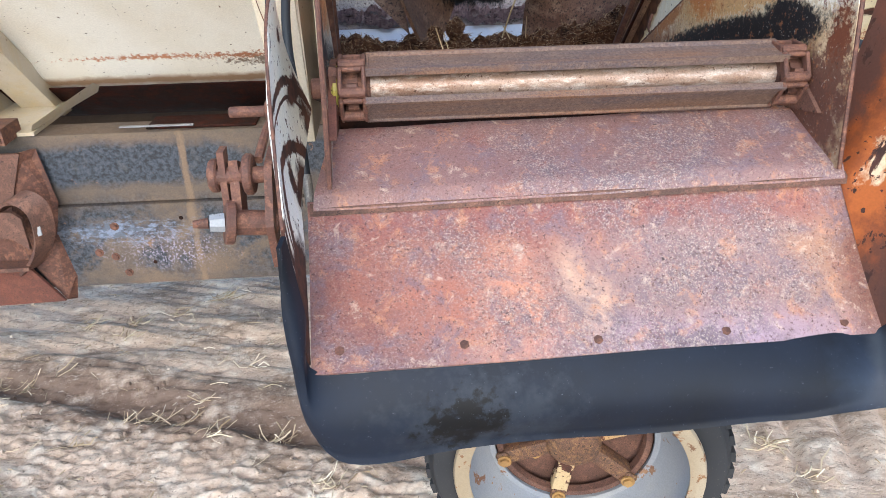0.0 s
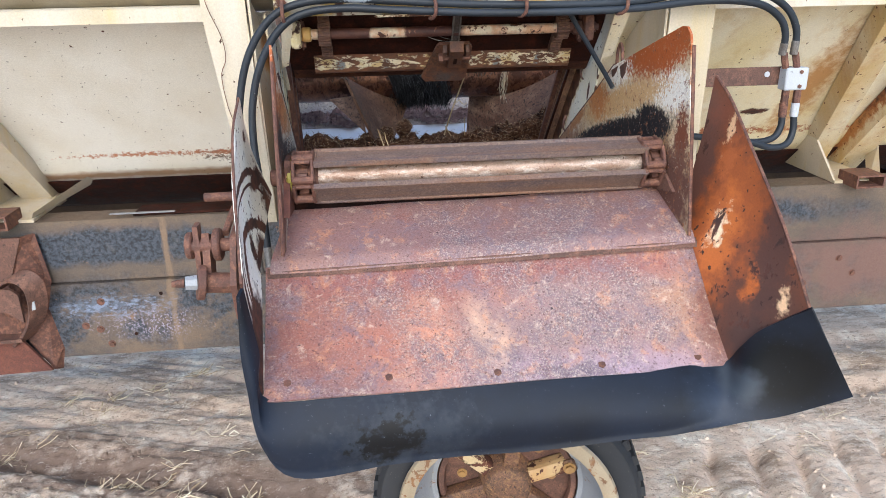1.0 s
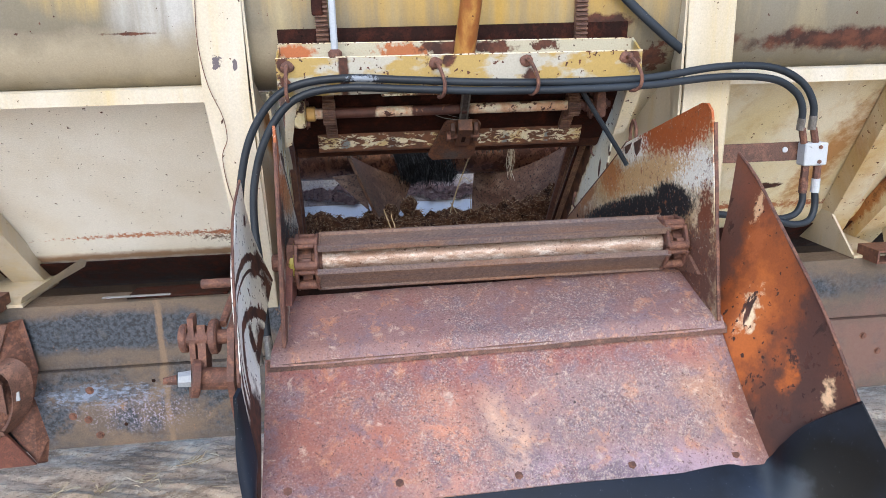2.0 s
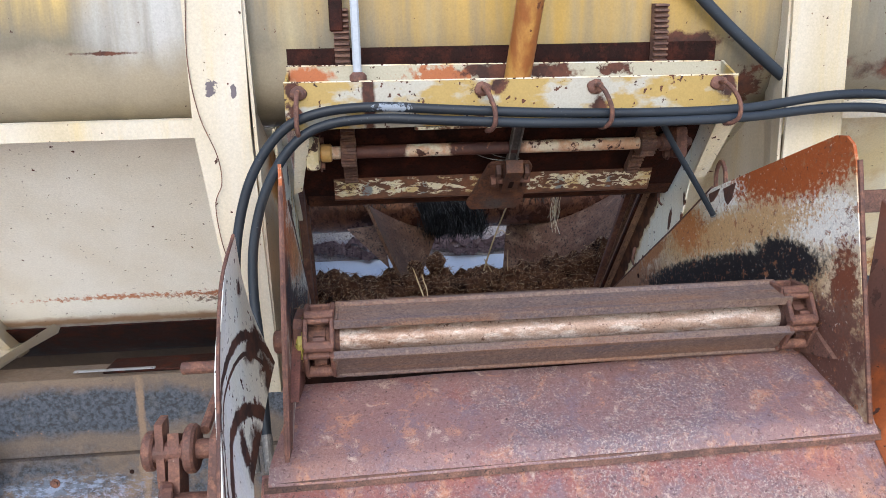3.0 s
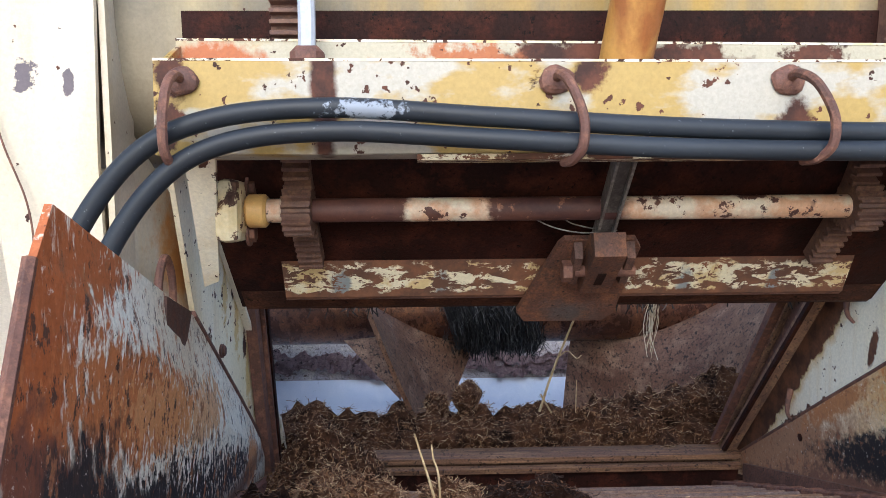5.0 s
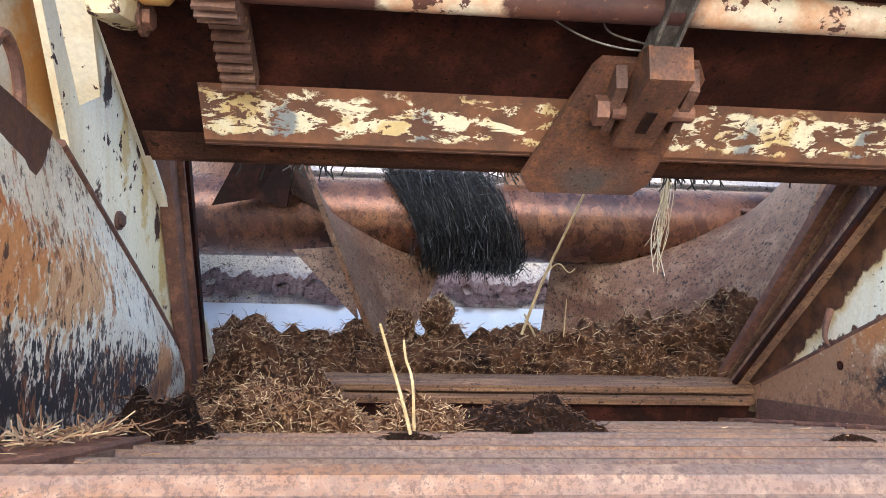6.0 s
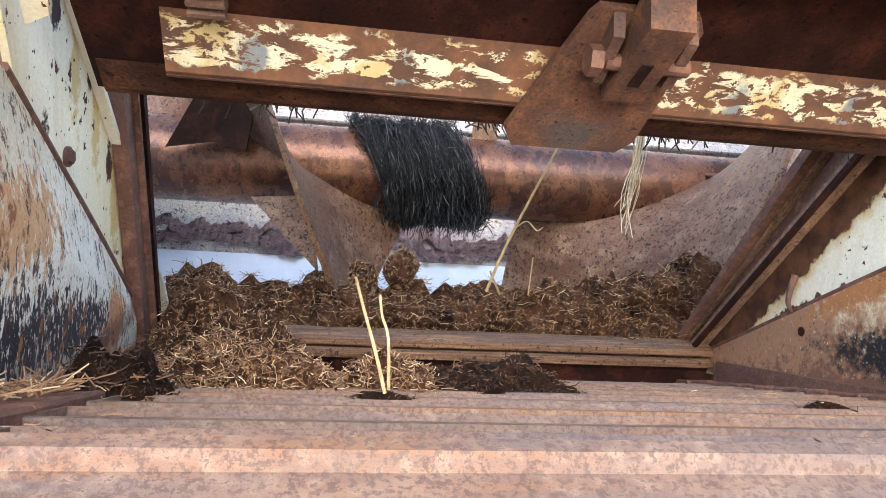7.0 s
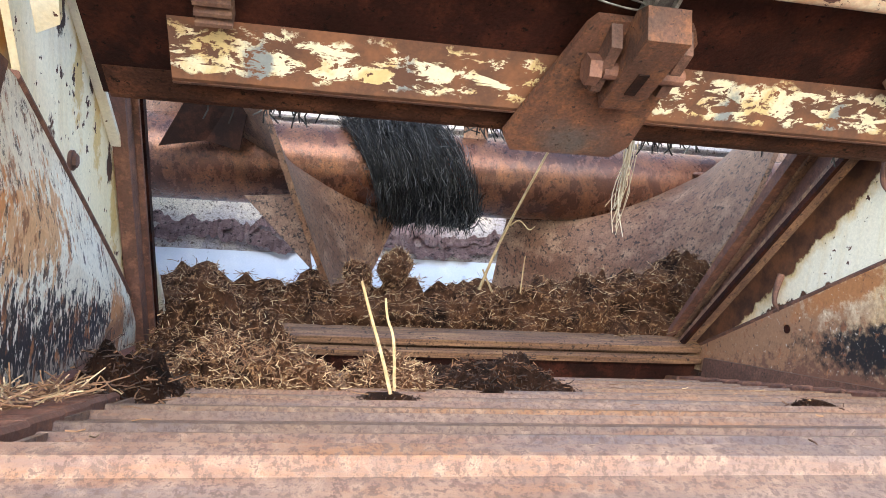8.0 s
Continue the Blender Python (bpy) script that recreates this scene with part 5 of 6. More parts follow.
SK = [on_gate(0.078, 0.0315), on_gate(0.074, 0.046), on_gate(0.160, 0.066), on_gate(0.172, 0.044), on_gate(0.160, 0.0315)]
part("rod_socket", prism([(0.205, y, z) for y, z in SK], (0.034, 0, 0), 0.003), clevis_steel, ram, "rusted square rod socket")
a, b = Vector((0, *SK[1])), Vector((0, *SK[2]))
fo = (b - a).normalized()
no = Vector((0, -fo.z, fo.y))
no = no if no.y < 0 else -no
c = a.lerp(b, 0.42)
# Dark patch on the socket face stands in for its slot's shade.
part("socket_slot", prism([c + Vector((x, 0, 0)) + fo * d + no * 0.0012 for x, d in ((0.217, -0.015), (0.226, -0.015), (0.226, 0.013), (0.217, 0.013))], no * -0.003, 0.0003), shade_steel, ram, "dark patch for the shade in the socket's slot")
part("barrel", cyl((0.209, 1.034, 1.768), (0.258, 0.820, 2.26), 0.0240, seg=28, w=0.002), orange_pole, ram, "orange-brown painted barrel", smooth=True)
W = Vector((0.206, pin_y - 0.020, pin_z + 0.046))
part("loose_wire", tube([W + Vector(q) for q in ((0.03, -0.004, 0.000), (-0.01, -0.008, -0.002), (-0.05, -0.006, 0.008), (-0.092, 0.004, 0.036), (-0.070, 0.006, 0.030), (-0.062, 0.0, 0.044), (-0.058, 0.004, 0.020), (-0.040, 0.004, 0.038), (-0.030, 0.004, 0.026), (-0.024, -0.006, 0.010), (0.004, -0.010, 0.002))], 0.0008, 5), rod_steel, ram, "twist of loose wire")

# ---- pinion shaft ----
shaft = thing("pinion_shaft", (0.2, 1.125, 1.655), "rusted gate shaft with flaking cream paint", "shaft")
SY, SZ = 1.118, 1.652
part("rod", cyl((-0.205, SY, SZ), (0.575, SY, SZ), 0.0125, seg=28), shaft_paint, shaft, "flaking cream paint over rust", smooth=True)


def pinion(x):
    n, outline = 18, []
    for k in range(n):
        for f, r in ((0.0, 0.0225), (0.25, 0.0225), (0.38, 0.0275), (0.66, 0.0275), (0.8, 0.0225)):
            a = 2 * math.pi * (k + f) / n
            outline.append((x - 0.0145, SY + r * math.cos(a), SZ + r * math.sin(a)))
    part("pinion", add_prism(bmesh.new(), outline, (0.029, 0, 0)), rack_steel, shaft, "brown toothed pinion")


pinion(-0.104)
pinion(0.488)
for x, sx in ((-0.172, 1), (0.552, -1)):
    bm = bmesh.new()
    add_box(bm, (x, SY, SZ), (0.026, 0.060, 0.064))
    bevel(bm, 0.010, 2)
    part("bearing_block", bm, bearing_paint if sx > 0 else dark_rust, shaft, "flange bearing with chipped cream paint")
    part("collar", cyl((x + sx * 0.014, SY, SZ), (x + sx * 0.036, SY, SZ), 0.0175, seg=36, w=0.003), collar_paint if sx > 0 else dark_rust, shaft, smooth=True)
    for dz in (-0.024, 0.024):
        part("bolt", hex_bolt((x + sx * 0.013, SY + 0.012, SZ + dz), (sx, 0, 0), 0.009), dark_rust, shaft)
    part("stub", cyl((x - sx * 0.03, SY, SZ), (x - sx * 0.013, SY, SZ), 0.008, seg=16), dark_rust, shaft)

# ---- conveyor side plates ----
conveyor = thing("slat_conveyor", (0.2, 1.1, 1.2), "rusted chain and slat conveyor at the discharge", "conveyor")


# Dark disc stands in for the shade inside a hole.
part("slot", cyl((right_x(1.442) - 0.001, 1.442, 1.297), (right_x(1.442) + 0.004, 1.442, 1.297), 0.006, seg=12), gate_steel, conveyor)


def side_plate(pts, label):
    part("side_plate", prism(pts, (0.005, 0, 0), 0.0008), side_plate_paint, conveyor, label)


side_plate([(right_x(y), y, z) for y, z in ((0.628, 1.262), (0.698, 1.640), (0.706, 1.662), (0.722, 1.674), (0.742, 1.674), (1.10, 1.556), (1.243, 1.459),
            (1.66, 1.190), (1.65, 1.165), (0.95, 1.33), (0.80, 1.24))], "side plate, burnt black and orange with rust")
lp = [(-0.188, 0.635, 1.262), (-0.190, 0.775, 1.625), (-0.193, 0.800, 1.655), (-0.230, 1.165, 1.536), (-0.238, 1.40, 1.372), (-0.242, 1.615, 1.205), (-0.242, 1.60, 1.165), (-0.222, 1.10, 1.275), (-0.195, 0.80, 1.235)]
part("side_plate", prism(lp, (-0.005, 0, 0), 0.0008), left_plate_paint, conveyor, "side plate, burnt black and orange with rust")
part("front_rim", tube([(-0.1905, 0.633, 1.262), (-0.1915, 0.700, 1.440), (-0.1925, 0.773, 1.625)], 0.0042, 6, 3), dark_rust, conveyor)
part("front_rim", tube([(0.6475, 0.626, 1.262), (0.6475, 0.660, 1.440), (0.6475, 0.696, 1.640)], 0.0038, 6, 3), dark_rust, conveyor)
bare = rusty("bare_brown_patch", (srgb(94, 64, 54), srgb(78, 54, 48), srgb(112, 78, 64)), 20)
part("bare_patch", prism([(-0.2215, 1.040, 1.573), (-0.2275, 1.128, 1.546), (-0.2260, 1.108, 1.522), (-0.2240, 1.094, 1.516), (-0.2225, 1.060, 1.530), (-0.2210, 1.036, 1.537)], (0.007, 0, 0)), bare, conveyor, "bare brown metal patch")
for y0 in (1.030, 1.085):
    part("bare_patch", prism([(right_x(y) - 0.0015, y, z) for y, z in ((y0 - 0.020, 1.586 - (y0 - 1.0) * 0.3), (y0 + 0.022, 1.570 - (y0 - 1.0) * 0.3), (y0 + 0.014, 1.545 - (y0 - 1.0) * 0.2), (y0 + 0.004, 1.532), (y0 - 0.010, 1.545))], (0.004, 0, 0)), bare, conveyor, "bare brown metal patch")


part("edge_weld", tube([(right_x(y) + 0.0025, y, z + 0.002) for y, z in ((1.10, 1.556), (1.243, 1.459), (1.38, 1.371), (1.52, 1.280), (1.655, 1.193))], 0.0036, 6, 3), dark_rust, conveyor, "rough rusted weld along the plate edge")
part("edge_weld", tube([(-0.2330, 1.165, 1.538), (-0.2370, 1.28, 1.458), (-0.2408, 1.40, 1.374), (-0.2430, 1.51, 1.289), (-0.2448, 1.61, 1.210)], 0.0055, 6, 3), dark_rust, conveyor, "rough rusted weld along the plate edge")


def lifting_loop(x, y, z):
    part("lifting_loop", tube([(x, y - 0.020, z - 0.035), (x, y - 0.018, z + 0.012), (x, y, z + 0.034), (x, y + 0.018, z + 0.012), (x, y + 0.020, z - 0.04)], 0.0042, 8), dark_rust, conveyor, "rusted rod lifting loop")


lifting_loop(-0.233, 1.089, 1.572)
lifting_loop(0.632, 1.083, 1.578)
part("edge_angle", prism([(-0.192, 0.70, 1.320), (-0.232, 1.60, 1.150), (-0.232, 1.58, 1.212), (-0.192, 0.80, 1.412)], (0.014, 0, 0)), gusset_rust, conveyor)
part("edge_angle", prism([(0.634, 0.70, 1.335), (0.588, 1.60, 1.165), (0.588, 1.60, 1.20), (0.632, 0.80, 1.395)], (0.008, 0, 0)), red_rust, conveyor)
# Added sheet: its dark colour stands in for shade below the head.
part("head_gap_shade", prism([(-0.19, 0.845, 1.325), (0.645, 0.845, 1.335), (0.645, 0.90, 1.05), (-0.19, 0.90, 1.05)], (0, 0.005, 0)), shade_steel, conveyor, "added dark sheet for the shade below the head shaft")
part("bed_pan", prism([(-0.225, 0.83, 1.36), (0.63, 0.83, 1.36), (0.592, 1.68, 1.07), (-0.225, 1.68, 1.07)], (0, -0.002, -0.006)), gate_steel, conveyor)

# chain loop: the top run falls inwards, then turns round the head shaft
RY, RZ, RR, FALL = 0.800, 1.379, 0.046, radians(18.5)


def on_chain(s, out=0.0):
    """Place and outward direction s metres inwards along the chain from where it leaves the head shaft."""
    if s >= 0:
        d, n = Vector((0, math.cos(FALL), -math.sin(FALL))), Vector((0, math.sin(FALL), math.cos(FALL)))
        p = Vector((0, RY, RZ)) + n * RR + d * s
    else:
        a = math.pi / 2 - FALL - s / RR
        n = Vector((0, math.cos(a), math.sin(a)))
        d = Vector((0, math.sin(a), -math.cos(a)))
        p = Vector((0, RY, RZ)) + n * RR
    return p + n * out, d, n


SL, SR, PITCH, PHASE = -0.126, 0.598, 0.096, -0.026


def slat_outline(s):
    """A shallow pressed channel with turned-up edges."""
    p, d, n = on_chain(s)
    q = [(-0.032, -0.008), (-0.032, 0.0045), (-0.028, 0.005), (-0.025, 0.0015), (0.022, 0.0005), (0.026, 0.005), (0.032, 0.0045), (0.032, -0.008)]
    return [p + d * a + n * b for a, b in q]


for k in range(-1, 9):
    s = PHASE + k * PITCH
    dx = 0.004 * math.sin(k * 2.3) - 0.05 * max(0.0, on_chain(s)[0].y - 0.8)
    pts = slat_outline(s)
    part("slat", prism([(SL + dx, v.y, v.z) for v in pts], (SR - SL, 0, 0), 0.0012), slat_rust, conveyor, "rusted channel slat")
    for x in (SL + dx + 0.002, SR + dx - 0.005):
        p, d, n = on_chain(s)
        part("slat_end", prism([(x, *(p + d * a + n * b).yz) for a, b in ((-0.025, -0.002), (0.024, -0.002), (0.024, 0.0048), (-0.025, 0.0048))], (0.003, 0, 0), 0.0006), slat_rust, conveyor)


def chain_link(x, s):
    """A detachable pressed chain link: two side bars, an end bar and a barrel."""
    p, d, n = on_chain(s)
    x -= 0.05 * max(0.0, p.y - 0.8)
    m = Matrix((Vector((1, 0, 0)), d, n)).transposed().to_4x4()
    bm = bmesh.new()
    for dx in (-0.020, 0.020):
        add_box(bm, p + Vector((x + dx, 0, 0)), (0.007, 0.046, 0.017), m)
    add_box(bm, p + Vector((x, 0, 0)) + d * 0.0195, (0.034, 0.008, 0.013), m)
    bevel(bm, 0.002)
    add_cyl(bm, p + Vector((x - 0.021, 0, 0)) - d * 0.019, p + Vector((x + 0.021, 0, 0)) - d * 0.019, 0.0088, seg=12)
    part("chain_link", bm, dark_rust, conveyor)


for x in (-0.150, 0.612):
    for k in range(-4, 20):
        chain_link(x, PHASE + 0.01 + k * 0.048)
part("head_tube", cyl((-0.130, RY, RZ), (0.604, RY, RZ), 0.0225, seg=28), tube_steel, conveyor, "polished worn head tube", smooth=True)
for x, sx in ((-0.150, -1), (0.622, 1)):
    rim = []
    for k in range(6):
        for f, r in ((0.0, 0.029), (0.3, 0.029), (0.42, 0.043), (0.58, 0.043), (0.7, 0.029)):
            a = 2 * math.pi * (k + f) / 6 + 0.2
            rim.append((x - 0.009, RY + r * math.cos(a), RZ + r * math.sin(a)))
    bm = bevel(add_prism(bmesh.new(), rim, (0.018, 0, 0)), 0.0015)
    part("sprocket", bm, dark_rust, conveyor, "rusted head sprocket")
    part("hub", cyl((x - sx * 0.030, RY, RZ), (x + sx * 0.036, RY, RZ), 0.026, seg=20, w=0.003), dark_rust, conveyor)
    part("bearing_housing", box((x + sx * 0.032, RY + 0.006, RZ), (0.012, 0.080, 0.085), w=0.012), dark_rust, conveyor)
    for dz in (-0.03, 0.03):
        part("bolt", hex_bolt((x + sx * 0.026, RY - 0.02, RZ + dz), (-sx, 0, 0), 0.008), dark_rust, conveyor)
part("grease_ring", cyl((-0.186, RY, RZ), (-0.172, RY, RZ), 0.039, seg=18, w=0.004), painted("yellow_grease", srgb(186, 174, 82), srgb(150, 132, 66), RUST, RUST_D, 0.54, 30, 0.66, 60), conveyor, "ring of dried yellow grease")
# motor boss outside the left plate
part("motor_boss", cyl((-0.222, 0.80, 1.38), (-0.198, 0.80, 1.38), 0.018, seg=18, w=0.003), dark_rust, conveyor)

# ---- chute ----
chute = thing("discharge_chute", (0.23, 0.55, 1.05), "flared rusted steel discharge chute with a rubber flap", "chute")
S0, S1 = Vector((-0.222, 0.664, 1.214)), Vector((0.662, 0.640, 1.242))
L0, L1 = Vector((-0.206, 0.410, 1.077)), Vector((0.684, 0.479, 1.043))
T0, T1 = Vector((-0.196, 0.822, 1.294)), Vector((0.649, 0.802, 1.314))


def lower_sheet(u, v):
    u, v = u * 1.026 - 0.013, v * 1.035
    p = (S0 + Vector((0, 0.012, 0.004))).lerp(S1 + Vector((0, 0.012, 0.004)), u).lerp(L0.lerp(L1, u), v)
    bow = math.sin(math.pi * min(v, 1.0)) * -0.006 + wob((p.x, p.y, 0), 5, 0.004)
    return p + Vector((0, 0, bow))


def upper_sheet(u, v):
    up = Vector((0, -0.007, 0.016))
    p = T0.lerp(T1, u).lerp(S0.lerp(S1, u) + up, min(v / 0.94, 1.0))
    if v > 0.94:
        p += Vector((0, -0.003, -0.016))
    return p + Vector((0, 0, wob((p.x, p.y, 4), 6, 0.003)))


part("lower_sheet", sheet(lower_sheet, 40, 14, 0.005), slide_rust, chute, "rusted lower slide sheet, worn purple and orange", smooth=True)
part("upper_sheet", sheet(upper_sheet, 40, 17, 0.006), slide_rust_top, chute, "rusted upper slide sheet with a folded step", smooth=True)
# Bar browner than the sheets, so its colour gives the step's shadow line.
part("step_bar", prism([S0 + Vector((-0.006, -0.016, -0.006)), S0 + Vector((-0.006, 0.004, -0.012)), S0 + Vector((-0.006, 0.008, 0.004)), S0 + Vector((-0.006, -0.004, 0.012)), S0 + Vector((-0.006, -0.013, 0.007))], S1 - S0 + Vector((0.01, 0, 0))), red_rust, chute)


def wing(base, outer, thick, name, material, label, bulge):
    def at(u, v):
        b, o = straight_at(base, u), curve_at(outer, u)
        p = b.lerp(o, v)
        return p + Vector((bulge * math.sin(math.pi * v), 0, 0)) + Vector((wob(p, 7, 0.004), 0, 0))
    return part(name, sheet(at, 24, 14, thick), material, chute, label, smooth=True)


wing([(0.650, 0.705, 1.262), (0.662, 0.640, 1.242), (0.684, 0.479, 1.043)],
     [(0.722, 0.742, 1.572), (0.734, 0.690, 1.530), (0.738, 0.595, 1.452), (0.748, 0.465, 1.335), (0.764, 0.372, 1.208)], 0.005, "right_wing", wing_rust, "flared wing plate, bright orange with rust", 0.006)
wing([(-0.232, 0.848, 1.330), (-0.243, 0.660, 1.225), (-0.216, 0.410, 1.085)],
     [(-0.262, 0.765, 1.557), (-0.256, 0.640, 1.518), (-0.251, 0.565, 1.445), (-0.243, 0.500, 1.372), (-0.233, 0.425, 1.295)], -0.005, "left_wing", left_wing_paint, "flared wing plate, peeling cream paint", -0.010)
part("wing_rim", tube([(-0.264, 0.765, 1.557), (-0.258, 0.640, 1.518), (-0.253, 0.565, 1.445), (-0.245, 0.500, 1.372), (-0.235, 0.425, 1.295)], 0.0026, 6), dark_rust, chute)
part("wing_rim", tube([(0.724, 0.742, 1.572), (0.736, 0.690, 1.530), (0.740, 0.595, 1.452), (0.750, 0.465, 1.335), (0.766, 0.372, 1.208)], 0.0032, 6), dark_rust, chute)

FT = [(-0.237, 0.422, 1.288), (-0.223, 0.412, 1.178), (-0.211, 0.407, 1.0745), (0.0, 0.427, 1.0645), (0.24, 0.446, 1.0565), (0.47, 0.465, 1.0485), (0.60, 0.4725, 1.0440), (0.684, 0.477, 1.041), (0.702, 0.456, 1.088), (0.722, 0.430, 1.140), (0.768, 0.368, 1.212)]
FB = [(-0.242, 0.405, 1.280), (-0.238, 0.384, 1.110), (-0.192, 0.372, 0.940), (0.0, 0.392, 0.928), (0.22, 0.400, 0.926), (0.43, 0.398, 0.932), (0.54, 0.396, 0.940), (0.62, 0.392, 0.949), (0.69, 0.382, 0.966), (0.755, 0.370, 0.985), (0.862, 0.345, 1.035)]


def flap(u, v):
    t, b = curve_at(FT, u), curve_at(FB, u)
    p = t.lerp(b, v)
    w = math.sin(math.pi * min(v * 1.1, 1.0))
    edge = min(1.0, u * 5) * min(1.0, (1 - u) * 2.6) ** 1.5
    return p + Vector((0, -0.022 * w * edge - wob((u * 7, v * 2, 0), 1.0, 0.007) * v * edge, 0.0015 * math.sin(u * 40) * v * edge))


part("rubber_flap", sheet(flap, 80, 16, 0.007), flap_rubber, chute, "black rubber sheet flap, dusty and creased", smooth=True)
nrm = (S0 - L0).cross(L1 - L0).normalized()
nrm = nrm if nrm.z > 0 else -nrm
for u, v in ((0.045, 0.885), (0.247, 0.895), (0.472, 0.925), (0.700, 0.925), (0.920, 0.925)):
    p = Vector(lower_sheet(u, v))
    part("bolt", hex_bolt(p, nrm, 0.0078), dark_rust, chute, "rusted bolt head")
part("bolt", hex_bolt(curve_at([(0.70, 0.50, 1.10), (0.72, 0.45, 1.15)], 0.2), (-1, -0.2, 0.3), 0.007), dark_rust, chute)

# ---- lift linkage beside the chute ----
link = thing("chute_linkage", (-0.33, 0.60, 1.15), "rusted crank linkage that lifts the chute", "linkage")
part("base_lug", prism([(-0.27, 0.57, 1.16), (-0.27, 0.66, 1.20), (-0.27, 0.66, 1.33), (-0.27, 0.60, 1.32), (-0.27, 0.55, 1.24)], (-0.012, 0, 0), 0.003), dark_rust, link)
part("upper_pin", cyl((-0.272, 0.61, 1.302), (-0.365, 0.60, 1.305), 0.013, seg=18, w=0.002), dark_rust, link)
for x, r in ((-0.300, 0.032), (-0.352, 0.026)):
    part("boss", cyl((x, 0.61, 1.303), (x - 0.014, 0.61, 1.303), r, seg=20, w=0.003), dark_rust, link)
part("crank_arm", prism([(-0.320, 0.575, 1.235), (-0.320, 0.615, 1.225), (-0.320, 0.640, 1.310), (-0.320, 0.600, 1.330)], (-0.014, 0, 0), 0.004), dark_rust, link)
part("clevis_arm", prism([(-0.338, 0.585, 1.262), (-0.338, 0.610, 1.262), (-0.338, 0.625, 1.345), (-0.338, 0.595, 1.345)], (-0.010, 0, 0), 0.004), dark_rust, link)
part("lower_shaft", cyl((-0.27, 0.59, 1.228), (-0.345, 0.575, 1.240), 0.020, seg=20, w=0.002), dark_rust, link)
part("flange_disc", cyl((-0.333, 0.577, 1.238), (-0.347, 0.573, 1.241), 0.034, seg=24, w=0.002), dark_rust, link)
part("grease_fitting", cyl((-0.347, 0.573, 1.241), (-0.368, 0.568, 1.243), 0.0155, 0.0135, seg=8), zinc, link, "pale zinc-plated nut")
part("fitting_tip", cyl((-0.370, 0.568, 1.243), (-0.392, 0.564, 1.244), 0.009, 0.006, seg=10), dark_rust, link)
part("lift_rod", tube([(-0.295, 0.63, 1.318), (-0.288, 0.72, 1.345), (-0.28, 0.81, 1.335)], 0.0075, 8, 4), dark_rust, link)
part("rear_boss", cyl((-0.262, 0.83, 1.335), (-0.31, 0.83, 1.335), 0.020, seg=16, w=0.003), dark_rust, link)
part("rear_stub", cyl((-0.31, 0.83, 1.335), (-0.375, 0.83, 1.335), 0.010, seg=14, w=0.002), dark_rust, link)

# ---- hose hooks, hoses and valve ----
HY = 0.972


def hose_hook(x, lean):
    h = thing("hose_hook", (x, 0.99, 1.765), "bent rusted rod hook welded to the channel, holding hoses", "hook", "hose hooks on the channel")
    part("rod", tube([(x, 0.992, 1.762), (x, 0.976, 1.764), (x + lean * 0.4, 0.958, 1.752), (x + lean, 0.950, 1.725), (x + lean, 0.951, 1.702), (x + lean * 0.6, 0.962, 1.691), (x + lean * 0.2, 0.976, 1.690)], 0.0042, 8), dark_rust, h)
    bm = bmesh.new()
    bmesh.ops.create_uvsphere(bm, u_segments=12, v_segments=8, radius=0.013, matrix=Matrix.Translation((x, 0.993, 1.762)) @ Matrix.Diagonal((1.2, 0.5, 1.0, 1)))
    for v in bm.verts:
        v.co += Vector((wob(v.co, 90, 0.003), 0, wob(v.co + Vector((3, 0, 0)), 90, 0.003)))
    part("weld", bm, dark_rust, h)


for x, lean in ((-0.180, -0.002), (0.141, 0.014), (0.345, 0.016), (0.575, 0.020)):
    hose_hook(x, lean)


def hose(points, r, label, ferrules=(0.0, 1.0)):
    h = thing("hydraulic_hose", points[0], label, "hose", "hydraulic hoses")
    part("rubber_tube", tube(points, r, 14, 10), hose_rubber, h, smooth=True)
    for f in ferrules:
        a, b = curve_at(points, f), curve_at(points, f + (0.035 if f < 0.5 else -0.035))
        part("ferrule", cyl(a, b, r * 1.12, seg=14, w=0.001), rod_steel, h, "crimped steel ferrule")


hose([(-0.276, 0.84, 1.14), (-0.290, 0.89, 1.24), (-0.300, 0.93, 1.33), (-0.306, 0.955, 1.42), (-0.298, 0.965, 1.52), (-0.268, 0.968, 1.62), (-0.215, 0.970, 1.695), (-0.150, HY, 1.727), (-0.05, HY, 1.736), (0.08, HY, 1.728), (0.25, HY, 1.718), (0.44, HY, 1.713),
      (0.62, 0.980, 1.716), (0.80, 1.000, 1.735), (0.93, 1.010, 1.730), (1.015, 1.020, 1.695), (1.058, 1.028, 1.64), (1.064, 1.034, 1.578)], 0.0086, "black rubber hydraulic hose hung along the channel")
hose([(-0.252, 0.84, 1.14), (-0.262, 0.89, 1.24), (-0.268, 0.93, 1.33), (-0.276, 0.955, 1.42), (-0.270, 0.962, 1.51), (-0.243, 0.964, 1.60), (-0.196, 0.966, 1.672), (-0.140, 0.968, 1.706), (-0.05, 0.968, 1.716), (0.08, 0.966, 1.709), (0.25, 0.966, 1.700), (0.44, 0.966, 1.697),
      (0.62, 0.976, 1.700), (0.80, 0.996, 1.712), (0.93, 1.004, 1.704), (1.000, 1.016, 1.672), (1.030, 1.026, 1.63), (1.034, 1.034, 1.578)], 0.0086, "black rubber hydraulic hose hung along the channel")
hose([(0.470, 1.00, 1.70), (0.505, 1.025, 1.655), (0.550, 1.045, 1.595), (0.588, 1.058, 1.542), (0.6125, 1.066, 1.506)], 0.0058, "short black hose slanting down behind the side plate")
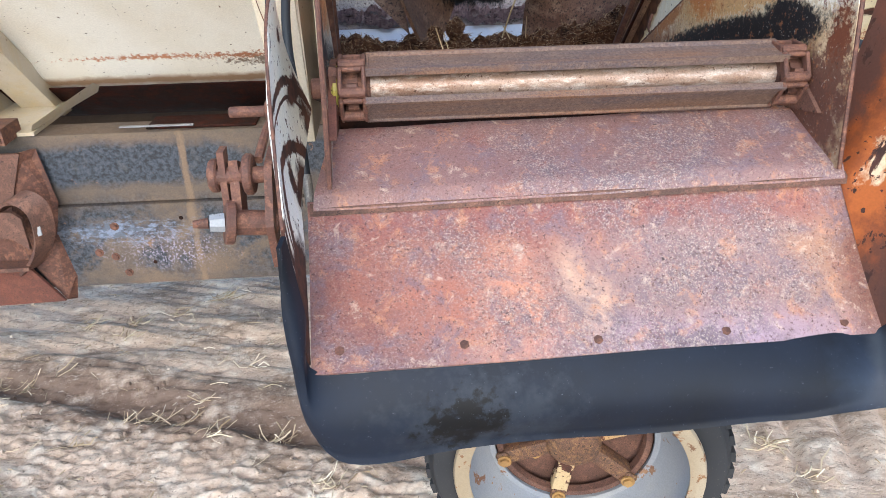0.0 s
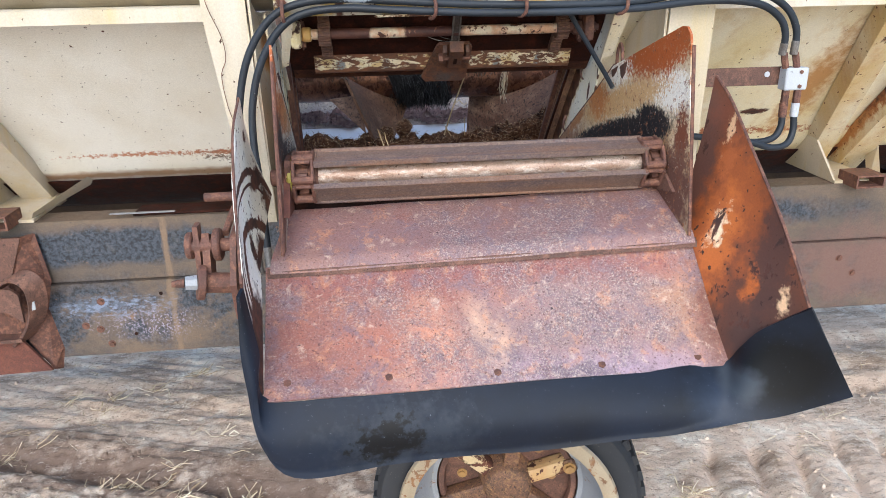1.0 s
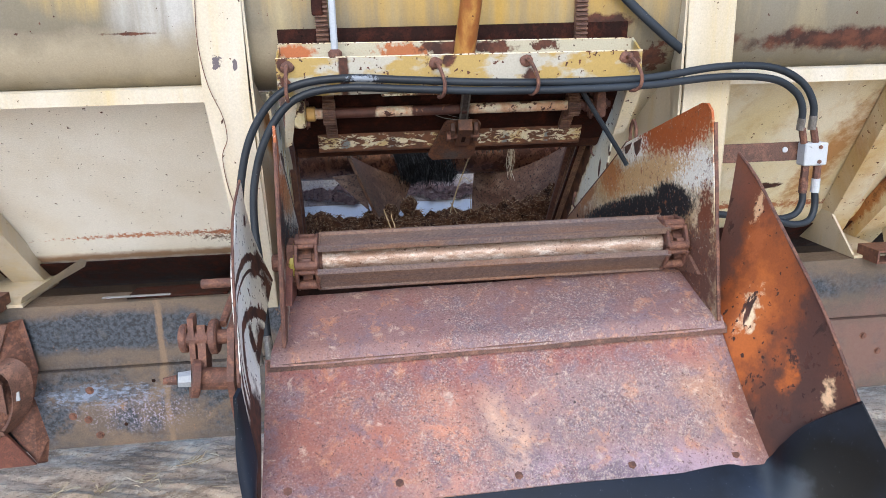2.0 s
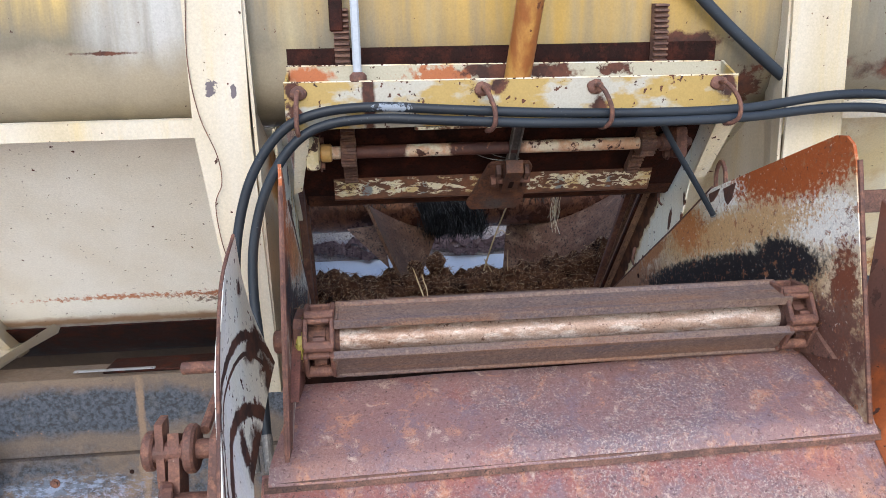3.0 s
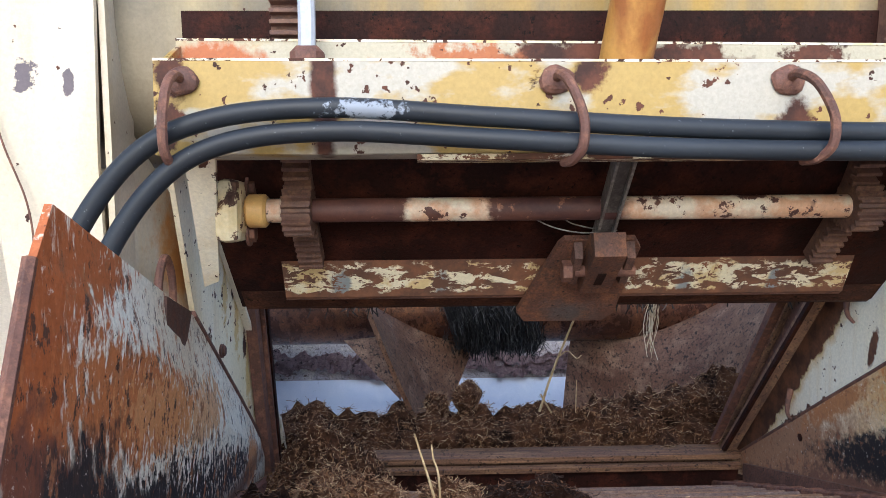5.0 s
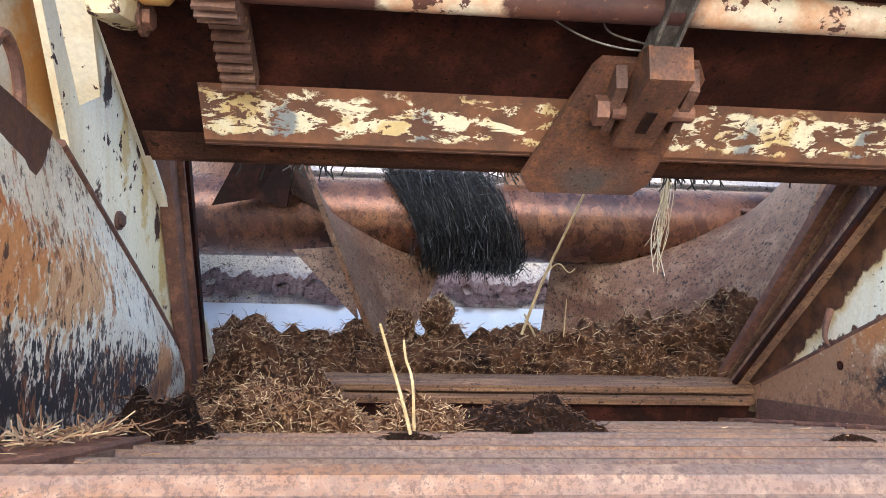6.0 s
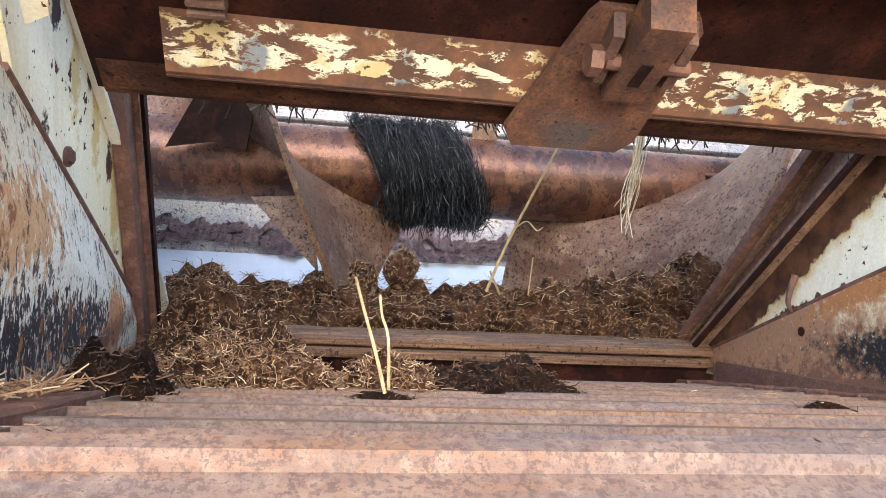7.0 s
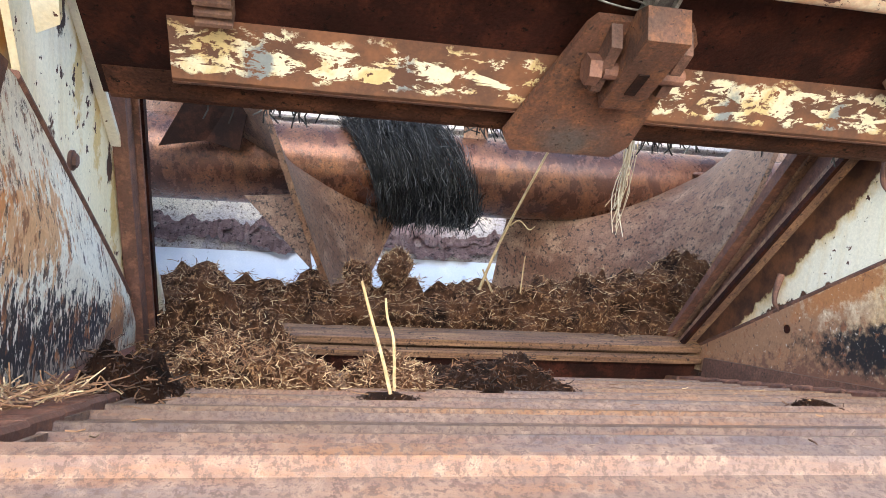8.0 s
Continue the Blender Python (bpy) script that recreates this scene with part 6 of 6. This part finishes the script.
hose([(0.44, 1.04, 2.06), (0.52, 1.045, 1.96), (0.60, 1.045, 1.88), (0.69, 1.05, 1.805), (0.78, 1.075, 1.745)], 0.0105, "thick black hose slanting down behind the post")

valve = thing("hydraulic_valve", (1.08, 1.05, 1.49), "pale aluminium hydraulic valve block with four fittings", "valve")
part("block", box((1.080, 1.045, 1.517), (0.060, 0.036, 0.056), w=0.003), alu, valve)
for dx, dz in ((0.008, 0.018), (0.008, -0.018)):
    part("screw", hex_bolt((1.080 + dx, 1.027, 1.517 + dz), (0, -1, 0), 0.005, False), dark_rust, valve)
for x in (1.034, 1.064):
    part("top_fitting", cyl((x + 0.018, 1.040, 1.545), (x + 0.006, 1.036, 1.582), 0.0085, seg=6), dark_rust, valve)
for x, m in ((1.062, dark_rust), (1.094, alu)):
    part("bottom_fitting", cyl((x, 1.04, 1.489), (x, 1.04, 1.452), 0.0095, seg=6), dark_rust, valve)
    part("ferrule", cyl((x, 1.04, 1.455), (x, 1.04, 1.420), 0.0105, seg=14), m, valve)
hose([(1.062, 1.04, 1.425), (1.060, 1.036, 1.395), (1.04, 1.03, 1.368), (0.99, 1.025, 1.360), (0.90, 1.02, 1.372), (0.80, 1.02, 1.385)], 0.0085, "black rubber hose looping from the valve")
hose([(1.094, 1.04, 1.425), (1.094, 1.034, 1.38), (1.075, 1.025, 1.350), (1.03, 1.020, 1.345), (0.97, 1.02, 1.362), (0.86, 1.015, 1.380)], 0.0085, "black rubber hose looping from the valve")
bracket = thing("valve_bracket", (0.9, 1.07, 1.50), "brown painted flat bar carrying the valve", "bracket")
part("bar", box((0.885, 1.068, 1.522), (0.40, 0.008, 0.046), w=0.001), red_rust, bracket)
part("washer", cyl((1.018, 1.064, 1.527), (1.018, 1.061, 1.527), 0.007, seg=14), alu, bracket)

# ---- wheel under the chute ----
wheel = thing("wheel", (0.29, 0.86, 0.11), "bare grey spoked wheel with a dusty black tyre", "wheel")
WX, WZ, WY = 0.315, 0.465, 0.745


def ring(profile, seg=56):
    """A (radius, y) outline turned about the wheel's axle."""
    bm = bmesh.new()
    rows = []
    for k in range(seg):
        a = 2 * math.pi * k / seg
        rows.append([bm.verts.new((WX + r * math.cos(a), y, WZ + r * math.sin(a))) for r, y in profile])
    n = len(profile)
    for k in range(seg):
        a, b = rows[k], rows[(k + 1) % seg]
        for q in range(n):
            bm.faces.new((a[q], a[(q + 1) % n], b[(q + 1) % n], b[q]))
    return bm


tyre = part("tyre", ring([(0.276, WY + 0.024), (0.306, WY + 0.016), (0.336, WY + 0.024), (0.352, WY + 0.05), (0.356, WY + 0.20), (0.34, WY + 0.235), (0.285, WY + 0.22)]), tyre_rubber, wheel, "dusty black tyre", smooth=True)
bm = bmesh.new()
for k in range(44):
    a = 2 * math.pi * k / 44
    m = Matrix.Rotation(-a, 4, 'Y')
    add_box(bm, (WX + 0.347 * math.cos(a), WY + 0.10, WZ + 0.347 * math.sin(a)), (0.026, 0.11, 0.030), m)
part("tread_block", bm, tyre_rubber, tyre)
rimp = part("rim", ring([(0.282, WY), (0.286, WY + 0.012), (0.276, WY + 0.03), (0.268, WY + 0.04), (0.260, WY + 0.07), (0.212, WY + 0.135), (0.195, WY + 0.137), (0.195, WY + 0.128), (0.208, WY + 0.126), (0.248, WY + 0.066), (0.254, WY + 0.02), (0.266, WY + 0.004)]), rim_paint, wheel, "dusty grey steel rim", smooth=True)
part("rim_bead", ring([(0.284, WY - 0.006), (0.288, WY + 0.004), (0.280, WY + 0.010), (0.252, WY + 0.008), (0.250, WY - 0.002), (0.268, WY - 0.008)]), painted("dusty_tan_bead", srgb(158, 142, 118), srgb(182, 170, 150), srgb(120, 92, 70), srgb(146, 104, 70), 0.56, 22, 0.64, 50), rimp, "dusty tan rim flange", smooth=True)
part("hub", bevel(cyl((WX, WY + 0.10, WZ), (WX, WY + 0.20, WZ), 0.062, 0.085, 24), 0.010), hub_rust, wheel, "greasy rusted hub", smooth=True)
part("hub_back", cyl((WX, WY + 0.17, WZ), (WX, WY + 0.185, WZ), 0.225, seg=40), red_rust, wheel)
part("clamp_ring", ring([(0.190, WY + 0.132), (0.176, WY + 0.132), (0.172, WY + 0.150), (0.192, WY + 0.150)]), red_rust, wheel, "rusted clamp ring inside the rim", smooth=True)
spoke_paint = painted("greasy_cream_spoke", srgb(206, 188, 150), srgb(186, 150, 104), RUST, RUST_D, 0.50, 16, 0.63, 50)
nut_bronze = painted("bronze_nut", srgb(176, 140, 84), srgb(140, 104, 70), RUST, RUST_D, 0.62, 20, 0.7, 50)
for k in range(6):
    a = 2 * math.pi * k / 6 - 1.72
    ca, sa = math.cos(a), math.sin(a)
    m = Matrix.Rotation(-a, 4, 'Y')
    bm = add_box(bmesh.new(), (WX + 0.115 * ca, WY + 0.145, WZ + 0.115 * sa), (0.13, 0.045, 0.044), m)
    bevel(bm, 0.012, 2)
    sp = part("spoke", bm, spoke_paint if k % 2 == 0 else hub_rust, wheel, "greasy cast wheel spoke")
    part("rim_clamp", box((WX + 0.182 * ca, WY + 0.124, WZ + 0.182 * sa), (0.034, 0.018, 0.040), m, 0.006), hub_rust, sp)
    part("nut", hex_bolt((WX + 0.180 * ca, WY + 0.114, WZ + 0.180 * sa), (0, -1, 0), 0.012), nut_bronze, sp)
for k in range(8):
    a = 2 * math.pi * k / 8
    part("hub_bolt", hex_bolt((WX + 0.125 * math.cos(a), WY + 0.169, WZ + 0.125 * math.sin(a)), (0, -1, 0), 0.010), nut_bronze, wheel)
part("axle", cyl((WX, WY + 0.18, WZ), (WX, 2.6, WZ), 0.055, seg=18), gate_steel, wheel)

wheel.rotation_euler.z = radians(-9)   # the wheel is steered a little

# ---- auger ----
auger = thing("mixing_auger", (0.2, CY, CZ), "rust-brown mixing auger with opposed flights and matted twine", "auger")
TR, FRAD = 0.083, 0.372
part("tube", cyl((X0 + 0.01, CY, CZ), (X1 - 0.01, CY, CZ), TR, seg=48), auger_tube, auger, "rust-brown auger tube", smooth=True)


def flight(x_front, hand, a0, a1, pitch=0.66, taper=False):
    """A helical blade; angles in degrees from the side that faces the gate, upwards."""
    def at(u, v):
        a = radians(a0 + (a1 - a0) * u)
        r = TR - 0.004 + (FRAD - TR) * v * (min(1.0, 0.06 + max(0.0, radians(82) + a) / radians(50)) if taper else 1.0)
        x = x_front + hand * pitch * a / (2 * math.pi)
        return (x, CY - r * math.cos(a), CZ + r * math.sin(a))
    n = max(24, int(abs(a1 - a0) / 6))
    return part("flight", sheet(at, n, 6, 0.009), flight_steel, auger, "dusty steel auger flight", smooth=True)


flight(-0.06, -1, -82, 1200, 0.88, True)
flight(0.70, 1, -110, 880, 1.02)
# The shadow on this brace is put into its dark colour.
part("brace", prism([(-0.219, 1.93, 1.60), (-0.139, 1.93, 1.60), (-0.165, 1.945, 1.447), (-0.226, 1.96, 1.46), (-0.306, 1.96, 1.445)], (0, 0.012, 0)), shade_steel, auger, "dark brace plate behind the flight")
part("blade_stay", prism([(-0.155, 1.96, 1.365), (-0.050, 1.96, 1.375), (-0.025, 1.87, 1.250)], (0, 0.008, 0)), flight_steel, auger, "brown stay plate under the tube")
part("paddle", prism([(0.265, CY - 0.02, CZ + 0.07), (0.315, CY - 0.02, CZ + 0.07), (0.315, CY - 0.02, CZ + 0.27), (0.270, CY - 0.02, CZ + 0.27)], (0, 0.012, 0)), jamb_steel, auger)
part("weld_tag", box((0.78, CY - 0.078, CZ + 0.045), (0.06, 0.02, 0.010), w=0.004), dark_rust, auger)


def twine_wrap():
    rng = random.Random(5)
    bm = bmesh.new()
    for _ in range(4600):
        x, a = rng.uniform(0.055, 0.255), rng.uniform(0, 360)
        span = rng.uniform(12, 75)
        lump = 0.016 * noise.noise(Vector((x * 26, math.cos(radians(a)) * 2.2, math.sin(radians(a)) * 2.2)))
        r0, drift, pts = TR + rng.uniform(0.004, 0.024) + lump, rng.gauss(0.35, 0.45), []
        for k in range(4):
            aa = radians(a + span * k / 3)
            r = r0 + (0.022 * rng.random() if k in (0, 3) and rng.random() < 0.25 else rng.uniform(-0.004, 0.004))
            xx = x - 0.042 * math.sin(aa) + 0.02 * math.cos(aa) ** 2 + drift * 0.030 * k / 3 * span / 60 + rng.gauss(0, 0.0025)
            pts.append((xx, CY - r * math.cos(aa), CZ + r * math.sin(aa)))
        add_tube(bm, pts, rng.uniform(0.0003, 0.0009), 3, 2)
    part("twine_wrap", bm, twine_mat, auger, "thick wrap of black matted twine")
    core = bmesh.new()
    add_cyl(core, (0.075, CY, CZ), (0.235, CY, CZ), TR + 0.012, seg=40)
    bmesh.ops.subdivide_edges(core, edges=core.edges[:], cuts=4)
    for v in core.verts:
        n = noise.noise(v.co * 30)
        d = Vector((0, v.co.y - CY, v.co.z - CZ)).normalized()
        v.co += d * n * 0.010 - Vector((0.042 * d.z, 0, 0))
    part("twine_core", core, twine_mat, auger, smooth=True)
    shag = bmesh.new()
    for _ in range(900):
        a, x = radians(rng.uniform(-120, 200)), rng.uniform(0.05, 0.26)
        n = Vector((rng.gauss(0, 0.4), -math.cos(a), math.sin(a)))
        add_stalk(shag, (x - 0.042 * math.sin(a), CY - (TR + 0.018) * math.cos(a), CZ + (TR + 0.018) * math.sin(a)), n + Vector((0, 0, -0.6)), rng.uniform(0.008, 0.036), 0.0006, rng, 0.7)
    tagged(part("twine_fringe", shag, twine_mat, auger), kind="stuff")


twine_wrap()


# ---- feed left on the sill and the slats ----
def mound(name, label, centre, size, seed, top=None, fibres=700, lengths=(0.006, 0.03), tone=None, rough=0.012, coarse=1.0):
    """A ragged heap of matted feed: a noisy body, with loose fibres standing out of it."""
    rng = random.Random(seed)
    bm = bmesh.new()
    nu, nv = 64, 22
    pts = {}
    for i in range(nu + 1):
        for j in range(nv + 1):
            u, v = i / nu, j / nv
            x = centre[0] + (u - 0.5) * size[0]
            hgt = (top(u) if top else math.sin(math.pi * u) ** 0.7) * size[2]
            a = math.pi * v
            y = centre[1] - math.cos(a) * size[1] * 0.5
            z = centre[2] + math.sin(a) ** 0.6 * hgt
            p = Vector((x, y, z))
            n = noise.fractal(p * 24 + Vector((seed, 0, 0)), 0.9, 2.1, 5)
            n2 = noise.noise(p * 75 + Vector((0, seed, 0)))
            p += Vector((wob(p, 40, 0.006), -math.cos(a) * (n * rough + n2 * 0.004), math.sin(a) * (n * rough + n2 * 0.004)))
            pts[i, j] = bm.verts.new(p)
    for i in range(nu):
        for j in range(nv):
            bm.faces.new((pts[i, j], pts[i + 1, j], pts[i + 1, j + 1], pts[i, j + 1]))
    for i in (0, nu):
        bm.faces.new([pts[i, j] for j in range(nv + 1)])
    bm.faces.new([pts[i, 0] for i in range(nu + 1)] + [pts[i, nv] for i in range(nu, -1, -1)])
    surf = [pts[i, j].co.copy() for i in range(nu + 1) for j in range(2, nv - 1)]
    ob = tagged(part(name, bm, tone or feed_mat, smooth=True), label, "feed", kind="stuff")
    fb = bmesh.new()
    for _ in range(fibres):
        p = rng.choice(surf)
        d = Vector((rng.gauss(0, 1), rng.gauss(-0.4, 0.7), rng.gauss(0.15, 0.45)))
        add_stalk(fb, p + Vector((rng.gauss(0, 0.004), rng.gauss(0, 0.003), -0.002)), d, lengths[0] + (lengths[1] - lengths[0]) * rng.random() ** 2.0, rng.uniform(0.00025, 0.0007) * coarse, rng, 0.3)
    tagged(part("feed_fibres", fb, dark_fibres if tone else chaff_mat, ob), kind="stuff")
    return ob


def sill_top(u):
    bumps = 0.13 * noise.noise(Vector((u * 9, 1, 0))) + 0.10 * noise.noise(Vector((u * 27, 4, 0)))
    return 0.60 + 0.40 * max(0, (u - 0.62) / 0.38) + bumps


mound("sill_feed", "matted dark brown feed caked along the sill", (0.20, 1.755, 1.145), (0.92, 0.150, 0.180), 4, sill_top, 15000, (0.002, 0.020), rough=0.040, coarse=0.85)


def clod(label, centre, r, seed):
    """A ball of matted feed with short fibres in its skin."""
    rng = random.Random(seed)
    bm = bmesh.new()
    bmesh.ops.create_icosphere(bm, subdivisions=4, radius=r, matrix=Matrix.Translation(centre))
    c = Vector(centre)
    for v in bm.verts:
        d = (v.co - c).normalized()
        v.co = c + Vector((d.x, d.y, d.z * 1.15)) * r * (1 + 0.30 * noise.noise(v.co * 45 + Vector((seed, 0, 0))) + 0.14 * noise.noise(v.co * 140))
    skin = [v.co.copy() for v in bm.verts]
    ob = tagged(part("feed_clod", bm, feed_mat, smooth=True), label, "feed", kind="stuff")
    fb = bmesh.new()
    for _ in range(700):
        p = rng.choice(skin)
        add_stalk(fb, p, (p - c).normalized() * 0.5 + Vector([rng.gauss(0, 1) for _ in range(3)]), rng.uniform(0.002, 0.010), rng.uniform(0.0003, 0.0006), rng, 0.3)
    tagged(part("feed_fibres", fb, chaff_mat, ob), kind="stuff")


clod("round clod of feed on the caked sill", (0.106, 1.735, 1.292), 0.026, 9)
clod("smaller round clod of feed on the caked sill", (0.048, 1.745, 1.272), 0.022, 19)
mound("feed_heap", "loose brown heap of chopped feed on the slats", (-0.076, 1.247, 1.266), (0.190, 0.13, 0.044), 12, None, 13000, (0.002, 0.014), rough=0.034, coarse=0.8)
mound("feed_heap", "dark matted feed in the corner of the opening", (-0.13, 1.46, 1.200), (0.20, 0.15, 0.105), 13, None, 4500, (0.003, 0.014), rough=0.04, coarse=0.8)
mound("feed_heap", "loose brown heap of chopped feed on the slats", (0.055, 1.252, 1.266), (0.09, 0.09, 0.042), 15, None, 4000, (0.002, 0.013), rough=0.022, coarse=0.8)
mound("feed_heap", "low dark heap of feed on the slats", (0.155, 1.255, 1.264), (0.17, 0.10, 0.038), 16, None, 2200, (0.003, 0.012), tone=dark_feed_mat, rough=0.020)
mound("feed_heap", "dark clump of feed against the side plate", (-0.146, 1.085, 1.322), (0.072, 0.075, 0.034), 17, None, 1400, (0.003, 0.012), tone=dark_feed_mat, rough=0.030)
mound("feed_crumb", "small dark crumb of feed on a slat", (0.040, 1.10, 1.328), (0.040, 0.020, 0.008), 21, None, 160, (0.002, 0.006), tone=dark_feed_mat, rough=0.003)
mound("feed_crumb", "small dark crumb of feed on a slat", (0.385, 1.10, 1.328), (0.034, 0.02, 0.008), 22, None, 160, (0.002, 0.006), tone=dark_feed_mat, rough=0.003)
mound("feed_edge", "line of fine feed dirt along the conveyor edge", (0.622, 1.45, 1.205), (0.030, 0.30, 0.012), 23, None, 300, (0.004, 0.015))


def slat_litter():
    rng = random.Random(31)
    bm = bmesh.new()
    for _ in range(140):
        x, s = rng.choice((rng.uniform(-0.18, -0.09), rng.uniform(-0.10, 0.58), rng.uniform(0.57, 0.63))), rng.uniform(0.02, 0.70)
        p, d, n = on_chain(s, 0.008)
        an = rng.uniform(0, 6.28)
        add_stalk(bm, (x, p.y, p.z), Vector((math.cos(an), 0, 0)) + d * math.sin(an) + n * 0.1, rng.uniform(0.004, 0.014), rng.uniform(0.0003, 0.0006), rng)
    for _ in range(170):
        x, s = rng.gauss(-0.165, 0.016), rng.uniform(0.10, 0.30)
        p, d, n = on_chain(s, 0.012)
        add_stalk(bm, (x, p.y, p.z), Vector((rng.gauss(0, 1), rng.gauss(0, 1), 0.3)), rng.uniform(0.008, 0.022), 0.0005, rng)
    tagged(part("slat_litter", bm, chaff_mat), "stray straw bits on the slats", "straw", kind="stuff")


slat_litter()


def stalk(name, label, points, r, taper=0.7):
    tagged(part(name, tube(points, r, 6, 4, taper), stalk_mat, smooth=True), label, "straw")


stalk("straw_stalk", "pale upright straw stalk stuck in a crumb", [(0.038, 1.10, 1.334), (0.030, 1.108, 1.362), (0.020, 1.115, 1.392), (0.013, 1.12, 1.414)], 0.0015)
stalk("straw_stalk", "short bent straw stalk beside a crumb", [(0.040, 1.102, 1.338), (0.038, 1.110, 1.373), (0.033, 1.115, 1.388), (0.031, 1.12, 1.402)], 0.0013)
stalk("straw_stalk", "long pale stalk leaning out of the caked feed", [(0.245, 1.72, 1.265), (0.27, 1.715, 1.345), (0.305, 1.70, 1.44), (0.345, 1.69, 1.54)], 0.0026)
stalk("straw_twig", "thin branching twig on the leaning stalk", [(0.283, 1.71, 1.375), (0.297, 1.705, 1.385), (0.312, 1.70, 1.372), (0.322, 1.70, 1.378)], 0.0012)
stalk("straw_stalk", "short stalk in the caked feed", [(0.27, 1.73, 1.260), (0.255, 1.72, 1.285), (0.247, 1.715, 1.30)], 0.0020)
stalk("straw_stalk", "short upright stalk in the caked feed", [(0.315, 1.72, 1.262), (0.316, 1.72, 1.30), (0.317, 1.72, 1.325)], 0.0012)


def hanging_straw():
    rng = random.Random(2)
    bm = bmesh.new()
    for _ in range(22):
        g = lambda v: rng.gauss(0, v)
        x, y, low = 0.448 + g(0.004), 1.66 + g(0.003), rng.uniform(1.372, 1.47)
        add_tube(bm, [(x, y, 1.56), (x - 0.002 + g(0.002), y + g(0.002), 1.50), (x - 0.008 + g(0.005), y + g(0.003), (1.50 + low) / 2), (x - 0.011 + g(0.007), y + g(0.004), low)], rng.uniform(0.0005, 0.0013), 4, 3, 0.5)
    tagged(part("hanging_straw", bm, straw_mat), "tuft of straw hanging inside the trough", "straw", kind="stuff")


hanging_straw()


def gate_fringe():
    rng = random.Random(41)
    bm = bmesh.new()
    for _ in range(80):
        x = rng.choice((rng.uniform(-0.15, 0.55), rng.gauss(0.14, 0.03), rng.gauss(0.30, 0.03), rng.gauss(-0.05, 0.02)))
        y, z = on_gate(-0.004, 0.0)
        add_stalk(bm, (x, y, z), (rng.gauss(0, 0.6), rng.gauss(0, 0.3), -1), rng.uniform(0.005, 0.022), 0.0009, rng, 0.6)
    tagged(part("gate_fringe", bm, twine_mat, gate, "dark fibres caught under the gate lip"), kind="stuff")


gate_fringe()
